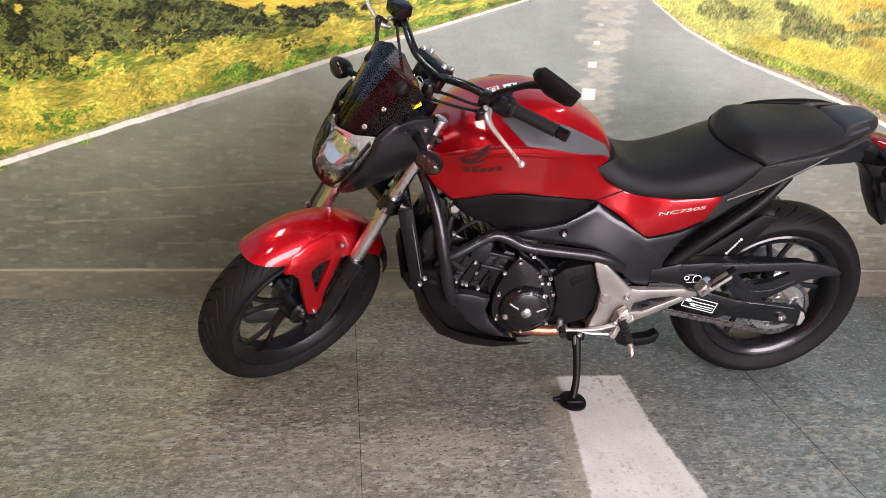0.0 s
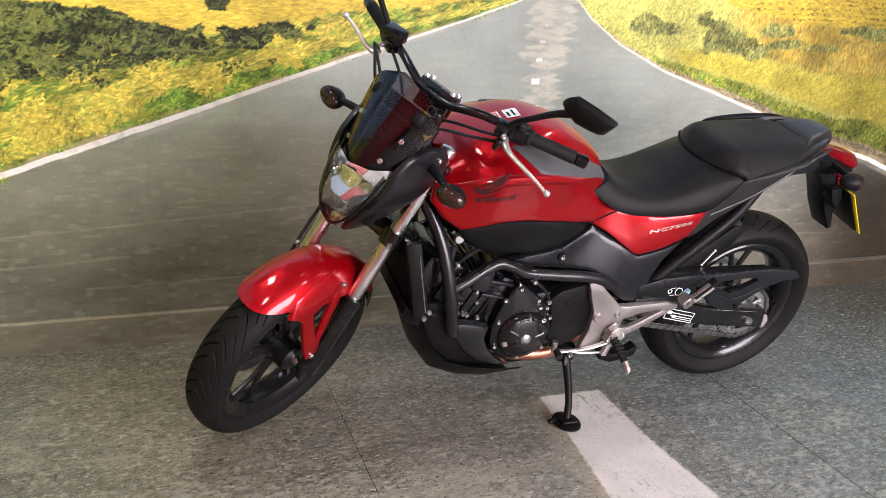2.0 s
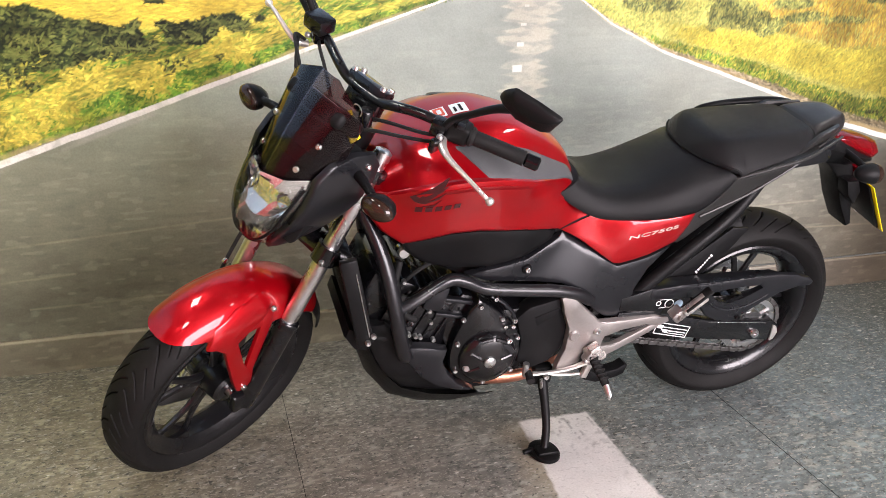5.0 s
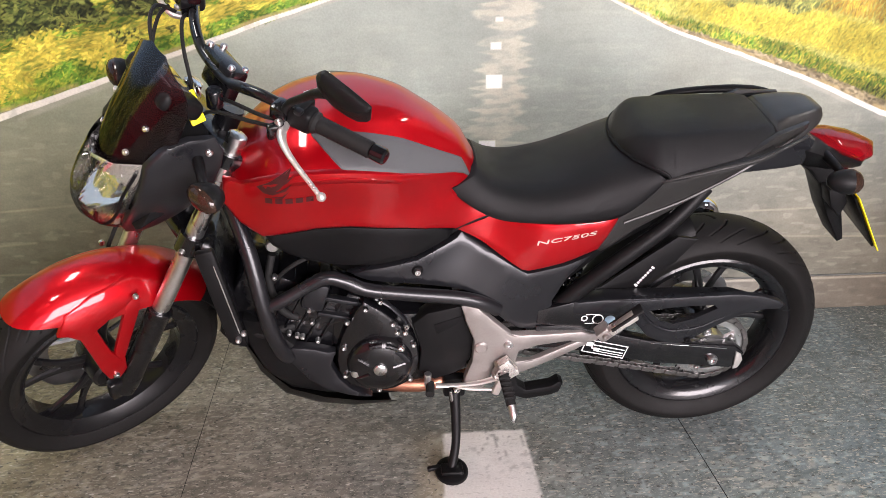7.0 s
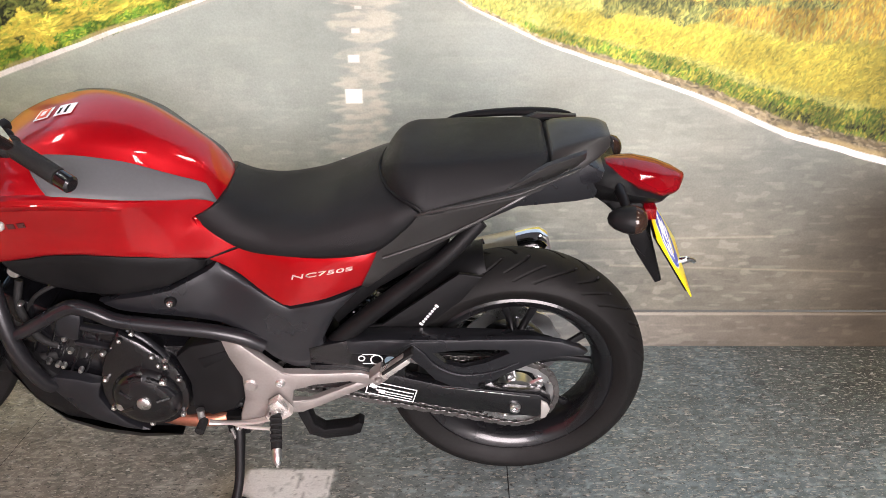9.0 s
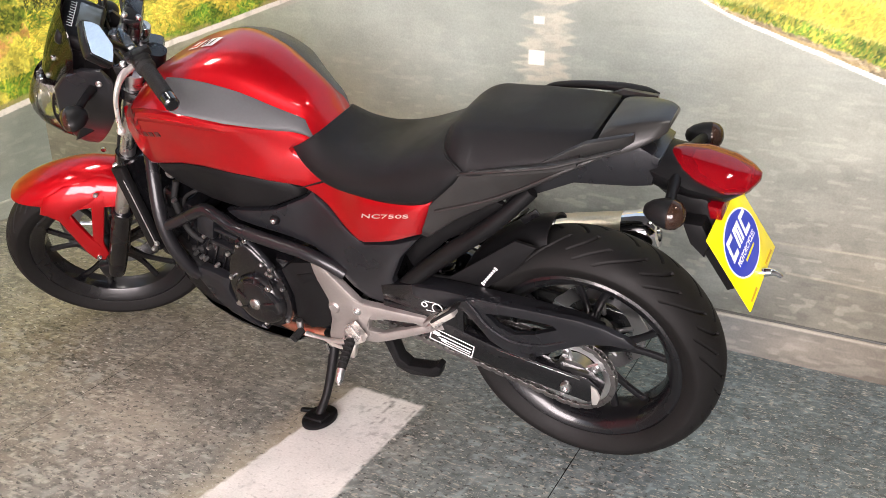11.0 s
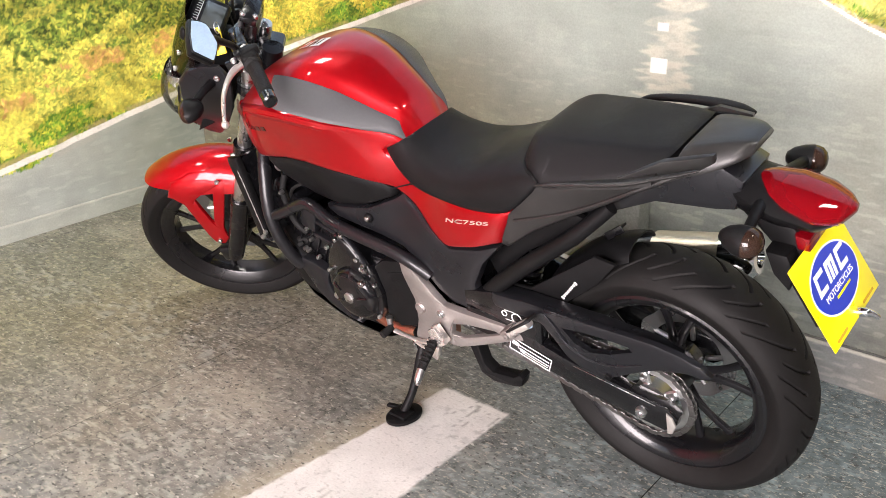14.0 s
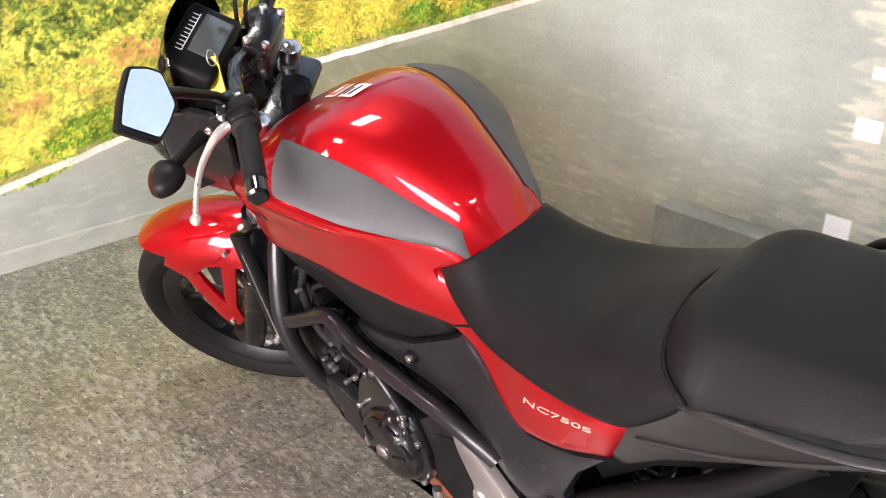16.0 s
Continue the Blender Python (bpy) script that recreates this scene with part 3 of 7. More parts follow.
    growth(img, us, vs, lambda u, v: (u < -1.2) * between(v + 0.05 * rag(u, v, 271, 9), lo(u) - 0.07, lo(u) + 0.01, 0.02) * smooth_step(0.0, 0.1, rag(u, v, 272, 8)), None, LEAF + OLIVE[:2], (0.009, 0.0036), 30000, 270, 0.4, 0.8, 13)
    growth(img, us, vs, lambda u, v: between(u + 0.04 * rag(u, v, 281, 30), -1.465, -1.395, 0.006) * (v > 1.155), (0.03, 0.035, 0.012), LEAF, (0.008, 0.004), 9000, 280, 0.6, 0.9)


def right_verge(img, us, vs):
    """Gravel, grass, shrubs and the field on the photo's right side of the road."""
    edge = lambda u: np.interp(u, RX, RZ)  # noqa: E731
    k = lambda u: np.clip((u + 0.2) / 1.6, 0.02, 2.0)  # noqa: E731
    side = lambda u: (u >= -0.2) * 1.0  # noqa: E731
    H = lambda u, v: (v - edge(u)) / k(u)  # noqa: E731
    field = lambda u: np.interp(u, (0.3, 0.5, 0.56, 0.9, 1.33), (1.34, 1.27, 1.234, 1.17, 1.15))  # noqa: E731
    growth(img, us, vs, lambda u, v: side(u) * smooth_step(0.03, 0.045, H(u, v)), (0.45, 0.44, 0.09), LIME, (0.008, 0.0028), 60000, 310, 1.1, 0.6, 6, 0.25)
    # warm dry grass farther up
    growth(img, us, vs, lambda u, v: side(u) * smooth_step(0.33, 0.50, H(u, v) + 0.10 * rag(u, v, 321, 4)) * smooth_step(0.45, 0.95, u), (0.40, 0.28, 0.035), RUST + LIME[1:2], (0.012, 0.003), 70000, 320, 1.3, 0.35, 8, 0.4)
    growth(img, us, vs, lambda u, v: side(u) * between(H(u, v) + 0.03 * rag(u, v, 326, 5), 0.20, 0.36, 0.04) * smooth_step(0.2, 0.5, u), (0.50, 0.42, 0.045), [(0.58, 0.47, 0.045), (0.50, 0.42, 0.045), (0.42, 0.38, 0.05), (0.62, 0.52, 0.06), (0.34, 0.33, 0.045)], (0.009, 0.0028), 40000, 325, 0.9, 0.6, 8, 0.25)
    # green grass along the line
    growth(img, us, vs, lambda u, v: side(u) * between(H(u, v) + 0.08 * rag(u, v, 331, 7), 0.055, 0.155, 0.02) * smooth_step(0.05, 0.55, u), (0.20, 0.24, 0.035), GREEN + OLIVE, (0.008, 0.0028), 70000, 330, 1.1, 0.5, 10, 0.35)
    growth(img, us, vs, lambda u, v: smooth_step(0.8, 1.2, u) * between(H(u, v) + 0.08 * rag(u, v, 336, 7), 0.03, 0.12, 0.02) * smooth_step(-0.06, 0.08, rag(u, v, 337, 8)), (0.09, 0.10, 0.02), LEAF + OLIVE[:2], (0.009, 0.003), 40000, 335, 1.2, 0.5, 10, 0.4)
    growth(img, us, vs, lambda u, v: side(u) * between(H(u, v), 0.025, 0.065, 0.016), (0.30, 0.24, 0.14), [(0.38, 0.31, 0.18), (0.24, 0.19, 0.11), (0.15, 0.13, 0.08), (0.46, 0.38, 0.24)], (0.010, 0.004), 26000, 340, -0.5, 0.4, 12, 0.3)
    # shrubs and reeds
    spots = ((0.17, 1.150, 0.050, 0.026), (0.26, 1.135, 0.060, 0.020), (0.50, 1.11, 0.080, 0.065), (0.44, 1.165, 0.040, 0.035), (0.60, 1.085, 0.090, 0.045), (0.68, 1.06, 0.080, 0.030), (0.78, 1.135, 0.085, 0.024), (0.85, 1.085, 0.100, 0.020), (1.00, 1.07, 0.120, 0.020), (1.20, 1.145, 0.090, 0.018), (1.33, 1.13, 0.080, 0.022), (1.45, 1.09, 0.100, 0.035))

    def shrubs(u, v):
        d = np.full(np.shape(u), 9.0)
        for a, b, ra, rb in spots:
            d = np.minimum(d, ((u - a) / ra) ** 2 + ((v - b) / rb) ** 2)
        return side(u) * smooth_step(1.7, 0.1, d + 3.4 * rag(u, v, 351, 12, 22)) * 0.9

    # the gold field with its rows of dark tufts
    top = lambda u, v: side(u) * smooth_step(-0.01, 0.01, v - field(u) + 0.02 * rag(u, v, 371, 5))  # noqa: E731
    growth(img, us, vs, top, (0.60, 0.43, 0.03), GOLD, (0.014, 0.0035), 26000, 370, 0.0, 0.25, 5, 0.15)
    growth(img, us, vs, lambda u, v: top(u, v) * (np.abs(((v - 1.12) * 46 + 0.5 * np.sin(u * 5)) % 1 - 0.5) < 0.20), None, [(0.26, 0.19, 0.03), (0.36, 0.25, 0.03), (0.18, 0.14, 0.03)], (0.0075, 0.003), 9000, 380, -0.35, 0.4)
    growth(img, us, vs, shrubs, (0.17, 0.18, 0.055), SHRUB, (0.009, 0.0028), 80000, 350, 1.3, 0.5, 16, 0.45)


def back_wall_print(us, vs):
    uu, vv = np.meshgrid(us, vs, indexing="ij")
    far = smooth_step(0.25, 1.15, vv)
    img = asphalt(uu, vv, 0.07, 0.02, 3, 0.4) * (0.9 + 0.2 * fractal(uu * 60, vv * 160, 62, 3))[..., None] * (1 - far)[..., None] + asphalt(uu, vv, 0.30, 0.06, 60, 0.12) * (0.94 + 0.12 * fractal(uu * 14, vv * 90, 61, 3))[..., None] * far[..., None]
    img *= (0.95 + 0.95 * far)[..., None]
    blend(img, far * 0.45, (0.28, 0.315, 0.285))
    sweep = fractal(uu * 1.3 + vv * 2.2, vv * 3.0, 80, 3)
    img *= (1 + 0.35 * (sweep - 0.5))[..., None]
    # repaired strip and dashes along the middle of the road
    mid = -0.345 + 0.105 * vv
    ragged = 0.075 * (value_noise(uu * 6, vv * 90, 90) - 0.5) + 0.06 * (value_noise(uu * 3, vv * 30, 91) - 0.5)
    strip = smooth_step(0.085, 0.055, np.abs(uu - mid) + ragged) * smooth_step(0.5, 0.75, vv + 0.25 * (fractal(uu * 8, vv * 25, 92) - 0.5))
    strip *= 0.35 + 0.65 * smooth_step(0.3, 0.6, fractal(uu * 20, vv * 70, 93))
    blend(img, strip * 0.70, (0.45, 0.42, 0.36))
    for cx, cz, w, h in ((-0.285, 0.82, 0.050, 0.042), (-0.281, 0.93, 0.032, 0.022), (-0.272, 1.01, 0.024, 0.014), (-0.262, 1.075, 0.02, 0.010), (-0.253, 1.135, 0.016, 0.008), (-0.304, 0.606, 0.052, 0.050)):
        q = smooth_step(1.12, 0.9, np.maximum(np.abs(uu - cx) / (w / 2), np.abs(vv - cz) / (h / 2)))
        blend(img, q * smooth_step(1.3, 0.8, cz), (0.74, 0.73, 0.70))
    # tar cracks and long pale scratches on the near road
    for k, (x0, x1, z0, sl) in enumerate(((-2.3, -1.75, 0.30, 0.05), (-1.9, -1.2, 0.22, 0.02), (-2.2, -0.9, 0.41, 0.07), (0.5, 1.4, 0.28, -0.03), (0.2, 1.0, 0.36, 0.02))):
        s = smooth_step(0.006, 0.0, np.abs(vv - z0 - sl * (uu - x0))) * ((uu > x0) & (uu < x1)) * fractal(uu * 9, vv * 60, 110 + k)
        blend(img, s * 0.6, (0.40, 0.37, 0.29))
    streaks = smooth_step(0.60, 0.80, value_noise(uu * 7, vv * 130, 130)) * smooth_step(0.45, 0.7, fractal(uu * 3, vv * 6, 131)) * (uu > -0.1)
    blend(img, streaks * 0.12, (0.10, 0.11, 0.105))
    # olive, darker tarmac on the left
    img *= 1 - smooth_step(-0.7, -1.6, uu)[..., None] * np.array((0.16, 0.14, 0.26))
    # the tarmac's shade towards the near corner, darker and browner, put into the print
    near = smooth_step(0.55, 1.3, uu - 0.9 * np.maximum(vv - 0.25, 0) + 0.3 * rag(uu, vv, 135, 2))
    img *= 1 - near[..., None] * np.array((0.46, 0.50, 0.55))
    # paler up the right of the road, darker again at its end
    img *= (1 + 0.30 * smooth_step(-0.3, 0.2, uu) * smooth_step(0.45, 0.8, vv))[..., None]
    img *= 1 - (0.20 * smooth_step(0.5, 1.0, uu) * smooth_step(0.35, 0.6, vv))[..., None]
    # paler patch on the left of the road
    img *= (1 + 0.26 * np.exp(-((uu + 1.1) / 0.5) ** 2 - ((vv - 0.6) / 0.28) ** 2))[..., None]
    # print brightened behind the bike to offset the shadow it casts there
    shadow_lift = np.exp(-((uu + 0.30) / 0.70) ** 2 - ((vv - 0.48) / 0.26) ** 2)
    img *= (1 + 1.0 * shadow_lift)[..., None]
    # slightly darker on the upper right
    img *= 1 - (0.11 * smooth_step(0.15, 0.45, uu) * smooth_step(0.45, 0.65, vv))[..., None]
    # deeper shade of the same low corner, also put into the print
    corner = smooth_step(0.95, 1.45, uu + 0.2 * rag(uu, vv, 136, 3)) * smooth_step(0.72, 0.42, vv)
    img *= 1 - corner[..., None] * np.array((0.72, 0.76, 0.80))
    # paler patch higher up on the left
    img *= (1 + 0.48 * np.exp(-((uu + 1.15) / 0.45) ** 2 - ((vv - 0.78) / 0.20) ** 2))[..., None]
    # second brightening against the bike's shadow, behind the tank
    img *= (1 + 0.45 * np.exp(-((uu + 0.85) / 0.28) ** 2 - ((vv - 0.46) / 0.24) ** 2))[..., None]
    img *= np.array((0.98, 1.0, 0.94))
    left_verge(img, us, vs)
    right_verge(img, us, vs)
    # the print darkens towards its right side, some vignetting put into the colour
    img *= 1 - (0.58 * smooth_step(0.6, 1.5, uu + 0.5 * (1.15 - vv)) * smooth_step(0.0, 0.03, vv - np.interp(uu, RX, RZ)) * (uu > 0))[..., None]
    # the print's colours are a little faded
    hi = img.max(axis=-1)
    fade = 0.03 * smooth_step(0.4, 0.75, (hi - img.min(axis=-1)) / np.maximum(hi, 1e-4))[..., None]
    img += fade * (img @ np.array((0.3, 0.6, 0.1)))[..., None] - fade * img
    edge = lambda u: np.where(u < -0.2, np.interp(u, LX, LZ), np.interp(u, RX, RZ))  # noqa: E731
    width = lambda u: 0.005 + 0.017 * np.clip(np.abs(u + 0.2) / 1.6, 0, 1)  # noqa: E731
    edge_line(img, us, vs, edge, width, 200)
    blend(img, smooth_step(1.30, 1.37, vv + 0.04 * rag(uu, vv, 210, 5)), (0.27, 0.38, 0.50))
    return img


def side_wall_print(us, vs):
    uu, vv = np.meshgrid(us, vs, indexing="ij")
    img = asphalt(uu, vv, 0.09, 0.02, 140, 0.35) * 1.9
    blend(img, np.full(uu.shape, 0.55), (0.38, 0.43, 0.385))
    # darker towards the back corner
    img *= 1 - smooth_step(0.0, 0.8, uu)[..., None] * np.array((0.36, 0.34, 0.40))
    edge = lambda u: np.interp(u, SY, SZ)  # noqa: E731
    width = lambda u: 0.026 + 0 * u  # noqa: E731
    H = lambda u, v: v - edge(u)  # noqa: E731
    lushy = [(0.52, 0.47, 0.08), (0.60, 0.52, 0.08), (0.40, 0.39, 0.07), (0.27, 0.31, 0.06), (0.66, 0.58, 0.10), (0.18, 0.23, 0.04)]
    leafy = [(0.12, 0.19, 0.03), (0.20, 0.27, 0.04), (0.32, 0.36, 0.06), (0.07, 0.11, 0.02), (0.48, 0.46, 0.07), (0.05, 0.08, 0.02)]
    growth(img, us, vs, lambda u, v: smooth_step(0.020, 0.030, H(u, v)), (0.42, 0.39, 0.07), lushy, (0.011, 0.005), 46000, 400, 0.5, 0.9, 8)
    growth(img, us, vs, lambda u, v: between(H(u, v) + 0.10 * rag(u, v, 411, 5), 0.02, 0.13, 0.015), (0.16, 0.24, 0.03), [(0.10, 0.22, 0.02), (0.16, 0.30, 0.03), (0.07, 0.15, 0.02), (0.28, 0.36, 0.04), (0.5, 0.48, 0.05)], (0.011, 0.0045), 50000, 410, 0.9, 0.8, 9)
    growth(img, us, vs, lambda u, v: between(H(u, v), 0.05, 0.28, 0.03) * smooth_step(0.02, 0.14, rag(u, v, 421, 7)), None, lushy[:3], (0.011, 0.0055), 30000, 420, 0.5, 1.0)
    growth(img, us, vs, lambda u, v: between(H(u, v) + 0.06 * rag(u, v, 431, 7), 0.22, 0.32, 0.03) * smooth_step(0.0, 0.12, rag(u, v, 432, 9)), (0.48, 0.30, 0.08), [(0.52, 0.28, 0.10), (0.60, 0.40, 0.10), (0.40, 0.30, 0.07)], (0.012, 0.006), 12000, 430, 0.8, 0.8)
    growth(img, us, vs, lambda u, v: smooth_step(0.28, 0.36, H(u, v) + 0.12 * rag(u, v, 441, 6)) * smooth_step(-0.06, 0.04, rag(u, v, 442, 8)), (0.11, 0.15, 0.03), leafy, (0.012, 0.0055), 70000, 440, 0.3, 1.0, 14)
    edge_line(img, us, vs, edge, width, 300)
    blend(img, smooth_step(1.40, 1.52, vv), (0.30, 0.42, 0.56))
    return img


def span(lo, hi, step):
    return np.linspace(lo, hi, int(round((hi - lo) / step)) + 1)


def structure(ob, label, category="wall"):
    return tagged(ob, label, category, kind="structure")


# walls have a body behind the print
def wall_body(name, size, centre, material=PLASTER):
    bm = bmesh.new()
    block(bm, size, Matrix.Translation(centre), 0.004)
    return finish(name, bm, material)


back = structure(wall_body("wall_back", (RIGHT_X - LEFT_X + 0.4, 0.2, TOP_Z), ((LEFT_X + RIGHT_X) / 2, BACK_Y + 0.104, TOP_Z / 2)), "showroom wall covered with a printed photo of a country road")
# red where unseen, added for the red reflections in screen and headlamp
left_wall = structure(wall_body("wall_left", (0.2, BACK_Y - FRONT_Y, TOP_Z), (LEFT_X - 0.104, (BACK_Y + FRONT_Y) / 2, TOP_Z / 2), RED_WALL), "showroom side wall partly covered with the road print, its unseen part red for reflections")
structure(wall_body("wall_right", (0.2, BACK_Y - FRONT_Y, TOP_Z), (RIGHT_X + 0.1, (BACK_Y + FRONT_Y) / 2, TOP_Z / 2)), "plain grey painted wall closing the showroom")
# unseen wall, added to keep light off the bay's right end
structure(wall_body("wall_shade_block", (0.15, BACK_Y + 0.04, TOP_Z), (2.0, (BACK_Y - 0.04) / 2, TOP_Z / 2)), "unseen plain grey wall added to shade the display bay's right end")
structure(wall_body("ceiling", (RIGHT_X - LEFT_X + 0.4, BACK_Y - FRONT_Y + 0.2, 0.15), ((LEFT_X + RIGHT_X) / 2, (BACK_Y + FRONT_Y) / 2, TOP_Z + 0.075), CEIL), "plain dark grey ceiling", "ceiling")
# assumed, unseen piers and beam round the open shopfront
structure(wall_body("wall_front", (0.6, 0.2, TOP_Z), (LEFT_X + 0.3, FRONT_Y - 0.1, TOP_Z / 2)), "plain grey pier beside the open shopfront")
structure(wall_body("wall_front", (1.6, 0.2, TOP_Z), (RIGHT_X - 0.8, FRONT_Y - 0.1, TOP_Z / 2)), "plain grey pier beside the open shopfront")
structure(wall_body("beam_front", (RIGHT_X - LEFT_X - 2.2, 0.2, 0.2), ((LEFT_X + 0.6 + RIGHT_X - 1.6) / 2, FRONT_Y - 0.1, TOP_Z - 0.1)), "grey beam over the open shopfront", "beam")

# the wall prints: fine where the camera looks, coarser outside
PRINTS = (
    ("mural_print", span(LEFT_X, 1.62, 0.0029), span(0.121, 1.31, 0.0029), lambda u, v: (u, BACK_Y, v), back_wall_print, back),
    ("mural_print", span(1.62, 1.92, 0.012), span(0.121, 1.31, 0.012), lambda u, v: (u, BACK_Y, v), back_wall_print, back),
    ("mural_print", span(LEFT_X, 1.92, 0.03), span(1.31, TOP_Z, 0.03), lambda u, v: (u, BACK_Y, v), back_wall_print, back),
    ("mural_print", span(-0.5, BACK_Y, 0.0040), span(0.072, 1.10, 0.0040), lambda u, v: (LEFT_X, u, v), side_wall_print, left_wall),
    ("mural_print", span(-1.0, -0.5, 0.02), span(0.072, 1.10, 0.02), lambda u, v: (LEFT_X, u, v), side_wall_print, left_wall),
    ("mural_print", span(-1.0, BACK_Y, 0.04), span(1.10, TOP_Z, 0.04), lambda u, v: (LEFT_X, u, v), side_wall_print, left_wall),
)
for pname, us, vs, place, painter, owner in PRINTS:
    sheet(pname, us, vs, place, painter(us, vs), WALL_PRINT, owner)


def skirting(name, us, prof, place, seed, tone):
    """A low board along a wall's foot, covered with the road print. prof: (out from the wall, height)."""
    ks = np.arange(len(prof))
    o, h = np.array([p[0] for p in prof]), np.array([p[1] for p in prof])
    uu, kk = np.meshgrid(us, ks, indexing="ij")
    img = asphalt(uu, h[kk], 0.07, 0.02, seed, 0.4) * tone
    if seed == 144:
        blend(img, np.full(uu.shape, 0.6), (0.38, 0.43, 0.385))
        # darker towards the back corner, like the print above it
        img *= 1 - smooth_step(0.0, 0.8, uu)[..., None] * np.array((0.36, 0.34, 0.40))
    # top lip coloured paler, for the light that its edge catches
    lip = kk >= len(prof) - 4
    blend(img, lip * (0.42 if seed == 3 else 0.3), (0.50, 0.47, 0.40))
    if seed == 3:
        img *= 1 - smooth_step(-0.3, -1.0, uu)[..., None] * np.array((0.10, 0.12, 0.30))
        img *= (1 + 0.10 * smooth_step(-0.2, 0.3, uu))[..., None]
        # shade at the right end, put into the board's colour
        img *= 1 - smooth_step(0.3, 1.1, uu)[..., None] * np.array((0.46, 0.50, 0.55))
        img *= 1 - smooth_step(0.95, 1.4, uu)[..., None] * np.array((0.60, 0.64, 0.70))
    return sheet(name, us, ks, lambda u, k: place(u, o[k.astype(int)], h[k.astype(int)]), img, WALL_PRINT)


BOARD = [(0.009, z) for z in np.linspace(0.0, 0.114, 22)] + [(0.0075, 0.1175), (0.004, 0.1195), (-0.004, 0.1195)]
LOWB = [(0.007, z) for z in np.linspace(0.0, 0.070, 15)] + [(0.0055, 0.073), (0.003, 0.0745), (-0.004, 0.0745)]
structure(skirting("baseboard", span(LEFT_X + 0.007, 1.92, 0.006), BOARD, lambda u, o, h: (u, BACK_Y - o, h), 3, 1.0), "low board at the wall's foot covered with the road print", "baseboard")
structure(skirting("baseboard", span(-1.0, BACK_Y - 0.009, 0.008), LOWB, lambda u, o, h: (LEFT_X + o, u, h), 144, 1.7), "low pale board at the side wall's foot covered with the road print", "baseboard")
bm = bmesh.new()
block(bm, (2.22, 0.006, 0.006), Matrix.Translation((0.81, BACK_Y - 0.002, 0.1230)), 0.001)
structure(finish("trim", bm, SKIRT), "thin dark joint above the low board", "trim")

# ---- the floor ----
bm = bmesh.new()
block(bm, (RIGHT_X - LEFT_X + 0.2, BACK_Y - FRONT_Y + 0.2, 0.1), Matrix.Translation(((LEFT_X + RIGHT_X) / 2, (BACK_Y + FRONT_Y) / 2, -0.0545)), 0.002)
floor = structure(finish("floor", bm, DEEP), "showroom floor covered with printed vinyl sheets", "floor")


def floor_print(us, vs):
    uu, vv = np.meshgrid(us, vs, indexing="ij")
    img = asphalt(uu, vv, 0.030, 0.016, 400)
    cool = smooth_step(-1.25, 0.1, uu + 0.5 * (fractal(uu * 1.5, vv * 1.5, 420) - 0.5))
    img *= 1 + cool[..., None] * np.array((-0.26, -0.02, 0.20))
    shade = fractal(uu * 1.1, vv * 1.6, 430, 3)
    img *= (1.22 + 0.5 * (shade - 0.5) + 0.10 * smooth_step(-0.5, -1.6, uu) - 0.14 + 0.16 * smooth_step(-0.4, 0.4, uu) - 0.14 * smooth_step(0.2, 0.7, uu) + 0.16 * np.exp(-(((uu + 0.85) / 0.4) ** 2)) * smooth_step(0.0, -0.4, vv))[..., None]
    img *= np.array((1.02, 0.99, 0.945))
    img *= 1 - smooth_step(-0.9, -1.7, uu + 0.25 * (0.3 - vv))[..., None] * np.array((0.02, 0.03, 0.20))
    pale = smooth_step(0.55, 0.8, fractal(uu * 2.2, vv * 7, 440)) * (1 - cool)
    blend(img, pale * 0.5, (0.42, 0.385, 0.31))
    specks = smooth_step(0.80, 0.9, value_noise(uu / 0.011, vv / 0.009, 450))
    blend(img, specks * 0.45, (0.40, 0.40, 0.36))
    # loose chippings in drifts, pale on one flank, painted shadow on the other
    drift = smooth_step(0.46, 0.66, fractal(uu * 3.2, vv * 4.5, 452, 3)) * smooth_step(0.15, -0.2, vv)
    chip = lambda u, v: smooth_step(0.66, 0.80, value_noise(u / 0.026, v / 0.017, 453))  # noqa: E731
    blend(img, drift * chip(uu, vv - 0.009) * 0.55, (0.045, 0.048, 0.043))
    blend(img, drift * chip(uu, vv) * 0.50, (0.46, 0.455, 0.40))
    pits = smooth_step(0.78, 0.9, value_noise(uu / 0.012, vv / 0.010, 460))
    blend(img, pits * 0.6, (0.05, 0.055, 0.05))
    # shade of the back right corner, put into the floor colour
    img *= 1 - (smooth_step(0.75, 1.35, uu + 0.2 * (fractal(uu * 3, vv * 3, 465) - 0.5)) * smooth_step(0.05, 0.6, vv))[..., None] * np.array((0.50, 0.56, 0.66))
    # paler around the stripe, darker towards the right
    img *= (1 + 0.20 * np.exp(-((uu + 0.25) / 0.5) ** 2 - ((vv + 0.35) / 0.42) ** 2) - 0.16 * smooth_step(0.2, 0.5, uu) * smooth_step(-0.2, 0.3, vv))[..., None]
    # the white stripe, worn, with a warm ragged margin on one side
    lo = np.interp(vv, (-2.6, -0.54, -0.18, 0.13), (-0.82, -0.575, -0.53, -0.505))
    hi = np.interp(vv, (-2.6, -0.54, -0.18, 0.13), (-0.22, -0.27, -0.292, -0.288))
    e = 0.010 * (fractal(uu * 60, vv * 60, 470) - 0.5)
    margin = smooth_step(0.11, 0.0, lo - uu + 0.10 * (fractal(uu * 16, vv * 16, 480) - 0.5)) * (uu < lo + 0.01) * smooth_step(0.18, 0.05, vv)
    blend(img, margin * 0.5, (0.42, 0.36, 0.25))
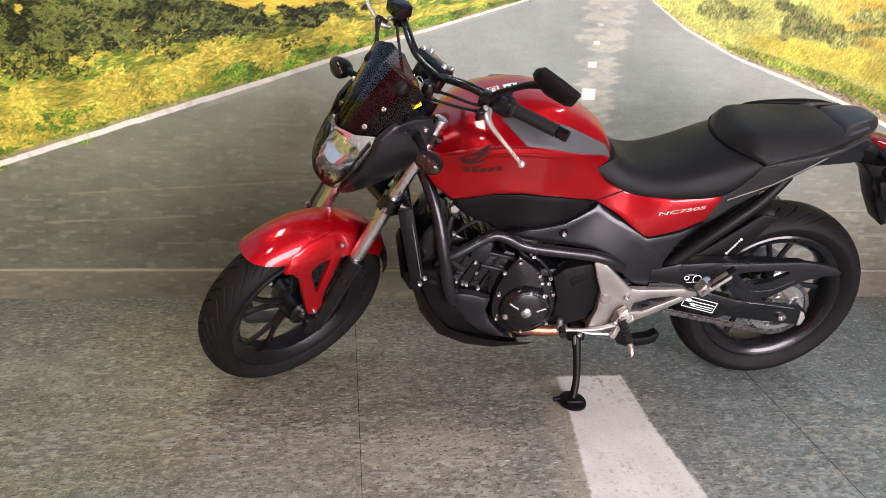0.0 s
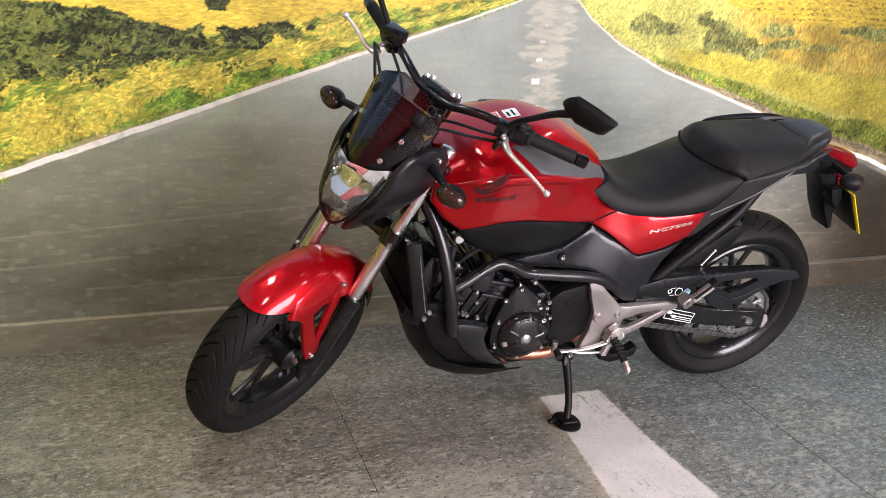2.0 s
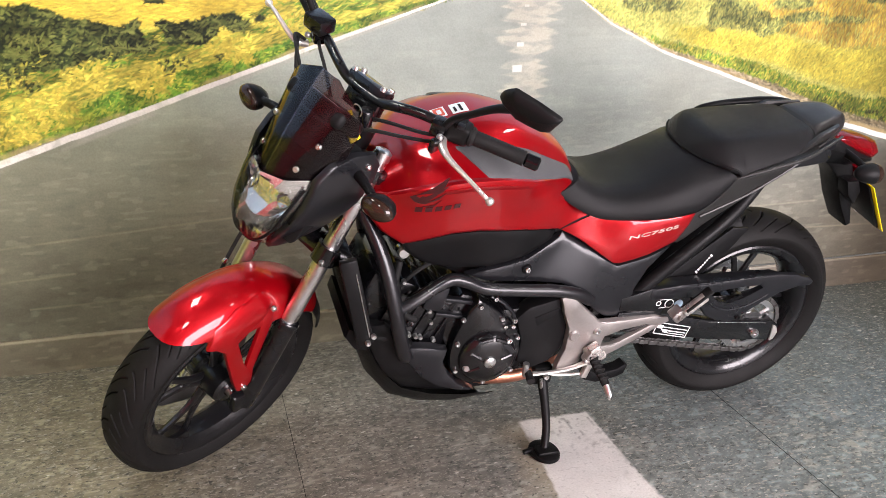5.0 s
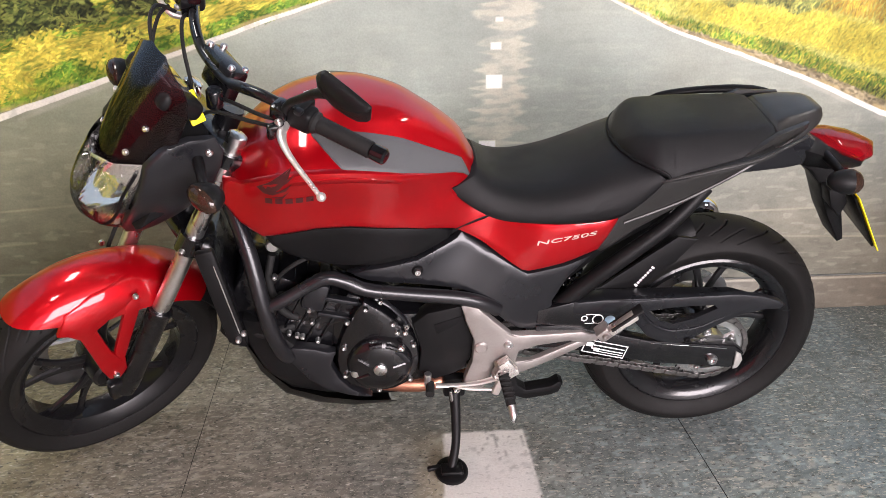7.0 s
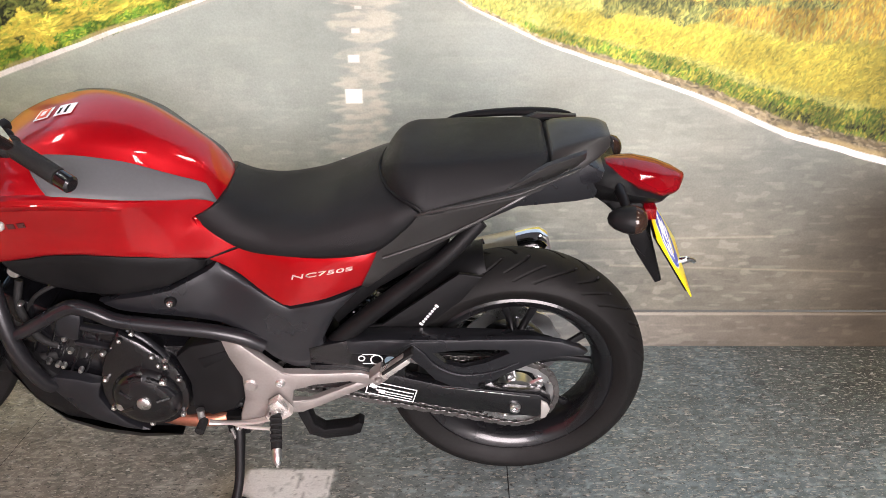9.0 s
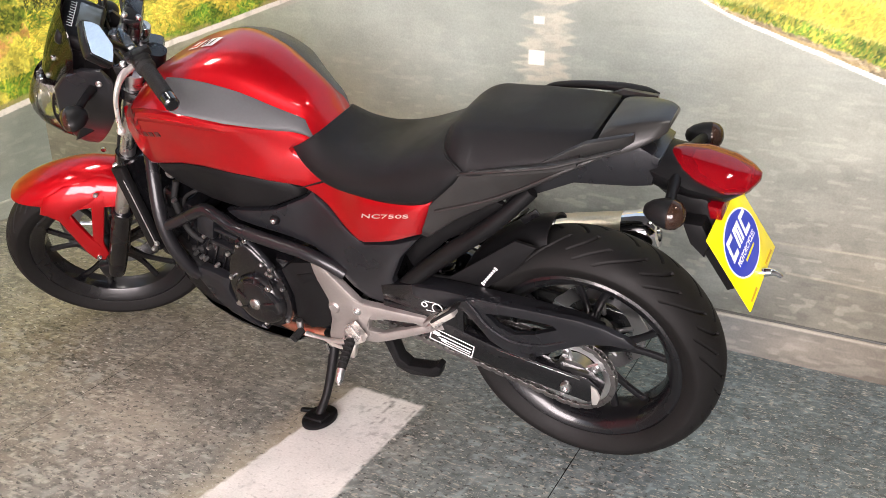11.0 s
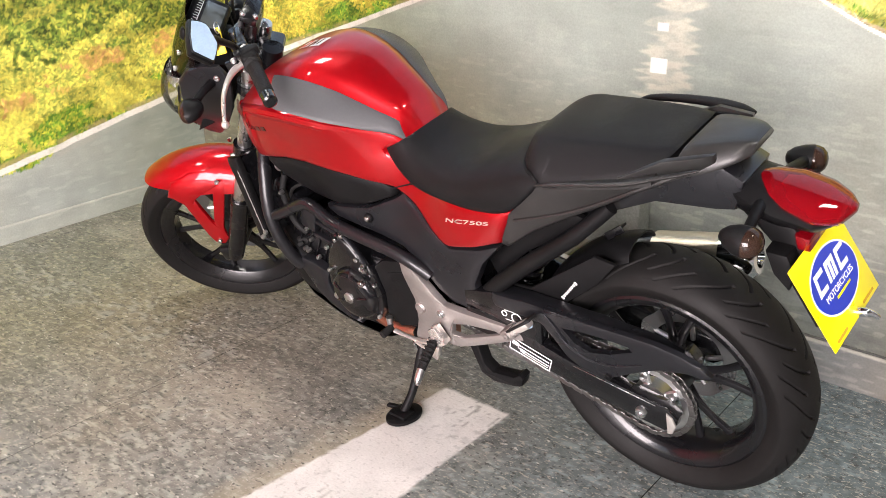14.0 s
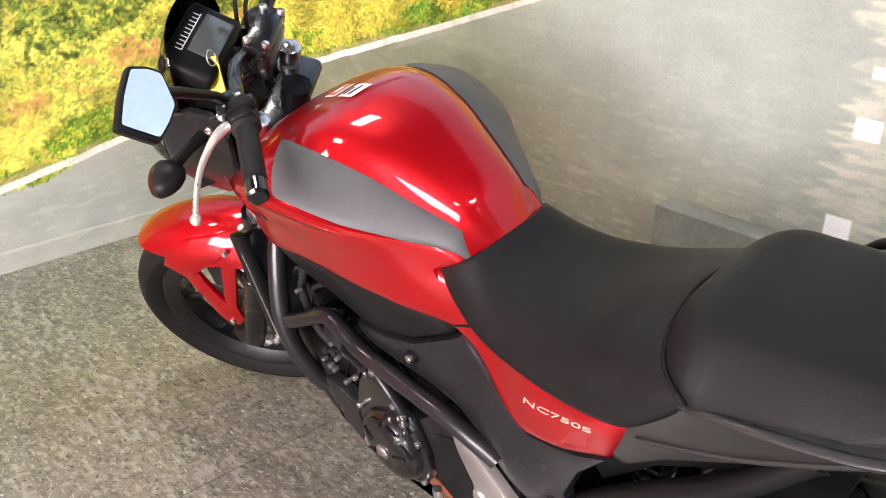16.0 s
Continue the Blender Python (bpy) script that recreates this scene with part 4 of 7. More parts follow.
    stripe = smooth_step(-0.004, 0.004, uu - lo + e) * smooth_step(-0.004, 0.004, hi - uu + e) * smooth_step(-0.004, 0.006, 0.132 - vv + e)
    wear = smooth_step(0.72, 0.86, value_noise(uu / 0.010, vv / 0.014, 490)) * smooth_step(0.35, 0.7, fractal(uu * 4, vv * 4, 491))
    white = np.array((0.69, 0.68, 0.65)) * (0.92 + 0.16 * fractal(uu * 12, vv * 12, 492))[..., None]
    img += (stripe * (1 - 0.7 * wear))[..., None] * (white - img)
    return img


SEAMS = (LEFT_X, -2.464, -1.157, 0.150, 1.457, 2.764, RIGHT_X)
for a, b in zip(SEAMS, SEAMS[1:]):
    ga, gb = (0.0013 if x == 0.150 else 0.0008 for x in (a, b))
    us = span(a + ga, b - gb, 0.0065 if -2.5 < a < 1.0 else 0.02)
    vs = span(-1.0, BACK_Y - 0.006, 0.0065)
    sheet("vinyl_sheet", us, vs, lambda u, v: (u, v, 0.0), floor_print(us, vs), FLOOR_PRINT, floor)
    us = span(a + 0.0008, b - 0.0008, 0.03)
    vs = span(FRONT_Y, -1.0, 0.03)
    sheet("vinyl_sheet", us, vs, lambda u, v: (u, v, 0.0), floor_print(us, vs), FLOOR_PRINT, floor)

# ground outside the shopfront
bm = bmesh.new()
block(bm, (400, 400, 0.2), Matrix.Translation((0, -100, -0.21)), 0.01)
tagged(finish("ground", bm, CONCRETE), "pale paved yard outside the open shopfront", "ground", kind="structure")

# box on the wall behind the bike, covered with the print
bm = bmesh.new()
block(bm, (0.42, 0.070, 0.30), Matrix.Translation((-0.482, BACK_Y - 0.0345, 0.410)), 0.004)
BOXMAT = surface("printed_box_cover", (0.27, 0.28, 0.25), 0.5, 0, 0, 0.3, 40, 0.2, 200)
tagged(finish("wall_box", bm, BOXMAT), "low box fixed to the wall, covered with grey road print", "wall box")


# ceiling lights over the bay
def ceiling_light():
    new_light = new("ceiling_light")
    b = bmesh.new()
    for dx, dy, sx, sy in ((0, 0.15, 0.62, 0.02), (0, -0.15, 0.62, 0.02), (0.30, 0, 0.02, 0.28), (-0.30, 0, 0.02, 0.28)):
        block(b, (sx, sy, 0.05), Matrix.Translation((dx, dy, -0.025)), 0.003)
    part("frame", b, WHITE, new_light, "white metal frame")
    b = bmesh.new()
    block(b, (0.58, 0.28, 0.012), Matrix.Translation((0, 0, -0.030)), 0.003)
    part("diffuser", b, TUBE_GLOW, new_light, "glowing white diffuser")
    return tagged(new_light, "white slim ceiling light with a glowing diffuser", "ceiling light", "ceiling lights")


light = ceiling_light()
light.matrix_world = Matrix.Translation((-1.7, -0.1, TOP_Z)) @ Matrix.Rotation(radians(90), 4, "Z")
for x, y in ((-1.7, -2.0), (1.5, -0.1), (1.5, -2.0)):
    copy_thing(light, Matrix.Translation((x, y, TOP_Z)) @ Matrix.Rotation(radians(90), 4, "Z"))

# ---- the motorcycle ----
# its own axes: x to the rear, y to its right, z up, from under the rear wheel; it leans on its side stand with the steering turned left
BIKE = pose(0.158, 0.206, 0.002, 12.6, 0, 0.9)
bike = new("motorcycle")
bike.matrix_world = BIKE
bike.empty_display_size = 0.2
tagged(bike, "red and black naked motorcycle leaning on its side stand, bars turned", "motorcycle")
RAKE = radians(27)
PIVOT = Vector((-1.63, 0, 0))
STEER = Matrix.Translation(PIVOT) @ Matrix.Rotation(radians(35.8), 4, Vector((math.sin(RAKE), 0, math.cos(RAKE)))) @ Matrix.Translation(-PIVOT)


def both(name, make, material, parent, label="", m=None):
    """A part and its twin on the other side."""
    bm = make()
    a = part(name, mirrored(bm), material, parent, label, m=m)
    b = part(name, bm, material, parent, label, m=m)
    return b, a


def tyre_mesh(big, half, seg, grooves, seed):
    """A tyre round the y axis at the origin, its tread grooves sunk in."""
    rim_r = 0.224
    prof = [(rim_r, half * 0.62), (rim_r + 0.012, half * 0.80), (rim_r + 0.035, half * 0.97)]
    n = 110
    crown = [(big - (1 - math.cos(a)) * half * 0.62 - 0.004 * abs(a) ** 3, half * math.sin(a) / math.sin(1.28)) for a in np.linspace(1.28, -1.28, n)]
    prof = prof + crown + [(r, -y) for r, y in reversed(prof[:3])]
    prof.append((rim_r - 0.004, -half * 0.3))
    prof.append((rim_r - 0.004, half * 0.3))
    verts, k = [], len(prof)
    for i in range(seg):
        a = 2 * math.pi * i / seg
        for r, y in prof:
            sunk = 0.0
            s = y / half
            if grooves and r > big - 0.055 and abs(s) < 0.93:
                sunk = grooves(a, s)
            verts.append(((r - sunk) * math.cos(a), y, (r - sunk) * math.sin(a)))
    faces = [(i * k + j, i * k + (j + 1) % k, (i + 1) % seg * k + (j + 1) % k, (i + 1) % seg * k + j) for i in range(seg) for j in range(k)]
    me = bpy.data.meshes.new("tyre")
    me.from_pydata(verts, [], faces)
    bm = bmesh.new()
    bm.from_mesh(me)
    bpy.data.meshes.remove(me)
    return bm


def sipes(count, bend, lo, hi, width):
    def f(a, s):
        side = 0.5 if s < 0 else 0.0
        t = abs(s)
        u = (a / (2 * math.pi) * count + side - bend * (t - lo) ** 2 * 2.2 - bend * 0.8 * t) % 1.0
        k = int((a / (2 * math.pi) * count + side - bend * (t - lo) ** 2 * 2.2 - bend * 0.8 * t) // 1) % 3
        a0, a1 = ((lo, hi), (lo + 0.25, hi - 0.05), (lo - 0.12, hi - 0.25))[k]
        return 0.0065 * min(1.0, max(0.0, 1.8 * (1 - abs(u - 0.5) / width))) if a0 < t < a1 else 0.0
    return f


def wheel(name, m, big, half, rim_half, count, label, rear):
    """Cast wheel: the rim with its hub, with tyre, spokes and disc as its parts."""
    bm = bmesh.new()
    w = rim_half
    ring_lathe(bm, [(0.226, w), (0.232, w - 0.003), (0.231, w - 0.010), (0.219, w - 0.014), (0.206, w * 0.45), (0.203, -w * 0.45), (0.219, -w + 0.014), (0.231, -w + 0.010), (0.232, -w + 0.003), (0.226, -w), (0.212, -w + 0.004), (0.192, -w * 0.55), (0.188, 0), (0.192, w * 0.55), (0.212, w - 0.004)], 96)
    ring_lathe(bm, [(0.044, 0.055), (0.036, 0.062), (0.016, 0.062), (0.016, -0.062), (0.036, -0.062), (0.044, -0.055), (0.050, 0)], 40)
    rim = part(name, bm, RIM, bike, label, m=m)
    part("tyre", tyre_mesh(big, half, 1100, sipes(count, *((0.95, 0.14, 0.90, 0.078) if rear else (0.95, 0.10, 0.92, 0.075))), 3), RUBBER, rim, "black rubber road tyre with curved tread grooves", m=m, sharp=50)
    for k in range(5):
        a = 2 * math.pi * (k + 0.2) / 5
        bm = bmesh.new()
        at = lambda r, b, y: (r * math.cos(a + b), y, r * math.sin(a + b))  # noqa: E731
        for s in (-1, 1):
            tube(bm, [at(0.038, s * 0.28, 0), at(0.085, s * 0.10, 0.0), at(0.135, s * 0.155, 0), at(0.197, s * 0.235, 0)], [0.013, 0.0115, 0.0095, 0.011], 8, 5, 0.75, (0, 1, 0))
        block(bm, (0.022, 0.016, 0.020), Matrix.Translation(at(0.092, 0, 0)) @ Matrix.Rotation(-a, 4, "Y"), 0.005)
        part("spoke", bm, RIM, rim, m=m)
    sides = (0.062,) if rear else (0.066,)
    for y in sides:
        bm = bmesh.new()
        r0, r1 = (0.085, 0.12) if rear else (0.105, 0.160)
        seg = 120
        prof = lambda a: r1 + 0.003 * math.sin(a * 10)  # noqa: E731
        vs = [[bm.verts.new((rr * math.cos(a), yy, rr * math.sin(a))) for rr, yy in ((prof(a), y), (prof(a), y + 0.005), (r0, y + 0.005), (r0, y))] for a in (2 * math.pi * i / seg for i in range(seg))]
        for p, q in zip(vs, vs[1:] + vs[:1]):
            for i in range(4):
                bm.faces.new((p[i], p[(i + 1) % 4], q[(i + 1) % 4], q[i]))
        for k in range(5):
            a = 2 * math.pi * k / 5
            tube(bm, [(0.045 * math.cos(a), y + 0.003, 0.045 * math.sin(a)), ((r0 + 0.004) * math.cos(a + 0.2), y + 0.003, (r0 + 0.004) * math.sin(a + 0.2))], 0.006, 6, 1)
        part("brake_disc", bm, DISC, rim, "steel brake disc with a wavy rim", m=m)
    bm = bmesh.new()
    lathe(bm, [(0.0001, -0.085), (0.011, -0.085), (0.013, -0.08), (0.013, 0.08), (0.011, 0.085), (0.0001, 0.085)], 16)
    part("axle", bm, STEEL, rim, m=m)
    return rim


REAR_AXLE = Vector((0, 0, 0.312))
FRONT_AXLE = Vector((-1.52, 0, 0.300))
wheel("rear_wheel", Matrix.Translation(REAR_AXLE), 0.312, 0.080, 0.062, 34, "gloss black cast rear wheel with split spokes", True)
wheel("front_wheel", STEER @ Matrix.Translation(FRONT_AXLE), 0.300, 0.060, 0.048, 44, "gloss black cast front wheel with split spokes", False)

# ---- body surface: half widths of the flanks at places (x, z) ----
FLANK = ((-1.15, 0.84, 0.135), (-1.15, 0.77, 0.135), (-1.05, 0.86, 0.170), (-1.06, 0.78, 0.178), (-1.07, 0.70, 0.155), (-0.97, 0.88, 0.178), (-0.92, 0.80, 0.188), (-0.9, 0.73, 0.17),
         (-0.95, 0.63, 0.135), (-0.85, 0.88, 0.172), (-0.78, 0.865, 0.150), (-0.76, 0.78, 0.155), (-0.742, 0.71, 0.146), (-0.742, 0.60, 0.139), (-0.666, 0.775, 0.118), (-0.70, 0.845, 0.118),
         (-0.64, 0.82, 0.095), (-0.656, 0.66, 0.115), (-0.56, 0.69, 0.113), (-0.56, 0.60, 0.139), (-0.489, 0.585, 0.146), (-0.478, 0.663, 0.150), (-0.34, 0.705, 0.160), (-0.295, 0.734, 0.152),
         (-0.332, 0.642, 0.146), (-0.45, 0.50, 0.150), (-0.60, 0.52, 0.152), (-0.42, 0.42, 0.142), (-0.85, 0.58, 0.145))
FLANK_FREE = [k for k in FLANK if k[1] < 0.815 or k[0] > -0.61]


def thin_plate(knots):
    k = np.array(knots)
    d = np.hypot(k[:, None, 0] - k[None, :, 0], k[:, None, 1] - k[None, :, 1])
    with np.errstate(divide="ignore", invalid="ignore"):
        a = np.where(d > 0, d * d * np.log(d), 0) + np.eye(len(k)) * 2e-4
    p = np.c_[np.ones(len(k)), k[:, :2]]
    full = np.block([[a, p], [p.T, np.zeros((3, 3))]])
    w = np.linalg.solve(full, np.r_[k[:, 2], 0, 0, 0])

    def f(x, z):
        r = np.hypot(k[:, 0] - x, k[:, 1] - z)
        r2 = np.where(r > 1e-9, r * r * np.log(np.maximum(r, 1e-9)), 0)
        return float(r2 @ w[:-3] + w[-3] + w[-2] * x + w[-1] * z)
    return f



# tank: top line, shoulder (upper edge of the grey pad) and foot, along x
TX = (-1.12, -1.05, -0.97, -0.88, -0.78, -0.70, -0.64, -0.595)
T_TOP = (0.893, 0.942, 0.972, 0.991, 0.974, 0.929, 0.880, 0.808)
T_WS, T_ZS = (0.082, 0.110, 0.126, 0.127, 0.108, 0.086, 0.066, 0.042), (0.884, 0.930, 0.957, 0.960, 0.932, 0.888, 0.851, 0.791)
T_WL, T_ZL = (0.138, 0.204, 0.226, 0.222, 0.192, 0.134, 0.091, 0.064), (0.840, 0.882, 0.903, 0.902, 0.878, 0.848, 0.824, 0.775)


def along(x, vals):
    """Smooth value along the tank."""
    i = min(max(int(np.searchsorted(TX, x)) - 1, 0), len(TX) - 2)
    t = (x - TX[i]) / (TX[i + 1] - TX[i])
    a, b, c, d = (vals[min(max(i + k, 0), len(vals) - 1)] for k in (-1, 0, 1, 2))
    return 0.5 * (2 * b + (c - a) * t + (2 * a - 5 * b + 4 * c - d) * t * t + (3 * b - a - 3 * c + d) * t**3)


def tank_section(x):
    zt, ws, zs, wl, zl = (along(x, v) for v in (T_TOP, T_WS, T_ZS, T_WL, T_ZL))
    dz = zt - zs
    half = [(0, zt), (0.28 * ws, zt - 0.03 * dz), (0.52 * ws, zt - 0.11 * dz), (0.74 * ws, zt - 0.31 * dz), (0.90 * ws, zt - 0.64 * dz), (ws, zs)]
    half += [(ws + (wl - ws) * t + 0.010 * math.sin(math.pi * t), zs + (zl - zs) * t) for t in (0.25, 0.5, 0.75, 1.0)]
    half += [(wl - 0.004, zl - 0.012), (wl - 0.03, zl - 0.03)]
    return half


FOOT_LINE = [(float(x), along(x, T_ZL) - 0.004, along(x, T_WL)) for x in np.linspace(-1.11, -0.615, 24)]
flank = thin_plate(FLANK_FREE + [(x, z - 0.004, w + 0.003) for x, z, w in FOOT_LINE[::2]])


bm = bmesh.new()
xs = np.linspace(TX[0], TX[-1], 40)
rings = []
for x in xs:
    h = tank_section(x)
    rings.append([(x, -y, z) for y, z in reversed(h)] + [(x, y, z) for y, z in h[1:]])
front = [(rings[0][0][0] - 0.02, p[1] * 0.8, p[2] - 0.035) for p in rings[0]]
loft(bm, [front] + rings, closed=False)
TANK_SET = Matrix.Translation((0, 0, 0.85)) @ Matrix.Rotation(radians(3.8), 4, "X") @ Matrix.Translation((0, 0, -0.85))
tank = part("tank_cover", bm, RED, bike, "glossy candy red tank cover", sharp=60, m=TANK_SET)


def pad(sgn):
    """The grey knee pad, lying on the tank between shoulder and foot, pointed at its rear."""
    b = bmesh.new()
    rows = []
    ux = np.linspace(-0.958, -0.622, 34)
    for x in ux:
        h = tank_section(x)
        f = (x - ux[0]) / (ux[-1] - ux[0])
        t0 = 0.03 + 0.55 * max(0, (f - 0.94) / 0.06) ** 1.2
        t1 = 0.86 + 0.07 * f - 0.80 * max(0, 1 - f / 0.20)
        ws, zs, wl, zl = h[5][0], h[5][1], h[9][0], h[9][1]
        row = []
        for t in np.linspace(t0, max(t1, t0 + 0.05), 9):
            e = min(1.0, (t - t0) / 0.06, (max(t1, t0 + 0.05) - t) / 0.06, f / 0.03, (1 - f) / 0.03)
            o = 0.001 + 0.004 * max(e, 0) ** 0.5
            y = ws + (wl - ws) * t + 0.010 * math.sin(math.pi * t)
            row.append((x, sgn * (y + o * 0.75), zs + (zl - zs) * t + o * 0.65))
        rows.append(row)
    loft(b, rows, closed=False)
    return b


for sgn in (-1, 1):
    part("knee_pad", pad(sgn), GREY_PAD, tank, "grey grained knee pad", m=TANK_SET)

# filler line and stickers on the tank's front
def tank_decal(x0, x1, y0, y1):
    """A thin sticker that lies on the tank's top."""
    b = bmesh.new()
    rows = []
    for x in np.linspace(x0, x1, 6):
        h = tank_section(x)
        ys, zs = [p[0] for p in h[:6]], [p[1] for p in h[:6]]
        rows.append([(x, y, float(np.interp(abs(y), ys, zs)) + 0.0022) for y in np.linspace(y0, y1, 6)])
    loft(b, rows, closed=False)
    return b


for x0, x1, y0, y1, mm in ((-0.978, -0.946, -0.024, 0.022, WHITE), (-0.973, -0.951, -0.020, 0.018, RED_INK), (-0.967, -0.957, -0.012, 0.008, WHITE), (-0.934, -0.896, -0.026, 0.020, WHITE), (-0.928, -0.922, -0.020, 0.004, DEEP), (-0.914, -0.908, -0.020, 0.012, DEEP)):
    o = 0.001 * (mm in (DEEP, RED_INK)) + 0.002 * (x0 == -0.967)
    part("warning_sticker", tank_decal(x0, x1, y0, y1), mm, tank, "small warning sticker", m=TANK_SET @ Matrix.Translation((0, 0, o)))

# red side covers
RED_SIDE = [(-1.148, 0.845), (-1.155, 0.790), (-1.124, 0.748), (-1.075, 0.714), (-1.020, 0.727), (-0.959, 0.739), (-0.888, 0.740), (-0.767, 0.720), (-0.661, 0.692), (-0.591, 0.652),
            (-0.505, 0.592), (-0.487, 0.589), (-0.408, 0.612), (-0.332, 0.642), (-0.292, 0.735), (-0.417, 0.720), (-0.544, 0.722), (-0.584, 0.732), (-0.668, 0.792), (-0.625, 0.800)] + [(x, z + 0.004) for x, z, w in reversed(FOOT_LINE)]
both("side_cover", lambda: panel(RED_SIDE, flank, 0.010, 0.010, 0.014), RED, bike, "glossy candy red side cover")
bm = panel([(-0.662, 0.6915), (-0.56, 0.7285), (-0.558, 0.7265), (-0.660, 0.6885)], lambda x, z: flank(x, z) + 0.0008, 0.001, 0, 0.03)
part("joint_line", bm, DEEP, bike)
# black infill and dark grey frame cover
BLACK_SIDE = [(-1.075, 0.716), (-1.060, 0.682), (-1.026, 0.650), (-0.985, 0.627), (-0.942, 0.614), (-0.842, 0.616), (-0.742, 0.632), (-0.668, 0.662), (-0.66, 0.680), (-0.69, 0.700), (-0.767, 0.718), (-0.888, 0.737), (-0.959, 0.736), (-1.020, 0.724)]
both("infill_panel", lambda: panel(BLACK_SIDE, lambda x, z: flank(x, z) - 0.008, 0.010, 0.012, 0.016), BLACK_PLASTIC, bike, "black grained plastic infill panel")
GREY_SIDE = [(-0.850, 0.613), (-0.742, 0.628), (-0.664, 0.661), (-0.640, 0.676), (-0.591, 0.646), (-0.490, 0.584), (-0.400, 0.607), (-0.335, 0.634), (-0.395, 0.565), (-0.425, 0.50), (-0.418, 0.44), (-0.437, 0.412), (-0.50, 0.425), (-0.540, 0.455), (-0.590, 0.515), (-0.637, 0.542), (-0.856, 0.578), (-0.90, 0.596)]
both("frame_cover", lambda: panel(GREY_SIDE, lambda x, z: flank(x, z) - 0.003, 0.012, 0.010, 0.014), PANEL_GREY, bike, "dark grey satin frame cover")
for s in (-1, 1):
    bm = bmesh.new()
    y = flank(-0.742, 0.600)
    lathe(bm, [(0.0001, 0.004), (0.011, 0.004), (0.013, 0.001), (0.013, -0.006), (0.0001, -0.006)], 20, (-0.742, y + 0.0, 0.600))
    if s < 0:
        bm.transform(Matrix.Diagonal((1, -1, 1, 1)))
    cup = part("panel_fixing", bm, DEEP, bike)
    bm = bmesh.new()
    bolt(bm, (-0.742, s * (y + 0.004), 0.600), 0.008, 0.005, (0, s, 0))
    part_each("bolt", bm, STEEL, cup)

# transfers on the flank
for pts in ([(-1.072, 0.848), (-1.050, 0.862), (-1.012, 0.892), (-0.996, 0.912), (-1.004, 0.886), (-1.020, 0.859), (-1.040, 0.838), (-1.060, 0.836)], [(-1.070, 0.850), (-1.040, 0.872), (-0.998, 0.912), (-1.012, 0.892), (-1.035, 0.866)], [(-1.066, 0.842), (-1.030, 0.862), (-0.992, 0.892), (-1.008, 0.872), (-1.040, 0.846)], [(-1.058, 0.834), (-1.025, 0.848), (-0.998, 0.870), (-1.012, 0.850), (-1.04, 0.834)], [(-1.045, 0.826), (-1.02, 0.834), (-1.005, 0.850), (-1.02, 0.828)]):
    part("wing_emblem", panel([(x, z + 0.008) for x, z in pts], lambda x, z: flank(x, z) + 0.0015, 0.001, 0, 0.03), LOGO, bike, "dark wing-shaped emblem bar")
for k in range(5):
    x = -1.058 + 0.021 * k
    z = 0.816 + 0.003 * k
    part("emblem_bar", panel([(x, z), (x + 0.015, z + 0.002), (x + 0.016, z + 0.016), (x + 0.001, z + 0.014)], lambda x, z: flank(x, z) + 0.0015, 0.001, 0, 0.03), LOGO, bike, "dark emblem bar")
badge = lettering("model_badge", "NC750S", 0.034, Matrix.Translation((-0.412, 0, 0.684)) @ Matrix.Rotation(radians(-12.5), 4, "Y") @ Matrix.Rotation(radians(90), 4, "X") @ Matrix(((1.16, 0.20, 0, 0), (0, 0.40, 0, 0), (0, 0, 1, 0), (0, 0, 0, 1))), BADGE, bike, 0.0008, "raised silver lettering")
for v in badge.data.vertices:
    v.co.y = -flank(v.co.x, v.co.z) - 0.0012 + v.co.y

# ---- seat ----


def cushion(sections, square=False):
    b = bmesh.new()
    rings = []
    fine = []
    arr = np.array(sections)
    for i in range(len(arr) - 1):
        for t in np.linspace(0, 1, 6, endpoint=False):
            p0, p1, p2, p3 = arr[max(i - 1, 0)], arr[i], arr[i + 1], arr[min(i + 2, len(arr) - 1)]
            fine.append(0.5 * (2 * p1 + (p2 - p0) * t + (2 * p0 - 5 * p1 + 4 * p2 - p3) * t * t + (3 * p1 - p0 - 3 * p2 + p3) * t**3))
    fine.append(arr[-1])
    for xt, zt, xb, zb, w in fine:
        H = zt - zb
        half = [(0, 0.0), (0.30, 0.015), (0.55, 0.05), (0.74, 0.13), (0.87, 0.27), (0.95, 0.45), (0.99, 0.68), (1.0, 0.88), (0.975, 1.0), (0.90, 1.03)]
        if square:
            half = [(0, 0.0), (0.36, 0.006), (0.57, 0.03), (0.64, 0.065), (0.70, 0.14), (0.81, 0.36), (0.92, 0.64), (0.985, 0.88), (0.98, 1.0), (0.90, 1.03)]
        pts = [(xt + (xb - xt) * min(1, f) ** 1.2, w * u, zt - H * f) for u, f in half]
        rings.append([(x, -y, z) for x, y, z in reversed(pts)] + [(x, y, z) for x, y, z in pts[1:]])
    loft(b, rings, closed=True, cap=True)
    return b


RIDER = [(-0.604, 0.826, -0.672, 0.788, 0.104), (-0.560, 0.800, -0.622, 0.752, 0.124), (-0.500, 0.791, -0.560, 0.726, 0.140), (-0.430, 0.799, -0.470, 0.722, 0.156), (-0.365, 0.822, -0.385, 0.724, 0.165), (-0.305, 0.847, -0.300, 0.740, 0.168), (-0.270, 0.853, -0.240, 0.788, 0.167), (-0.240, 0.852, -0.206, 0.826, 0.162)]
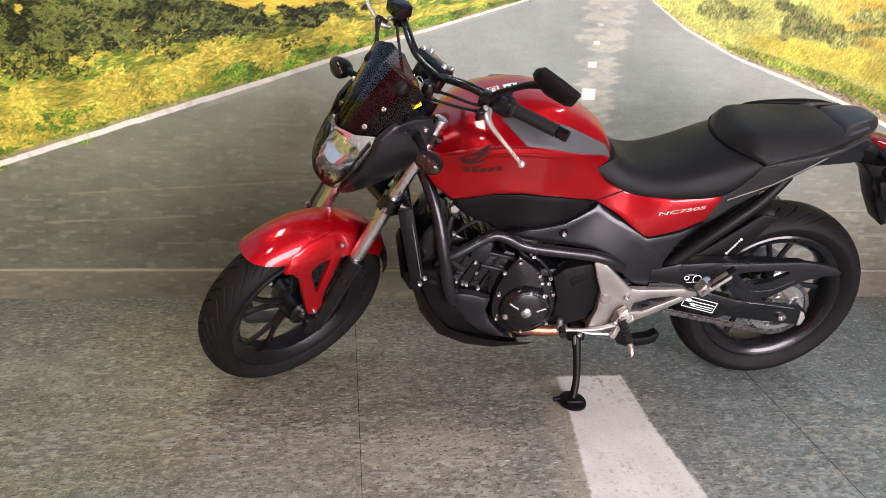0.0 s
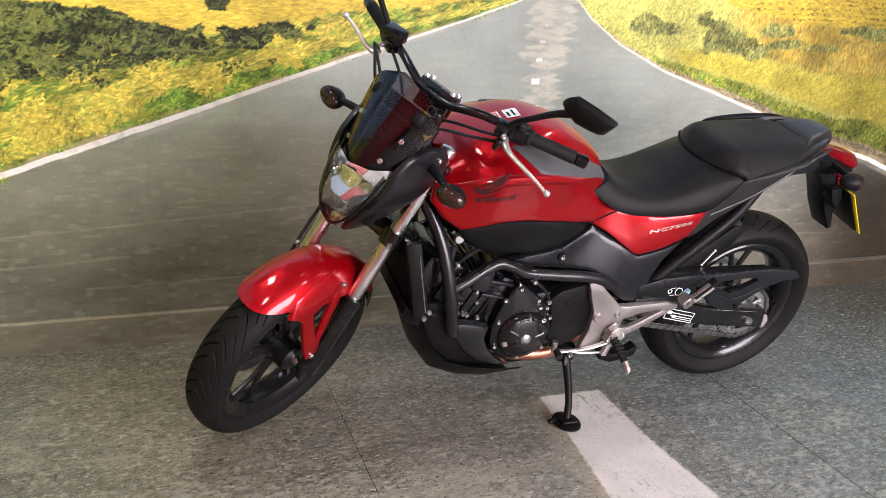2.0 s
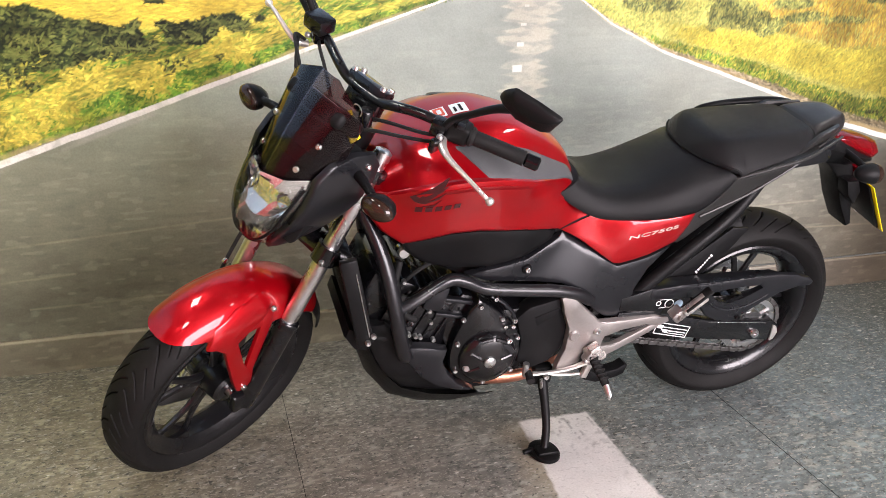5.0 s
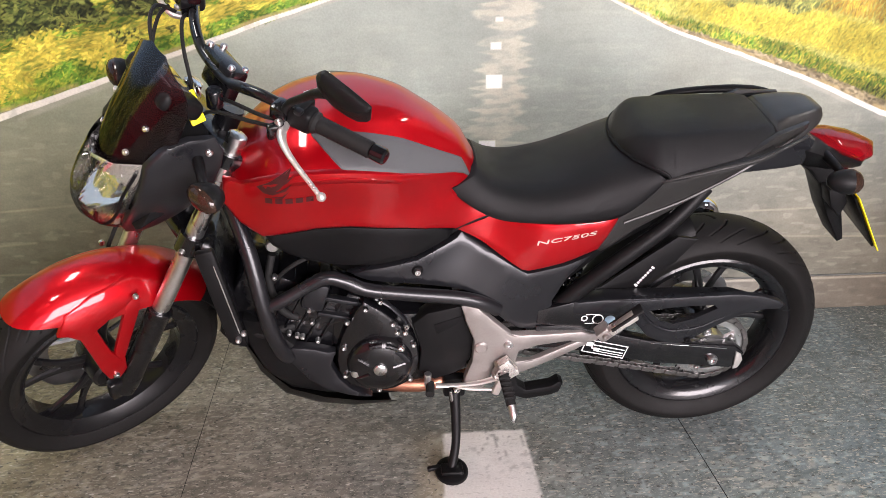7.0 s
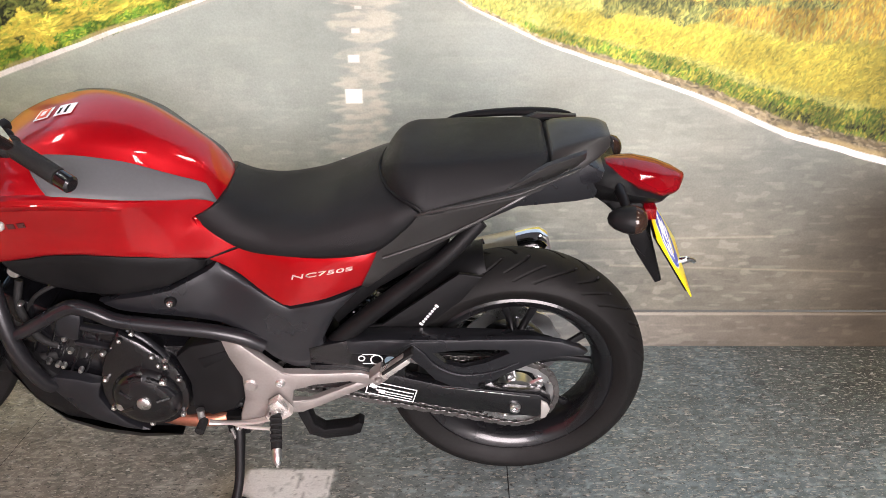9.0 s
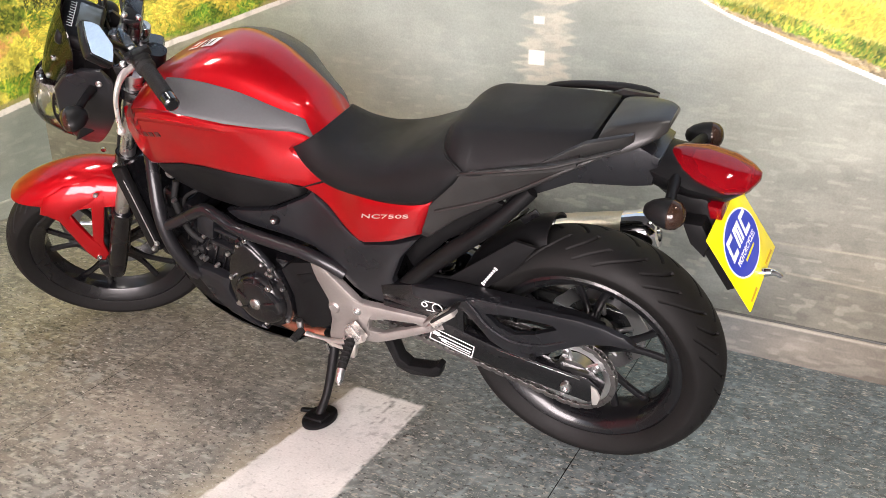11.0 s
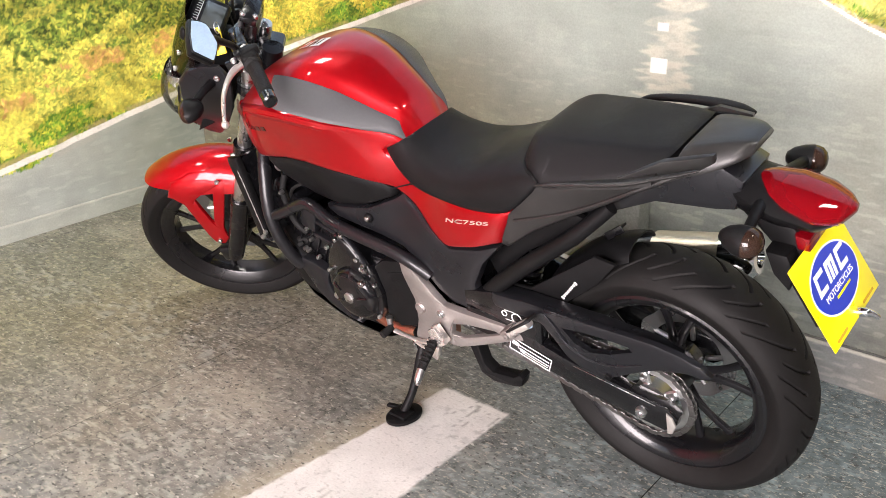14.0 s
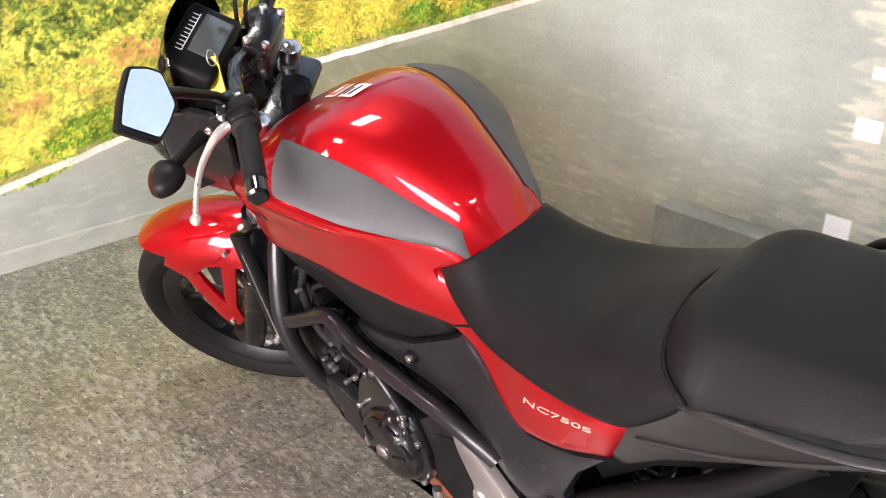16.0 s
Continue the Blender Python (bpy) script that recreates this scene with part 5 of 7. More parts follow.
PILLION = [(-0.290, 0.856, -0.294, 0.850, 0.030), (-0.283, 0.867, -0.287, 0.850, 0.060), (-0.271, 0.883, -0.275, 0.849, 0.095), (-0.256, 0.897, -0.259, 0.848, 0.125), (-0.238, 0.905, -0.240, 0.846, 0.150), (-0.218, 0.908, -0.218, 0.840, 0.165), (-0.196, 0.909, -0.198, 0.832, 0.169), (-0.176, 0.910, -0.184, 0.827, 0.169), (-0.100, 0.914, -0.100, 0.845, 0.162), (0.0, 0.917, 0.0, 0.874, 0.142), (0.035, 0.917, 0.022, 0.890, 0.124), (0.046, 0.912, 0.034, 0.900, 0.116)]
part("seat", cushion(RIDER), SEAT, bike, "black vinyl rider seat", sharp=60)
part("pillion_seat", cushion(PILLION, True), SEAT, bike, "black vinyl pillion seat", sharp=60)
bm = bmesh.new()
tube(bm, [(-0.204, -0.168, 0.836), (-0.216, -0.166, 0.847), (-0.238, -0.152, 0.852), (-0.258, -0.127, 0.852), (-0.275, -0.093, 0.852), (-0.287, -0.055, 0.853), (-0.294, 0.0, 0.854), (-0.287, 0.055, 0.853), (-0.275, 0.093, 0.852), (-0.258, 0.127, 0.852), (-0.238, 0.152, 0.852)], 0.0034, 8)
part("seat_groove", bm, DEEP, bike)

# ---- tail ----
COWL = [(0.056, 0.917, 0.040, 0.872, 0.114), (0.074, 0.924, 0.060, 0.872, 0.110), (0.120, 0.932, 0.112, 0.886, 0.092), (0.155, 0.934, 0.152, 0.902, 0.070), (0.174, 0.930, 0.172, 0.912, 0.048)]
bm = bmesh.new()
block(bm, (0.08, 0.20, 0.03), Matrix.Translation((0.04, 0, 0.885)), 0.006)
part("seat_base", bm, DEEP, bike)
part("tail_cowl", cushion(COWL, True), RAIL, bike, "black satin tail cowl", sharp=60)
tail_w = thin_plate(((-0.3, 0.72, 0.150), (-0.25, 0.78, 0.158), (-0.172, 0.743, 0.140), (-0.17, 0.82, 0.156), (-0.05, 0.80, 0.128), (-0.05, 0.85, 0.148), (0.05, 0.86, 0.108), (0.05, 0.90, 0.122), (0.12, 0.90, 0.09), (-0.4, 0.6, 0.13), (-0.33, 0.64, 0.142)))
TAIL_SIDE = [(-0.300, 0.728), (-0.340, 0.640), (-0.322, 0.632), (-0.25, 0.690), (-0.172, 0.740), (-0.101, 0.780), (-0.009, 0.834), (0.094, 0.884), (0.120, 0.905), (0.120, 0.922), (0.040, 0.912), (-0.020, 0.882), (-0.065, 0.860), (-0.175, 0.830), (-0.212, 0.826), (-0.250, 0.782)]
both("tail_panel", lambda: panel(TAIL_SIDE, tail_w, 0.010, 0.006, 0.03), RAIL, bike, "black satin plastic tail side panel")
def near_grab():
    b = bmesh.new()
    tube(b, [(-0.232, -0.152, 0.814), (-0.192, -0.163, 0.832), (-0.12, -0.170, 0.852), (-0.02, -0.165, 0.873), (0.040, -0.149, 0.889), (0.085, -0.133, 0.900), (0.108, -0.124, 0.906)], [0.005, 0.007, 0.008, 0.008, 0.007, 0.006, 0.004], 12, 6, 0.6)
    rows = []
    for x, y, z in spline([(-0.236, -0.150, 0.813), (-0.192, -0.160, 0.831), (-0.12, -0.167, 0.851), (-0.02, -0.162, 0.872), (0.030, -0.150, 0.884)], 5):
        rows.append([(x, y, z + 0.003), (x, y + 0.032, z + 0.002), (x, y + 0.032, z - 0.012), (x, y, z - 0.012)])
    loft(b, rows)
    return b


def far_grab():
    """The blade on the other side, standing clear of the pillion seat with a slot beneath."""
    b = bmesh.new()
    tube(b, [(-0.186, 0.160, 0.832), (-0.166, 0.166, 0.858), (-0.143, 0.168, 0.876), (-0.105, 0.167, 0.886), (-0.04, 0.160, 0.895), (0.03, 0.143, 0.904), (0.080, 0.124, 0.909), (0.112, 0.110, 0.911)], [0.008, 0.008, 0.009, 0.0095, 0.011, 0.0125, 0.0125, 0.006], 14, 6, 0.7)
    rows = []
    for x, y, z in spline([(-0.236, 0.150, 0.813), (-0.192, 0.160, 0.831), (-0.12, 0.164, 0.848), (-0.02, 0.154, 0.872), (0.04, 0.136, 0.900), (0.09, 0.112, 0.912)], 5):
        rows.append([(x, y, z + 0.003), (x, y - 0.032, z + 0.002), (x, y - 0.032, z - 0.012), (x, y, z - 0.012)])
    loft(b, rows)
    return b


part("grab_rail", near_grab(), RAIL, bike, "black plastic grab rail blade")
part("grab_rail", far_grab(), BLACK_PLASTIC, bike, "black plastic grab rail blade")
def ridge():
    b = bmesh.new()
    tube(b, [(x, -tail_w(x, z) - 0.001, z) for x, z in ((-0.285, 0.716), (-0.172, 0.758), (-0.101, 0.792), (-0.02, 0.838), (0.085, 0.889))], 0.0045, 8)
    return b
both("tail_rib", ridge, RAIL, bike, "raised edge rib")

# tail lamp
def wedge(secs):
    """A creased lamp moulding: stations of x, top, edge and bottom heights and half width."""
    b = bmesh.new()
    rings = []
    for x in np.linspace(secs[0][0], secs[-1][0], 26):
        zt, ze, zb, w = (float(np.interp(x, [q[0] for q in secs], [q[k] for q in secs])) for k in (1, 2, 3, 4))
        side = [(0, zt), (0.42 * w, zt - 0.10 * (zt - ze)), (0.74 * w, zt - 0.42 * (zt - ze)), (w, ze), (0.96 * w, ze - 0.25 * (ze - zb)), (0.6 * w, zb), (0, zb)]
        rings.append([(x, y, z) for y, z in side] + [(x, -y, z) for y, z in side[-2:0:-1]])
    loft(b, rings)
    return b


lamp = part("tail_lamp", wedge([(0.112, 0.868, 0.838, 0.800, 0.046), (0.16, 0.860, 0.836, 0.790, 0.070), (0.22, 0.850, 0.818, 0.780, 0.080), (0.285, 0.826, 0.802, 0.778, 0.070), (0.318, 0.808, 0.800, 0.790, 0.030)]), BLACK_PLASTIC, bike, "black tail lamp housing")
part("tail_lens", wedge([(0.152, 0.854, 0.848, 0.842, 0.010), (0.19, 0.860, 0.846, 0.834, 0.042), (0.235, 0.858, 0.834, 0.812, 0.071), (0.285, 0.848, 0.818, 0.792, 0.074), (0.322, 0.836, 0.813, 0.794, 0.048), (0.340, 0.827, 0.821, 0.813, 0.010)]), RED_LENS, lamp, "glossy red tail lens with a pointed end")
part("reflector", wedge([(0.190, 0.852, 0.842, 0.832, 0.030), (0.235, 0.850, 0.828, 0.814, 0.054), (0.285, 0.840, 0.814, 0.798, 0.056), (0.318, 0.828, 0.810, 0.799, 0.026)]), KILL, lamp)
part("tail_bracket", slab([(-0.200, 0.790), (-0.160, 0.705), (-0.008, 0.780), (0.112, 0.792), (0.150, 0.800), (0.165, 0.862), (0.10, 0.895), (0.0, 0.880)], -0.062, 0.062, 0.008), PANEL_GREY, bike, "dark grey under-tail tray")
part("plate_hanger", slab([(0.155, 0.79), (0.25, 0.78), (0.275, 0.755), (0.280, 0.70), (0.318, 0.580), (0.304, 0.572), (0.255, 0.650), (0.215, 0.735), (0.175, 0.775)], -0.045, 0.045, 0.008), BLACK_PLASTIC, bike, "black plastic plate hanger")
part("plate_lamp", slab([(0.215, 0.745), (0.255, 0.745), (0.272, 0.71), (0.262, 0.67), (0.232, 0.70)], -0.085, -0.03, 0.006), BLACK_PLASTIC, bike)
part("rear_reflector", slab([(0.255, 0.772), (0.282, 0.770), (0.284, 0.744), (0.262, 0.744)], -0.055, 0.04, 0.004), RED_LENS, bike, "small red reflector")

# number plate: blank show plate with a dealer's oval
down = Vector((0.522, 0.028, -0.852)).normalized()
PW, PH = 0.215, 0.175
wide = Vector((0.033, 0.998, 0.053)).normalized()
out = wide.cross(-down).normalized()
pm = Matrix((wide, out.cross(wide), out)).transposed().to_4x4()
pm.translation = Vector((0.3206, -0.0156, 0.6728))
bm = bmesh.new()
block(bm, (PW, PH, 0.003), pm, 0.0012)
plate = part("number_plate", bm, PLATE, bike, "yellow plate with a blue oval dealer mark")
bm = bmesh.new()
block(bm, (PW - 0.022, PH - 0.012, 0.006), pm @ Matrix.Translation((0.004, 0.002, -0.0046)), 0.001)
part("plate_backing", bm, BLACK_PLASTIC, plate, "black plate holder")


def oval(a, b, z0, z1, cx=0, cy=0, seg=40):
    e = bmesh.new()
    loft(e, [[(cx + a * math.cos(t), cy + b * math.sin(t), z) for t in (2 * math.pi * k / seg for k in range(seg))] for z in (z0, z1)])
    return e


part("oval_rim", oval(0.090, 0.061, 0.0012, 0.0018, 0, 0.004), WHITE, plate, "pale oval rim", m=pm)
part("oval_mark", oval(0.086, 0.057, 0.0015, 0.0023, 0, 0.004), PLATE_BLUE, plate, "blue oval print", m=pm)
# three rounded letter-like bars of the mark
bm = bmesh.new()
for k, cx in enumerate((-0.046, 0.0, 0.046)):
    block(bm, (0.036, 0.009, 0.0008), Matrix.Translation((cx, 0.037, 0.0026)), 0.0003)
    if k == 1:
        for dx in (-0.0135, 0.0, 0.0135):
            block(bm, (0.009, 0.030, 0.0008), Matrix.Translation((cx + dx, 0.019, 0.0026)), 0.0003)
    else:
        block(bm, (0.036, 0.009, 0.0008), Matrix.Translation((cx, 0.006, 0.0026)), 0.0003)
        block(bm, (0.009, 0.024, 0.0008), Matrix.Translation((cx - 0.0135, 0.0215, 0.0026)), 0.0003)
part_each("mark_bar", bm, WHITE, plate, "pale bar of the dealer mark", m=pm @ Matrix(((1, 0.25, 0, -0.004), (0, 1, 0, 0), (0, 0, 1, 0), (0, 0, 0, 1))))
lettering("plate_word", "MOTORCYCLES", 0.0165, pm @ Matrix.Translation((0.002, -0.012, 0.0026)), WHITE, plate, 0.0003, "small pale lettering on the oval")
bm = bmesh.new()
block(bm, (0.060, 0.0045, 0.0006), pm @ Matrix.Translation((0.006, -0.025, 0.0026)), 0.0002)
part("plate_small_print", bm, PLATE, plate)
bm = bmesh.new()
for x, w in ((-0.065, 0.045), (0.060, 0.05)):
    block(bm, (w, 0.005, 0.0006), pm @ Matrix.Translation((x, -0.078, 0.0020)), 0.0002)
part_each("plate_foot_print", bm, PLATE_EDGE, plate)
bm = bmesh.new()
tube(bm, [pm @ Vector((0.012, -0.080, -0.004)), pm @ Vector((0.012, -0.084, 0.012)), pm @ Vector((0.016, -0.094, 0.022)), pm @ Vector((0.018, -0.104, 0.026))], [0.010, 0.009, 0.006, 0.005], 10)
part("plate_bolt", bm, CHROME, plate, "protruding chromed bolt")


def indicator(c, tip, stem, m=None, size=(1.12, 1.0, 1.05)):
    """Teardrop turn signal: c its middle, tip the way its lens looks, stem where it is fixed."""
    c, tip = Vector(c), Vector(tip).normalized()
    q = tip.to_track_quat("Y", "Z").to_matrix().to_4x4()
    b = bmesh.new()
    lathe(b, [(0.0001, -0.045), (0.010, -0.042), (0.019, -0.030), (0.025, -0.012), (0.027, 0.006), (0.026, 0.010), (0.0001, 0.010)], 24)
    b.transform(Matrix.Translation(c) @ q @ Matrix.Diagonal((*size, 1)))
    tube(b, [c, (c + Vector(stem)) / 2 + Vector((0, 0, 0.004)), Vector(stem)], [0.012, 0.010, 0.013], 10)
    ob = part("indicator", b, BLACK_PLASTIC, bike, "black turn signal with a smoked lens", m=m)
    b = bmesh.new()
    lathe(b, [(0.0265, 0.006), (0.0262, 0.012), (0.023, 0.022), (0.015, 0.030), (0.006, 0.033), (0.0001, 0.0335)], 24)
    b.transform(Matrix.Translation(c) @ q @ Matrix.Diagonal((*size, 1)))
    part("indicator_lens", b, AMBER, ob, "smoked glossy lens", m=m)
    b = bmesh.new()
    lathe(b, [(0.020, 0.0105), (0.012, 0.013), (0.006, 0.020), (0.0001, 0.020)], 16)
    b.transform(Matrix.Translation(c) @ q)
    part("bulb", b, CHROME, ob, m=m)


for s in (-1, 1):
    indicator((0.205, s * 0.158, 0.808), (1, s * 0.15, 0), (0.195, s * 0.060, 0.825))

# ---- engine and running gear ----
CASE = [(-0.935, 0.50), (-0.90, 0.535), (-0.86, 0.520), (-0.795, 0.470), (-0.74, 0.47), (-0.66, 0.49), (-0.60, 0.48), (-0.58, 0.40), (-0.60, 0.30), (-0.66, 0.265), (-0.76, 0.255), (-0.87, 0.262), (-0.925, 0.31), (-0.945, 0.40)]
engine = part("engine", slab(CASE, -0.125, 0.135, 0.012), ENGINE, bike, "black painted parallel-twin engine")


def round_cover(c, prof, material, name, parent, label=""):
    b = bmesh.new()
    lathe(b, prof, 56, c)
    return part(name, b, material, parent, label)


part("clutch_case", slab([(-0.93, 0.40), (-0.905, 0.47), (-0.87, 0.525), (-0.855, 0.527), (-0.795, 0.475), (-0.752, 0.425), (-0.738, 0.35), (-0.765, 0.285), (-0.83, 0.260), (-0.90, 0.283), (-0.93, 0.33)], -0.158, -0.10, 0.010, 2), ENGINE, engine, "black alternator cover flange")
CC = (-0.832, 0, 0.355)
round_cover(CC, [(0.0001, -0.186), (0.030, -0.186), (0.050, -0.184), (0.066, -0.178), (0.076, -0.168), (0.080, -0.150), (0.080, -0.120), (0.0001, -0.120)], ENGINE, "round_cover", engine, "round black alternator cover")
round_cover((-0.832, 0, 0.355), [(0.0001, -0.193), (0.012, -0.193), (0.016, -0.190), (0.017, -0.182), (0.0001, -0.182)], STEEL, "cover_plug", engine, "steel plug")
round_cover((-0.890, 0, 0.338), [(0.0001, -0.182), (0.008, -0.182), (0.011, -0.178), (0.011, -0.160), (0.0001, -0.160)], STEEL, "cover_plug", engine)
bm = bmesh.new()
for a0 in (0.9, 1.5):
    tube(bm, [(-0.832 + 0.066 * math.cos(a), -0.178, 0.355 + 0.066 * math.sin(a)) for a in np.linspace(a0, a0 + 0.45, 6)], 0.006, 8, 1)
for a in (0.2, 2.6, 3.6):
    tube(bm, [(-0.832 + 0.030 * math.cos(a), -0.187, 0.355 + 0.030 * math.sin(a)), (-0.832 + 0.060 * math.cos(a), -0.181, 0.355 + 0.060 * math.sin(a))], 0.004, 6, 1)
part_each("cover_rib", bm, ENGINE, engine)
for x, z in ((-0.862, 0.515), (-0.905, 0.480), (-0.800, 0.470), (-0.752, 0.405), (-0.760, 0.300), (-0.915, 0.405), (-0.915, 0.320), (-0.835, 0.272), (-0.79, 0.445)):
    bm = bmesh.new()
    bolt(bm, (x, -0.160, z), 0.0065, 0.006)
    part("case_bolt", bm, STEEL, engine)
bm = bmesh.new()
bolt(bm, (-0.782, -0.176, 0.412), 0.0095, 0.008)
part("cover_bolt", bm, CHROME, engine, "bright domed bolt")
part("cover_window", slab([(-0.796, 0.404), (-0.776, 0.396), (-0.760, 0.372), (-0.772, 0.366), (-0.786, 0.384), (-0.800, 0.394)], -0.182, -0.168, 0.002), PANEL_GREY, engine, "dark grey cast window in the cover")
bm = bmesh.new()
tube(bm, [(-0.838, -0.158, 0.545), (-0.806, -0.164, 0.524), (-0.776, -0.164, 0.488), (-0.768, -0.160, 0.462)], [0.009, 0.008, 0.008, 0.010], 10, 5, 0.6)
part("release_arm", bm, PANEL_GREY, engine, "dark grey release arm")
for x, z in ((-0.828, 0.540), (-0.769, 0.466), (-0.772, 0.448)):
    bm = bmesh.new()
    bolt(bm, (x, -0.166, z), 0.007, 0.007)
    part("arm_bolt", bm, STEEL, engine)
# sprocket cover behind it
part("sprocket_cover", slab([(-0.755, 0.455), (-0.72, 0.485), (-0.63, 0.505), (-0.612, 0.46), (-0.605, 0.40), (-0.615, 0.34), (-0.645, 0.30), (-0.70, 0.28), (-0.74, 0.31), (-0.735, 0.38)], -0.148, -0.10, 0.008), BLACK_PLASTIC, engine, "black plastic sprocket cover")
part("cover_slot", slab([(-0.705, 0.452), (-0.635, 0.476), (-0.650, 0.450), (-0.695, 0.425)], -0.150, -0.140, 0.002), DEEP, engine)
# leaning cylinders with fins
bm = bmesh.new()
cylm = Matrix.Translation((-1.0, 0, 0.475)) @ Matrix.Rotation(radians(-62), 4, "Y")
block(bm, (0.15, 0.24, 0.20), cylm, 0.012)
part("cylinder_block", bm, ENGINE, engine, "black forward-leaning cylinder block")
for k in range(5):
    bm = bmesh.new()
    block(bm, (0.162, 0.252, 0.006), cylm @ Matrix.Translation((0, 0, -0.06 + 0.03 * k)), 0.002)
    part("cooling_fin", bm, ENGINE, engine)
bm = bmesh.new()
block(bm, (0.13, 0.22, 0.09), cylm @ Matrix.Translation((0.0, 0, 0.13)), 0.015)
part("cylinder_head", bm, ENGINE, engine, "black cylinder head")
bm = bmesh.new()
block(bm, (0.055, 0.03, 0.075), Matrix.Translation((-0.975, -0.130, 0.540)) @ Matrix.Rotation(0.3, 4, "Y"), 0.010)
block(bm, (0.10, 0.02, 0.012), Matrix.Translation((-0.925, -0.130, 0.525)) @ Matrix.Rotation(0.25, 4, "Y"), 0.004)
block(bm, (0.10, 0.02, 0.012), Matrix.Translation((-0.925, -0.130, 0.478)) @ Matrix.Rotation(0.25, 4, "Y"), 0.004)
part("side_casting", bm, PANEL_GREY, engine, "dark grey engine casting")
for x, z in ((-1.022, 0.432), (-1.010, 0.428), (-0.985, 0.470), (-1.045, 0.545), (-1.06, 0.60), (-0.975, 0.415), (-0.99, 0.505), (-1.04, 0.44)):
    bm = bmesh.new()
    bolt(bm, (x, -0.137, z), 0.006, 0.010)
    part("engine_bolt", bm, STEEL, engine)
bm = bmesh.new()
tube(bm, [(-1.065, -0.11, 0.64), (-1.075, -0.125, 0.58), (-1.055, -0.125, 0.50), (-1.02, -0.12, 0.47)], 0.009, 10)
tube(bm, [(-1.09, -0.09, 0.52), (-1.04, -0.12, 0.60), (-0.98, -0.11, 0.63), (-0.92, -0.09, 0.62)], 0.005, 8)
tube(bm, [(-1.10, -0.08, 0.47), (-1.02, -0.13, 0.56), (-0.95, -0.12, 0.585)], 0.004, 8)
tube(bm, [(-1.07, 0.02, 0.66), (-1.02, -0.10, 0.655), (-0.95, -0.10, 0.64)], 0.012, 10)
tube(bm, [(-1.15, -0.10, 0.45), (-1.10, -0.125, 0.43), (-1.03, -0.11, 0.44)], 0.014, 10)
part_each("hose", bm, GRIP, engine, "black rubber hose")
bm = bmesh.new()
lathe(bm, [(0.0001, -0.02), (0.012, -0.02), (0.015, -0.016), (0.015, 0.01), (0.0001, 0.01)], 20, (-1.06, -0.110, 0.672))
part("cap", bm, STEEL, engine)
# inner mass that closes the view through the frame
part("airbox", slab([(-1.10, 0.83), (-1.09, 0.72), (-1.02, 0.63), (-0.90, 0.56), (-0.62, 0.50), (-0.45, 0.47), (-0.42, 0.55), (-0.34, 0.68), (-0.40, 0.72), (-0.60, 0.74), (-0.68, 0.80), (-0.9, 0.86)], -0.085, 0.085, 0.02), DEEP, bike, "black airbox and frame core")
part("gearbox", slab([(-0.66, 0.52), (-0.46, 0.50), (-0.43, 0.42), (-0.47, 0.34), (-0.60, 0.27), (-0.70, 0.27)], -0.095, 0.11, 0.015), ENGINE, bike, "black gearbox rear")

# frame tubes
def downtube():
    b = bmesh.new()
    tube(b, [(-1.165, -0.055, 0.790), (-1.135, -0.095, 0.730), (-1.108, -0.140, 0.650), (-1.090, -0.172, 0.560), (-1.075, -0.176, 0.480), (-1.058, -0.160, 0.405), (-1.045, -0.145, 0.375)], 0.0185, 14)
    return b
def brace():
    b = bmesh.new()
    tube(b, [(-1.088, -0.172, 0.535), (-1.045, -0.170, 0.555), (-0.975, -0.158, 0.592)], 0.015, 14)
    tube(b, [(-0.985, -0.160, 0.587), (-0.945, -0.157, 0.603), (-0.905, -0.158, 0.592), (-0.855, -0.160, 0.568), (-0.76, -0.160, 0.552), (-0.66, -0.160, 0.538), (-0.60, -0.158, 0.520), (-0.555, -0.150, 0.49)], 0.0165, 14)
    return b
both("down_tube", downtube, FRAME, bike, "satin black frame down tube")
both("frame_tube", brace, FRAME, bike, "satin black frame side tube")
def subtube():
    b = bmesh.new()
    tube(b, [(-0.425, -0.122, 0.452), (-0.36, -0.124, 0.520), (-0.27, -0.126, 0.602), (-0.165, -0.118, 0.690), (-0.085, -0.096, 0.770)], [0.021, 0.021, 0.020, 0.018, 0.016], 14)
    return b
both("seat_rail", subtube, BLACK_PLASTIC, bike, "satin black seat rail")
both("rail_plate", lambda: panel([(-0.425, 0.555), (-0.34, 0.632), (-0.20, 0.735), (-0.15, 0.715), (-0.16, 0.690), (-0.30, 0.60), (-0.40, 0.50)], lambda x, z: 0.088, 0.01, 0.004, 0.05), BLACK_PLASTIC, bike)

# radiator
bm = bmesh.new()
rm = Matrix.Translation((-1.178, 0, 0.565)) @ Matrix.Rotation(radians(-11), 4, "Y")
block(bm, (0.030, 0.30, 0.235), rm, 0.004)
rad = part("radiator", bm, ENGINE, bike, "black radiator")
for s in (-1, 1):
    bm = bmesh.new()
    block(bm, (0.042, 0.022, 0.250), rm @ Matrix.Translation((0, s * 0.158, 0)), 0.006)
    part("radiator_tank", bm, BLACK_PLASTIC, rad)
for k in range(22):
    bm = bmesh.new()
    block(bm, (0.004, 0.29, 0.003), rm @ Matrix.Translation((-0.017, 0, -0.10 + 0.0095 * k)), 0.0008, 1)
    part("radiator_fin", bm, DEEP, rad)
bm = bmesh.new()
bolt(bm, rm @ Vector((0.005, -0.172, -0.115)), 0.007, 0.008)
bolt(bm, rm @ Vector((0.022, -0.172, -0.10)), 0.007, 0.006)
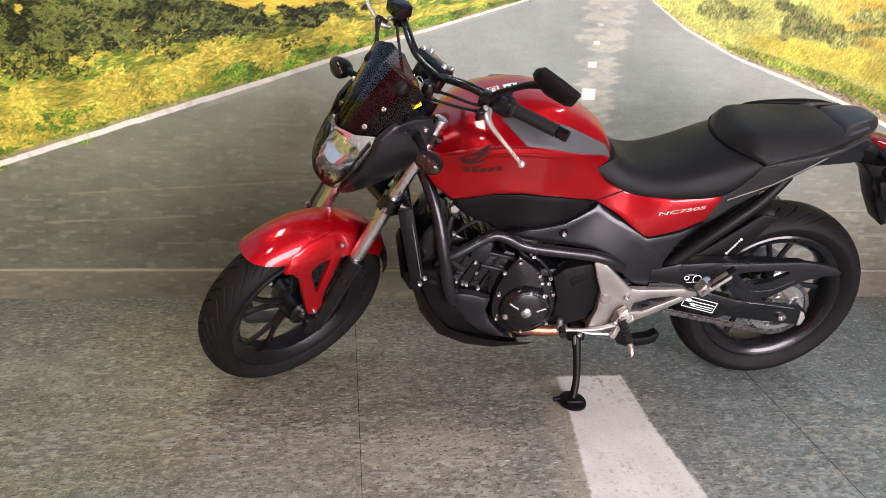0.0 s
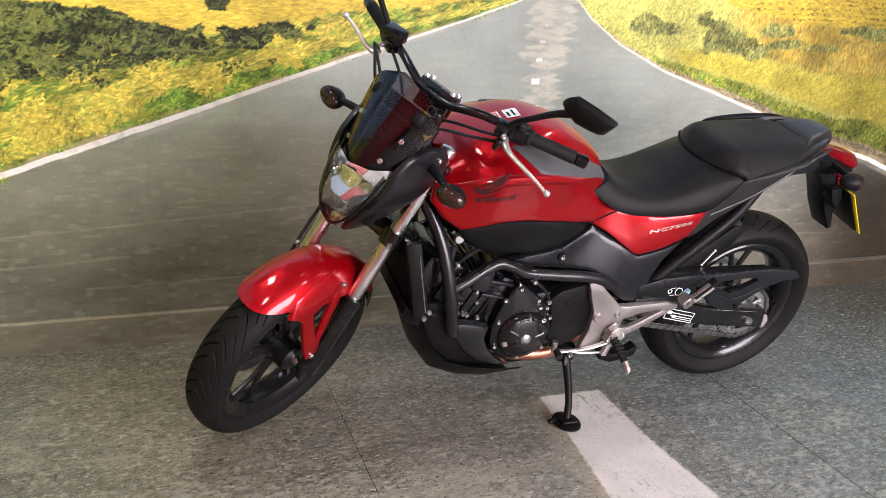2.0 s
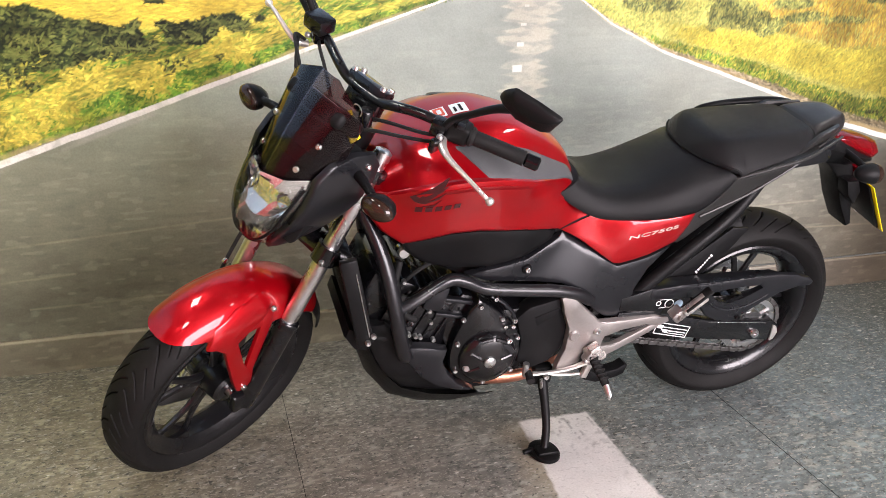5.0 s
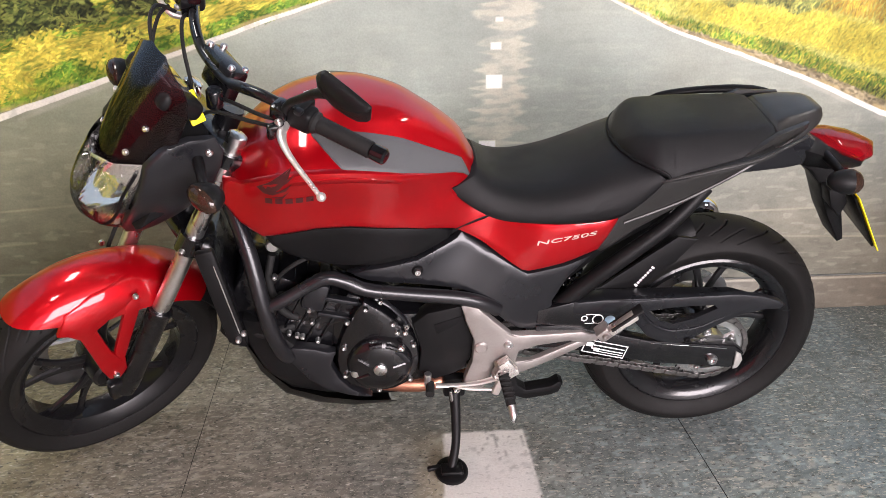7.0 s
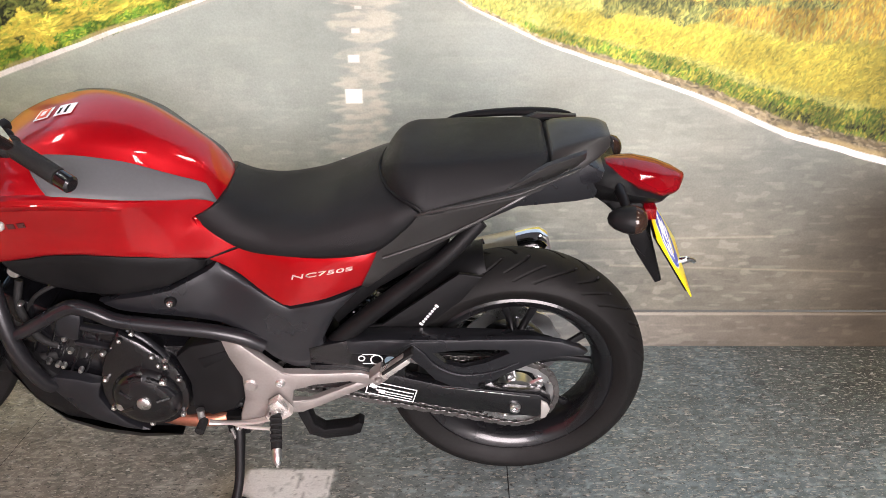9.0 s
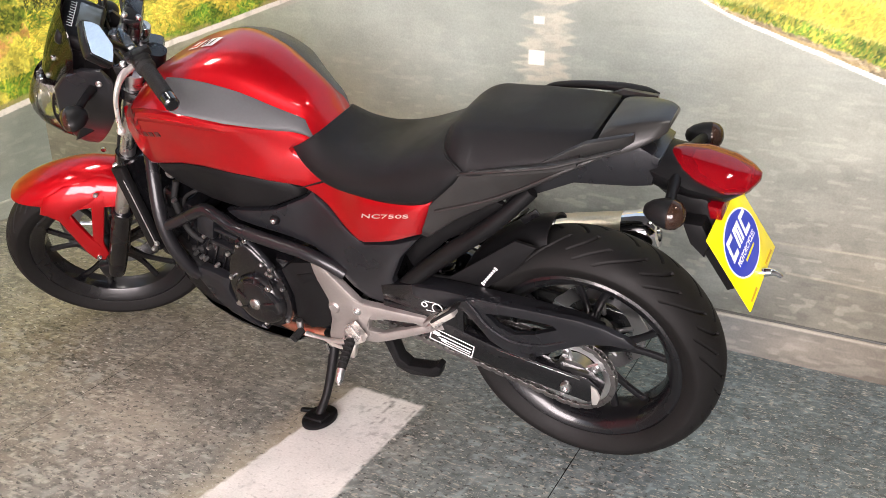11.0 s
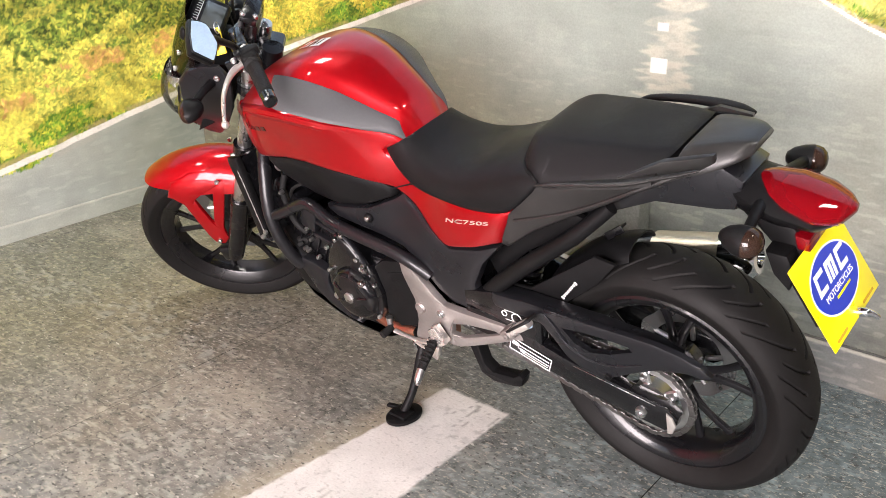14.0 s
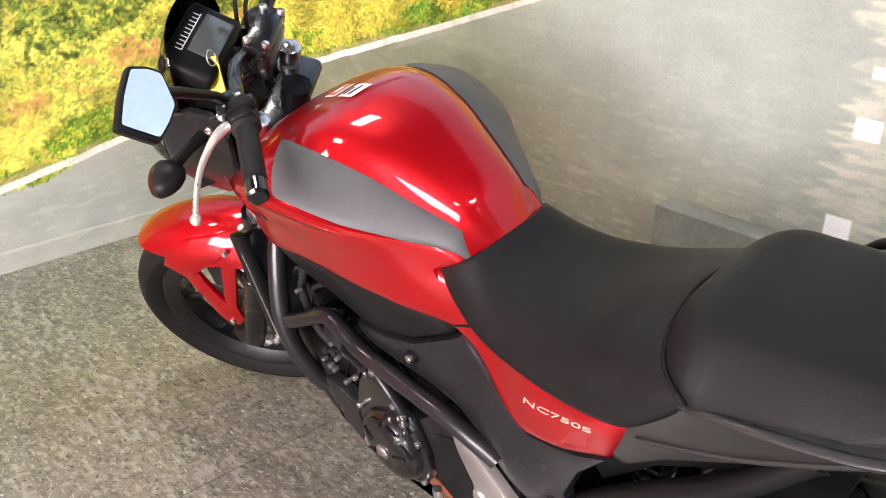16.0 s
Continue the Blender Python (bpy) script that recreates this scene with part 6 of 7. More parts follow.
tube(bm, [rm @ Vector((0.012, -0.170, 0.09)), rm @ Vector((0.012, -0.170, -0.10))], 0.0015, 6, 1)
part("radiator_clip", bm, STEEL, rad)
part("horn_guard", slab([(-1.19, 0.47), (-1.16, 0.455), (-1.13, 0.43), (-1.14, 0.39), (-1.175, 0.40), (-1.20, 0.44)], -0.13, 0.13, 0.012), BLACK_PLASTIC, bike)

# belly pan
BELLY = [(-1.150, 0.470), (-1.142, 0.405), (-1.106, 0.324), (-1.050, 0.258), (-0.968, 0.224), (-0.880, 0.207), (-0.775, 0.203), (-0.785, 0.212), (-0.820, 0.232), (-0.906, 0.254), (-0.95, 0.285), (-0.985, 0.330), (-1.010, 0.372), (-1.03, 0.41), (-1.06, 0.44), (-1.10, 0.475)]
both("belly_pan", lambda: panel(BELLY, lambda x, z: 0.105 + 0.042 * min(1, max(0, (z - 0.2) / 0.12)) - 0.02 * max(0, (-1.05 - x) / 0.1), 0.03, 0.012, 0.03), BLACK_PLASTIC, bike, "black belly pan half")
bm = bmesh.new()
prof = [(-1.150, 0.470), (-1.142, 0.405), (-1.106, 0.324), (-1.050, 0.258), (-0.968, 0.224), (-0.880, 0.207), (-0.785, 0.203)]
deep = (0.0, 0.030, 0.060, 0.075, 0.080, 0.078, 0.060)
loft(bm, [[(x - 0.025 * (1 - abs(y / 0.132) ** 3), y, z + 0.004 - dz * (1 - abs(y / 0.132) ** 3)) for (x, z), dz in zip(prof, deep)] for y in np.linspace(-0.132, 0.132, 13)], closed=False)
part("belly_floor", bm, BLACK_PLASTIC, bike)
GILL = [(-1.046, 0.366), (-1.048, 0.396), (-1.030, 0.405), (-0.985, 0.398), (-0.936, 0.382), (-0.946, 0.345), (-0.930, 0.305), (-0.900, 0.268), (-0.852, 0.236), (-0.905, 0.246), (-0.960, 0.268), (-1.005, 0.305)]
both("belly_gill", lambda: panel(GILL, lambda x, z: 0.154, 0.02, 0.008, 0.02), PANEL_GREY, bike, "dark grey belly pan insert")
bm = bmesh.new()
tube(bm, [(-0.93, -0.06, 0.245), (-0.82, -0.10, 0.238), (-0.70, -0.11, 0.240), (-0.58, -0.06, 0.25)], 0.020, 14)
part("exhaust_pipe", bm, COPPER, bike, "heat-browned exhaust pipe")

# footrest hanger and pegs
HANGER = [(-0.642, 0.512), (-0.622, 0.520), (-0.600, 0.505), (-0.520, 0.424), (-0.440, 0.420), (-0.349, 0.418), (-0.305, 0.402), (-0.300, 0.388), (-0.335, 0.380), (-0.375, 0.392), (-0.455, 0.386), (-0.500, 0.372), (-0.506, 0.340), (-0.492, 0.304), (-0.530, 0.306), (-0.552, 0.330), (-0.575, 0.275), (-0.592, 0.252), (-0.632, 0.258), (-0.628, 0.30), (-0.612, 0.350), (-0.610, 0.413), (-0.632, 0.470)]
LOWER_ARM = [(-0.520, 0.340), (-0.500, 0.342), (-0.470, 0.340), (-0.395, 0.372), (-0.350, 0.392), (-0.320, 0.394), (-0.335, 0.374), (-0.420, 0.334), (-0.485, 0.306), (-0.515, 0.308)]
hang_y = lambda x, z: 0.168 - 0.012 * max(0, (x + 0.5) / 0.2)  # noqa: E731


def hanger_mesh():
    b = panel(HANGER, hang_y, 0.014, 0.006, 0.03)
    c = panel(LOWER_ARM, lambda x, z: hang_y(x, z) - 0.0015, 0.011, 0.005, 0.03)
    me = bpy.data.meshes.new("tmp")
    c.to_mesh(me)
    c.free()
    b.from_mesh(me)
    bpy.data.meshes.remove(me)
    return b


lh = both("footrest_hanger", hanger_mesh, CAST, bike, "warm grey cast footrest hanger")[0]
bm = bmesh.new()
lathe(bm, [(0.0001, -0.174), (0.012, -0.174), (0.016, -0.170), (0.016, -0.155), (0.0001, -0.155)], 24, (-0.593, 0, 0.393))
part("pivot_cap", bm, CAST, lh)
bm = bmesh.new()
bolt(bm, (-0.527, -0.169, 0.398), 0.010, 0.006)
part_each("bolt", bm, STEEL, lh)


def peg(s):
    b = bmesh.new()
    block(b, (0.030, 0.030, 0.040), Matrix.Translation((-0.545, s * 0.185, 0.330)) @ Matrix.Rotation(0.5, 4, "Y"), 0.006)
    tube(b, [(-0.550, s * 0.165, 0.345), (-0.540, s * 0.200, 0.330)], 0.012, 10, 1)
    ob = part("footpeg", b, CAST, bike, "alloy rider footpeg")
    b = bmesh.new()
    block(b, (0.030, 0.026, 0.052), Matrix.Translation((-0.528, s * 0.188, 0.345)) @ Matrix.Rotation(radians(-35), 4, "Y"), 0.004)
    tube(b, [(-0.560, s * 0.192, 0.322), (-0.505, s * 0.192, 0.338)], 0.009, 10, 1)
    part("peg_bracket", b, LEVER, ob, "polished peg bracket")
    b = bmesh.new()
    tube(b, [(-0.540, s * 0.195, 0.330), (-0.530, s * 0.270, 0.296)], [0.013, 0.012], 12, 1, 0.7)
    part("peg_rubber", b, GRIP, ob, "black peg rubber")
    for k in range(6):
        b = bmesh.new()
        t = k / 6
        c = Vector((-0.540, s * 0.200, 0.328)).lerp(Vector((-0.530, s * 0.268, 0.297)), t)
        block(b, (0.026, 0.004, 0.008), Matrix.Translation(c + Vector((0, 0, 0.008))), 0.001, 1)
        part("peg_rib", b, GRIP, ob)
    b = bmesh.new()
    tube(b, [(-0.530, s * 0.268, 0.296), (-0.527, s * 0.288, 0.280), (-0.526, s * 0.292, 0.268)], [0.011, 0.010, 0.006], 10, 3)
    part("peg_feeler", b, STEEL, ob)
    # folded pillion peg
    b = bmesh.new()
    block(b, (0.075, 0.026, 0.020), Matrix.Translation((-0.268, s * 0.200, 0.474)) @ Matrix.Rotation(radians(-40), 4, "Y"), 0.005)
    ob = part("pillion_peg", b, LEVER, bike, "folded alloy pillion peg")
    b = bmesh.new()
    block(b, (0.088, 0.030, 0.006), Matrix.Translation((-0.262, s * 0.200, 0.488)) @ Matrix.Rotation(radians(-40), 4, "Y"), 0.002)
    part("peg_rubber", b, GRIP, ob)
    b = bmesh.new()
    block(b, (0.036, 0.036, 0.030), Matrix.Translation((-0.305, s * 0.184, 0.437)) @ Matrix.Rotation(radians(-40), 4, "Y"), 0.005)
    bolt(b, (-0.305, s * 0.203, 0.437), 0.008, 0.006, (0, s, 0))
    part("peg_joint", b, CAST, ob)


peg(-1)
peg(1)
bm = bmesh.new()
tube(bm, [(-0.550, -0.186, 0.312), (-0.600, -0.180, 0.292), (-0.665, -0.172, 0.282), (-0.700, -0.172, 0.284)], [0.009, 0.007, 0.006, 0.008], 10, 5, 0.7)
tube(bm, [(-0.560, -0.178, 0.268), (-0.620, -0.172, 0.268), (-0.660, -0.160, 0.272)], 0.004, 8, 4)
block(bm, (0.018, 0.018, 0.050), Matrix.Translation((-0.548, -0.184, 0.285)) @ Matrix.Rotation(0.3, 4, "Y"), 0.004)
shift = part("gear_lever", bm, LEVER, bike, "polished gear lever and linkage")
bm = bmesh.new()
tube(bm, [(-0.712, -0.170, 0.290), (-0.716, -0.205, 0.286)], [0.010, 0.011], 12, 1)
part("toe_rubber", bm, GRIP, shift)
bm = bmesh.new()
tube(bm, [(-0.718, -0.166, 0.318), (-0.718, -0.168, 0.278)], [0.009, 0.008], 12, 1)
part("toe_bracket", bm, STEEL, shift)

# side stand, resting on the floor
INV = BIKE.inverted()
FOOT = Vector((-0.500, -0.052, 0.0))
bm = bmesh.new()
piv = Vector((-0.648, -0.135, 0.225))
ft = INV @ (FOOT + Vector((0.0, 0.0, 0.018)))
tube(bm, [piv, piv.lerp(ft, 0.35) + Vector((0.006, 0, 0)), piv.lerp(ft, 0.7) + Vector((0.008, 0, 0)), ft], [0.015, 0.012, 0.011, 0.012], 14)
block(bm, (0.055, 0.030, 0.060), Matrix.Translation(piv + Vector((0.0, 0.012, 0.015))), 0.008)
stand = part("side_stand", bm, BLACK_PLASTIC, bike, "black side stand with a wide foot")
bm = bmesh.new()
lathe(bm, [(0.0001, 0.0), (0.050, 0.0), (0.057, 0.004), (0.057, 0.011), (0.052, 0.015), (0.030, 0.017), (0.0001, 0.019)], 28, FOOT, "z")
block(bm, (0.045, 0.014, 0.010), Matrix.Translation(FOOT + Vector((-0.062, 0.006, 0.014))) @ Matrix.Rotation(0.2, 4, "Z"), 0.003)
block(bm, (0.075, 0.045, 0.010), Matrix.Translation(FOOT + Vector((0.0, -0.010, 0.019))), 0.004)
bm.transform(Matrix.Translation(FOOT) @ Matrix.Diagonal((0.72, 1, 1, 1)) @ Matrix.Translation(-FOOT))
part("stand_foot", bm, BLACK_PLASTIC, stand, "black oval stand foot", m=INV)
bm = bmesh.new()
bolt(bm, piv + Vector((0.004, -0.012, 0.02)), 0.009, 0.006)
bolt(bm, piv + Vector((0.008, -0.012, -0.015)), 0.005, 0.005)
tube(bm, [piv + Vector((-0.012, -0.016, 0.02)), piv + Vector((0.0, -0.02, -0.06)), piv.lerp(ft, 0.4)], 0.005, 8)
part("stand_spring", bm, STEEL, stand)
part("centre_stand", slab([(-0.525, 0.262), (-0.492, 0.262), (-0.478, 0.200), (-0.456, 0.182), (-0.392, 0.192), (-0.372, 0.206), (-0.360, 0.198), (-0.368, 0.170), (-0.390, 0.160), (-0.455, 0.150), (-0.495, 0.166)], -0.096, -0.058, 0.007), BLACK_PLASTIC, bike, "black folded stand arm under the gearbox")

# swing arm, chain, sprocket, guard
SWING = [(-0.46, 0.435), (-0.38, 0.432), (-0.172, 0.372), (0.050, 0.342), (0.078, 0.318), (0.072, 0.290), (0.048, 0.272), (-0.159, 0.302), (-0.382, 0.360), (-0.47, 0.372)]
for y0, y1 in ((-0.150, -0.118), (0.095, 0.127)):
    arm = part("swing_arm", slab(SWING, y0, y1, 0.006), ENGINE, bike, "black box-section swing arm")
    if y0 < 0:
        left_arm = arm
part("swing_pivot", slab([(-0.48, 0.44), (-0.38, 0.43), (-0.36, 0.36), (-0.47, 0.35)], -0.12, 0.10, 0.01), ENGINE, bike)
bm = bmesh.new()
block(bm, (0.20, 0.0012, 0.002), Matrix.Translation((-0.07, -0.1508, 0.352)) @ Matrix.Rotation(radians(8.5), 4, "Y"), 0.0003, 1)
part("arm_edge_line", bm, STEEL, left_arm)
# warning label: frame and bars
bm = bmesh.new()
lm = Matrix.Translation((-0.284, -0.1512, 0.356)) @ Matrix.Rotation(radians(16), 4, "Y")
for dx, dz, w, h in ((0, 0.018, 0.112, 0.0025), (0, -0.018, 0.112, 0.0025), (-0.055, 0, 0.0025, 0.038), (0.055, 0, 0.0025, 0.038), (0.008, 0.006, 0.085, 0.003), (0.008, -0.004, 0.085, 0.003), (-0.042, 0.006, 0.018, 0.012), (-0.020, -0.006, 0.014, 0.010), (0.015, -0.011, 0.07, 0.002)):
    block(bm, (w, 0.0008, h), lm @ Matrix.Translation((dx, 0, dz)), 0.0002, 1)
part("warning_label", bm, WHITE, left_arm, "white-framed warning label")
GUARD = [(-0.375, 0.500), (-0.30, 0.504), (-0.232, 0.498), (-0.10, 0.503), (0.03, 0.504), (0.085, 0.496), (0.132, 0.480), (0.150, 0.464), (0.138, 0.454), (0.100, 0.455), (0.041, 0.440), (-0.015, 0.410), (-0.072, 0.372), (-0.094, 0.358), (-0.150, 0.370), (-0.184, 0.388), (-0.214, 0.426), (-0.245, 0.458), (-0.375, 0.465)]
SLOT = [(-0.190, 0.467), (-0.145, 0.474), (-0.084, 0.477), (-0.030, 0.476), (-0.020, 0.466), (-0.074, 0.438), (-0.123, 0.425), (-0.160, 0.437)]
guard = part("chain_guard", panel(GUARD, lambda x, z: 0.152, 0.010, 0.005, 0.015, holes=(SLOT,)), PANEL_GREY, bike, "dark grey chain guard with a slot")
bm = bmesh.new()
tube(bm, [(-0.234, -0.1515, 0.492), (-0.212, -0.1525, 0.470), (-0.190, -0.1525, 0.440), (-0.160, -0.1525, 0.418), (-0.120, -0.1525, 0.405), (-0.06, -0.1525, 0.412), (0.0, -0.1525, 0.440)], [0.002, 0.004, 0.005, 0.005, 0.004, 0.003, 0.002], 8)
part("guard_rib", bm, PANEL_GREY, guard)
bm = bmesh.new()
bolt(bm, (-0.080, -0.153, 0.374), 0.008, 0.005)
part("guard_bolt", bm, DEEP, guard)
part("guard_top", slab([(-0.375, 0.498), (-0.30, 0.504), (-0.10, 0.501), (0.021, 0.494), (0.075, 0.476), (0.07, 0.470), (0.02, 0.488), (-0.30, 0.497)], -0.150, -0.105, 0.002), PANEL_GREY, guard)
part("front_chain_case", slab([(-0.46, 0.48), (-0.375, 0.500), (-0.245, 0.468), (-0.25, 0.39), (-0.36, 0.42), (-0.46, 0.44)], -0.149, -0.118, 0.006), ENGINE, bike, "black chain case with pictograms")
bm = bmesh.new()
for cx, cz, r in ((-0.345, 0.452, 0.008), (-0.312, 0.448, 0.014)):
    ring_lathe(bm, [(r, -0.1505), (r, -0.1495), (r - 0.0025, -0.1495), (r - 0.0025, -0.1505)], 24, (cx, 0, cz))
block(bm, (0.030, 0.0008, 0.002), Matrix.Translation((-0.328, -0.1503, 0.463)), 0.0002, 1)
block(bm, (0.030, 0.0008, 0.002), Matrix.Translation((-0.328, -0.1503, 0.437)), 0.0002, 1)
part("chain_pictogram", bm, WHITE, left_arm, "small white pictogram")
bm = bmesh.new()
lathe(bm, [(0.0001, -0.1506), (0.013, -0.1506), (0.013, -0.1492), (0.0001, -0.1492)], 24, (-0.282, 0, 0.444))
part("round_sticker", bm, BLUE_INK, left_arm, "small round pale sticker")
SPY = -0.108
bm = bmesh.new()
teeth, R1 = 43, 0.094
outer = []
for k in range(teeth * 4):
    a = 2 * math.pi * k / (teeth * 4)
    outer.append((R1 + (0.004 if k % 4 in (1, 2) else -0.004), a))
rings = [[(r * math.cos(a), y, 0.312 + r * math.sin(a)) for r, a in rr] for rr, y in (([(0.070, a) for _, a in outer], SPY - 0.003), (outer, SPY - 0.003), (outer, SPY + 0.003), ([(0.070, a) for _, a in outer], SPY + 0.003))]
loft(bm, rings + [rings[0]], closed=True, cap=False)
for k in range(5):
    a = 2 * math.pi * (k + 0.45) / 5
    tube(bm, [(0.03 * math.cos(a), SPY - 0.002, 0.312 + 0.03 * math.sin(a)), (0.074 * math.cos(a), SPY - 0.002, 0.312 + 0.074 * math.sin(a))], 0.012, 8, 1, 0.5, (0, 1, 0))
    bolt(bm, (0.062 * math.cos(a), SPY - 0.008, 0.312 + 0.062 * math.sin(a)), 0.008, 0.007)
ring_lathe(bm, [(0.045, SPY - 0.01), (0.045, SPY + 0.02), (0.018, SPY + 0.02), (0.018, SPY - 0.01)], 32, (0, 0, 0.312))
part("sprocket", bm, STEEL, bike, "bright steel rear sprocket")
bm = bmesh.new()
bolt(bm, (-0.004, -0.150, 0.306), 0.014, 0.010)
part("axle_nut", bm, STEEL, left_arm, "steel axle nut")
part("chain_adjuster", slab([(0.054, 0.328), (0.068, 0.320), (0.076, 0.300), (0.068, 0.276), (0.056, 0.272)], -0.154, -0.148, 0.002), LEVER, left_arm)
# chain: link plates round the loop
c1, r1, c2, r2 = Vector((0, 0, 0.312)), 0.094, Vector((-0.50, 0, 0.378)), 0.044
d = (c2 - c1).length
base_a = math.atan2(c2.z - c1.z, c2.x - c1.x)
off = math.acos((r1 - r2) / d)
path = []
for a in np.linspace(base_a + off - 2 * math.pi, base_a - off, 40):
    path.append(c1 + r1 * Vector((math.cos(a), 0, math.sin(a))))
for a in np.linspace(base_a - off, base_a + off, 14):
    path.append(c2 + r2 * Vector((math.cos(a), 0, math.sin(a))))
path.append(path[0])
cum = np.r_[0, np.cumsum([(q - p).length for p, q in zip(path, path[1:])])]
links = 2 * int(cum[-1] / 0.01588 / 2)
at = lambda s: Vector([float(np.interp(s % cum[-1], cum, [p[k] for p in path])) for k in range(3)])  # noqa: E731
bm = bmesh.new()
for k in range(links):
    p, q = at(cum[-1] * k / links), at(cum[-1] * (k + 1) / links)
    dirx = (q - p).normalized()
    mm = Matrix((dirx, Vector((0, 1, 0)), dirx.cross(Vector((0, 1, 0))))).transposed().to_4x4()
    mm.translation = (p + q) / 2 + Vector((0, SPY, 0))
    for s in (-1, 1):
        block(bm, (0.022, 0.002, 0.013), mm @ Matrix.Translation((0, s * (0.0078 if k % 2 else 0.0052), 0)), 0.0009, 1)
    tube(bm, [p + Vector((0, SPY - 0.0095, 0)), p + Vector((0, SPY + 0.0095, 0))], 0.0045, 6, 1)
part("chain", bm, CHAIN, bike, "dark oiled drive chain")

# rear hugger
def arc_shell(c, radius, a0, a1, widths, drop, material, name, parent, label="", n=24, thick=0.004, m=None, tip=0):
    """A mudguard round a wheel: a0 to a1 degrees (0 to the rear, 90 up), crown radius, half widths along it and how far its sides drop."""
    b = bmesh.new()
    rows = []
    prof = np.linspace(-1, 1, 17)
    for lay in (0, 1):
        grid = []
        for k in range(n + 1):
            f = k / n
            a = radians(a0 + (a1 - a0) * f)
            w = float(np.interp(f, np.linspace(0, 1, len(widths)), widths))
            dr = float(np.interp(f, np.linspace(0, 1, len(drop)), drop))
            row = []
            for s in prof:
                a = radians(a0 + (a1 - a0) * f - tip * abs(s) ** 2.5 * max(0, (f - 0.55) / 0.45) ** 2)
                r = radius - dr * abs(s) ** 2.2 - lay * thick
                y = (w - lay * thick * 0.8) * math.sin(s * 1.25) / math.sin(1.25)
                row.append((c[0] + r * math.cos(a), c[1] + y, c[2] + r * math.sin(a)))
            grid.append(row)
        rows.append(grid)
    rings = [rows[0][k] + rows[1][k][::-1] for k in range(n + 1)]
    loft(b, rings, closed=True, cap=True)
    return part(name, b, material, parent, label, m=m)


hug = arc_shell((0, 0, 0.312), 0.345, 103, 168, (0.060, 0.085, 0.09, 0.09), (0.03, 0.05, 0.08, 0.08), BLACK_PLASTIC, "rear_hugger", bike, "gloss black rear hugger")
part("hugger_side", slab([(-0.130, 0.640), (-0.080, 0.632), (-0.125, 0.570), (-0.225, 0.480), (-0.36, 0.44), (-0.36, 0.50), (-0.30, 0.505)], -0.100, -0.090, 0.003), BLACK_PLASTIC, hug)
bm = bmesh.new()
for k in range(8):
    x, z = -0.214 + 0.0050 * k, 0.508 + 0.0070 * k
    h = 0.006 + 0.003 * (k in (0, 7))
    block(bm, (0.0052, 0.0008, h), Matrix.Translation((x, -0.1008, z)) @ Matrix.Rotation(radians(-50), 4, "Y"), 0.0002, 1)
part("maker_mark", bm, WHITE, hug, "small white mark in bars")

# shock absorber seen behind the seat rail
bm = bmesh.new()
S0, S1 = Vector((-0.375, -0.01, 0.440)), Vector((-0.330, -0.01, 0.630))
tube(bm, [S0, S1], 0.017, 14, 1)
shock = part("shock_absorber", bm, ENGINE, bike, "black rear shock absorber")
bm = bmesh.new()
sd = (S1 - S0).normalized()
su = sd.cross(Vector((0, 1, 0))).normalized()
tube(bm, [S0.lerp(S1, 0.06 + 0.88 * k / 84) + 0.031 * (math.cos(k * 0.5236) * su + math.sin(k * 0.5236) * Vector((0, 1, 0))) for k in range(85)], 0.0055, 8, 1)
part("spring", bm, ENGINE, shock, "black coil spring")
for q in (0.03, 0.97):
    bm = bmesh.new()
    c = S0.lerp(S1, q)
    tube(bm, [c - sd * 0.006, c + sd * 0.006], 0.037, 20, 1)
    part("spring_seat", bm, DEEP, shock)

# exhaust can on the far side
bm = bmesh.new()
tube(bm, [(-0.50, 0.12, 0.30), (-0.42, 0.17, 0.34), (-0.32, 0.19, 0.415), (-0.24, 0.198, 0.445), (-0.13, 0.206, 0.465)], [0.022, 0.024, 0.03, 0.046, 0.051], 18)
part("exhaust_pipe", bm, ENGINE, bike, "black exhaust pipe and shield")
bm = bmesh.new()
tube(bm, [(-0.14, 0.2053, 0.4633), (0.05, 0.218, 0.500)], 0.052, 28, 1)
can = part("exhaust_can", bm, MUFFLER, bike, "brushed exhaust can")
bm = bmesh.new()
ax = Vector((0.30, 0.020, 0.058)).normalized()
q = ax.to_track_quat("Y", "Z").to_matrix().to_4x4()
lathe(bm, [(0.0505, -0.03), (0.052, 0.0), (0.050, 0.03), (0.036, 0.048), (0.024, 0.050), (0.022, 0.03), (0.0001, 0.03)], 32)
part("can_end", bm, CHROME, can, "chromed exhaust tip", m=Matrix.Translation((0.05, 0.218, 0.500)) @ q @ Matrix.Diagonal((1.06, 1, 1.06, 1)))
bm = bmesh.new()
block(bm, (0.05, 0.004, 0.018), Matrix.Translation((-0.125, -0.02, 0.655)) @ Matrix.Rotation(radians(-38), 4, "Y"), 0.002)
part("hugger_bracket", bm, ENGINE, bike)

# ---- front end: turned with the steering ----
FD = Vector((math.sin(RAKE), 0, math.cos(RAKE)))
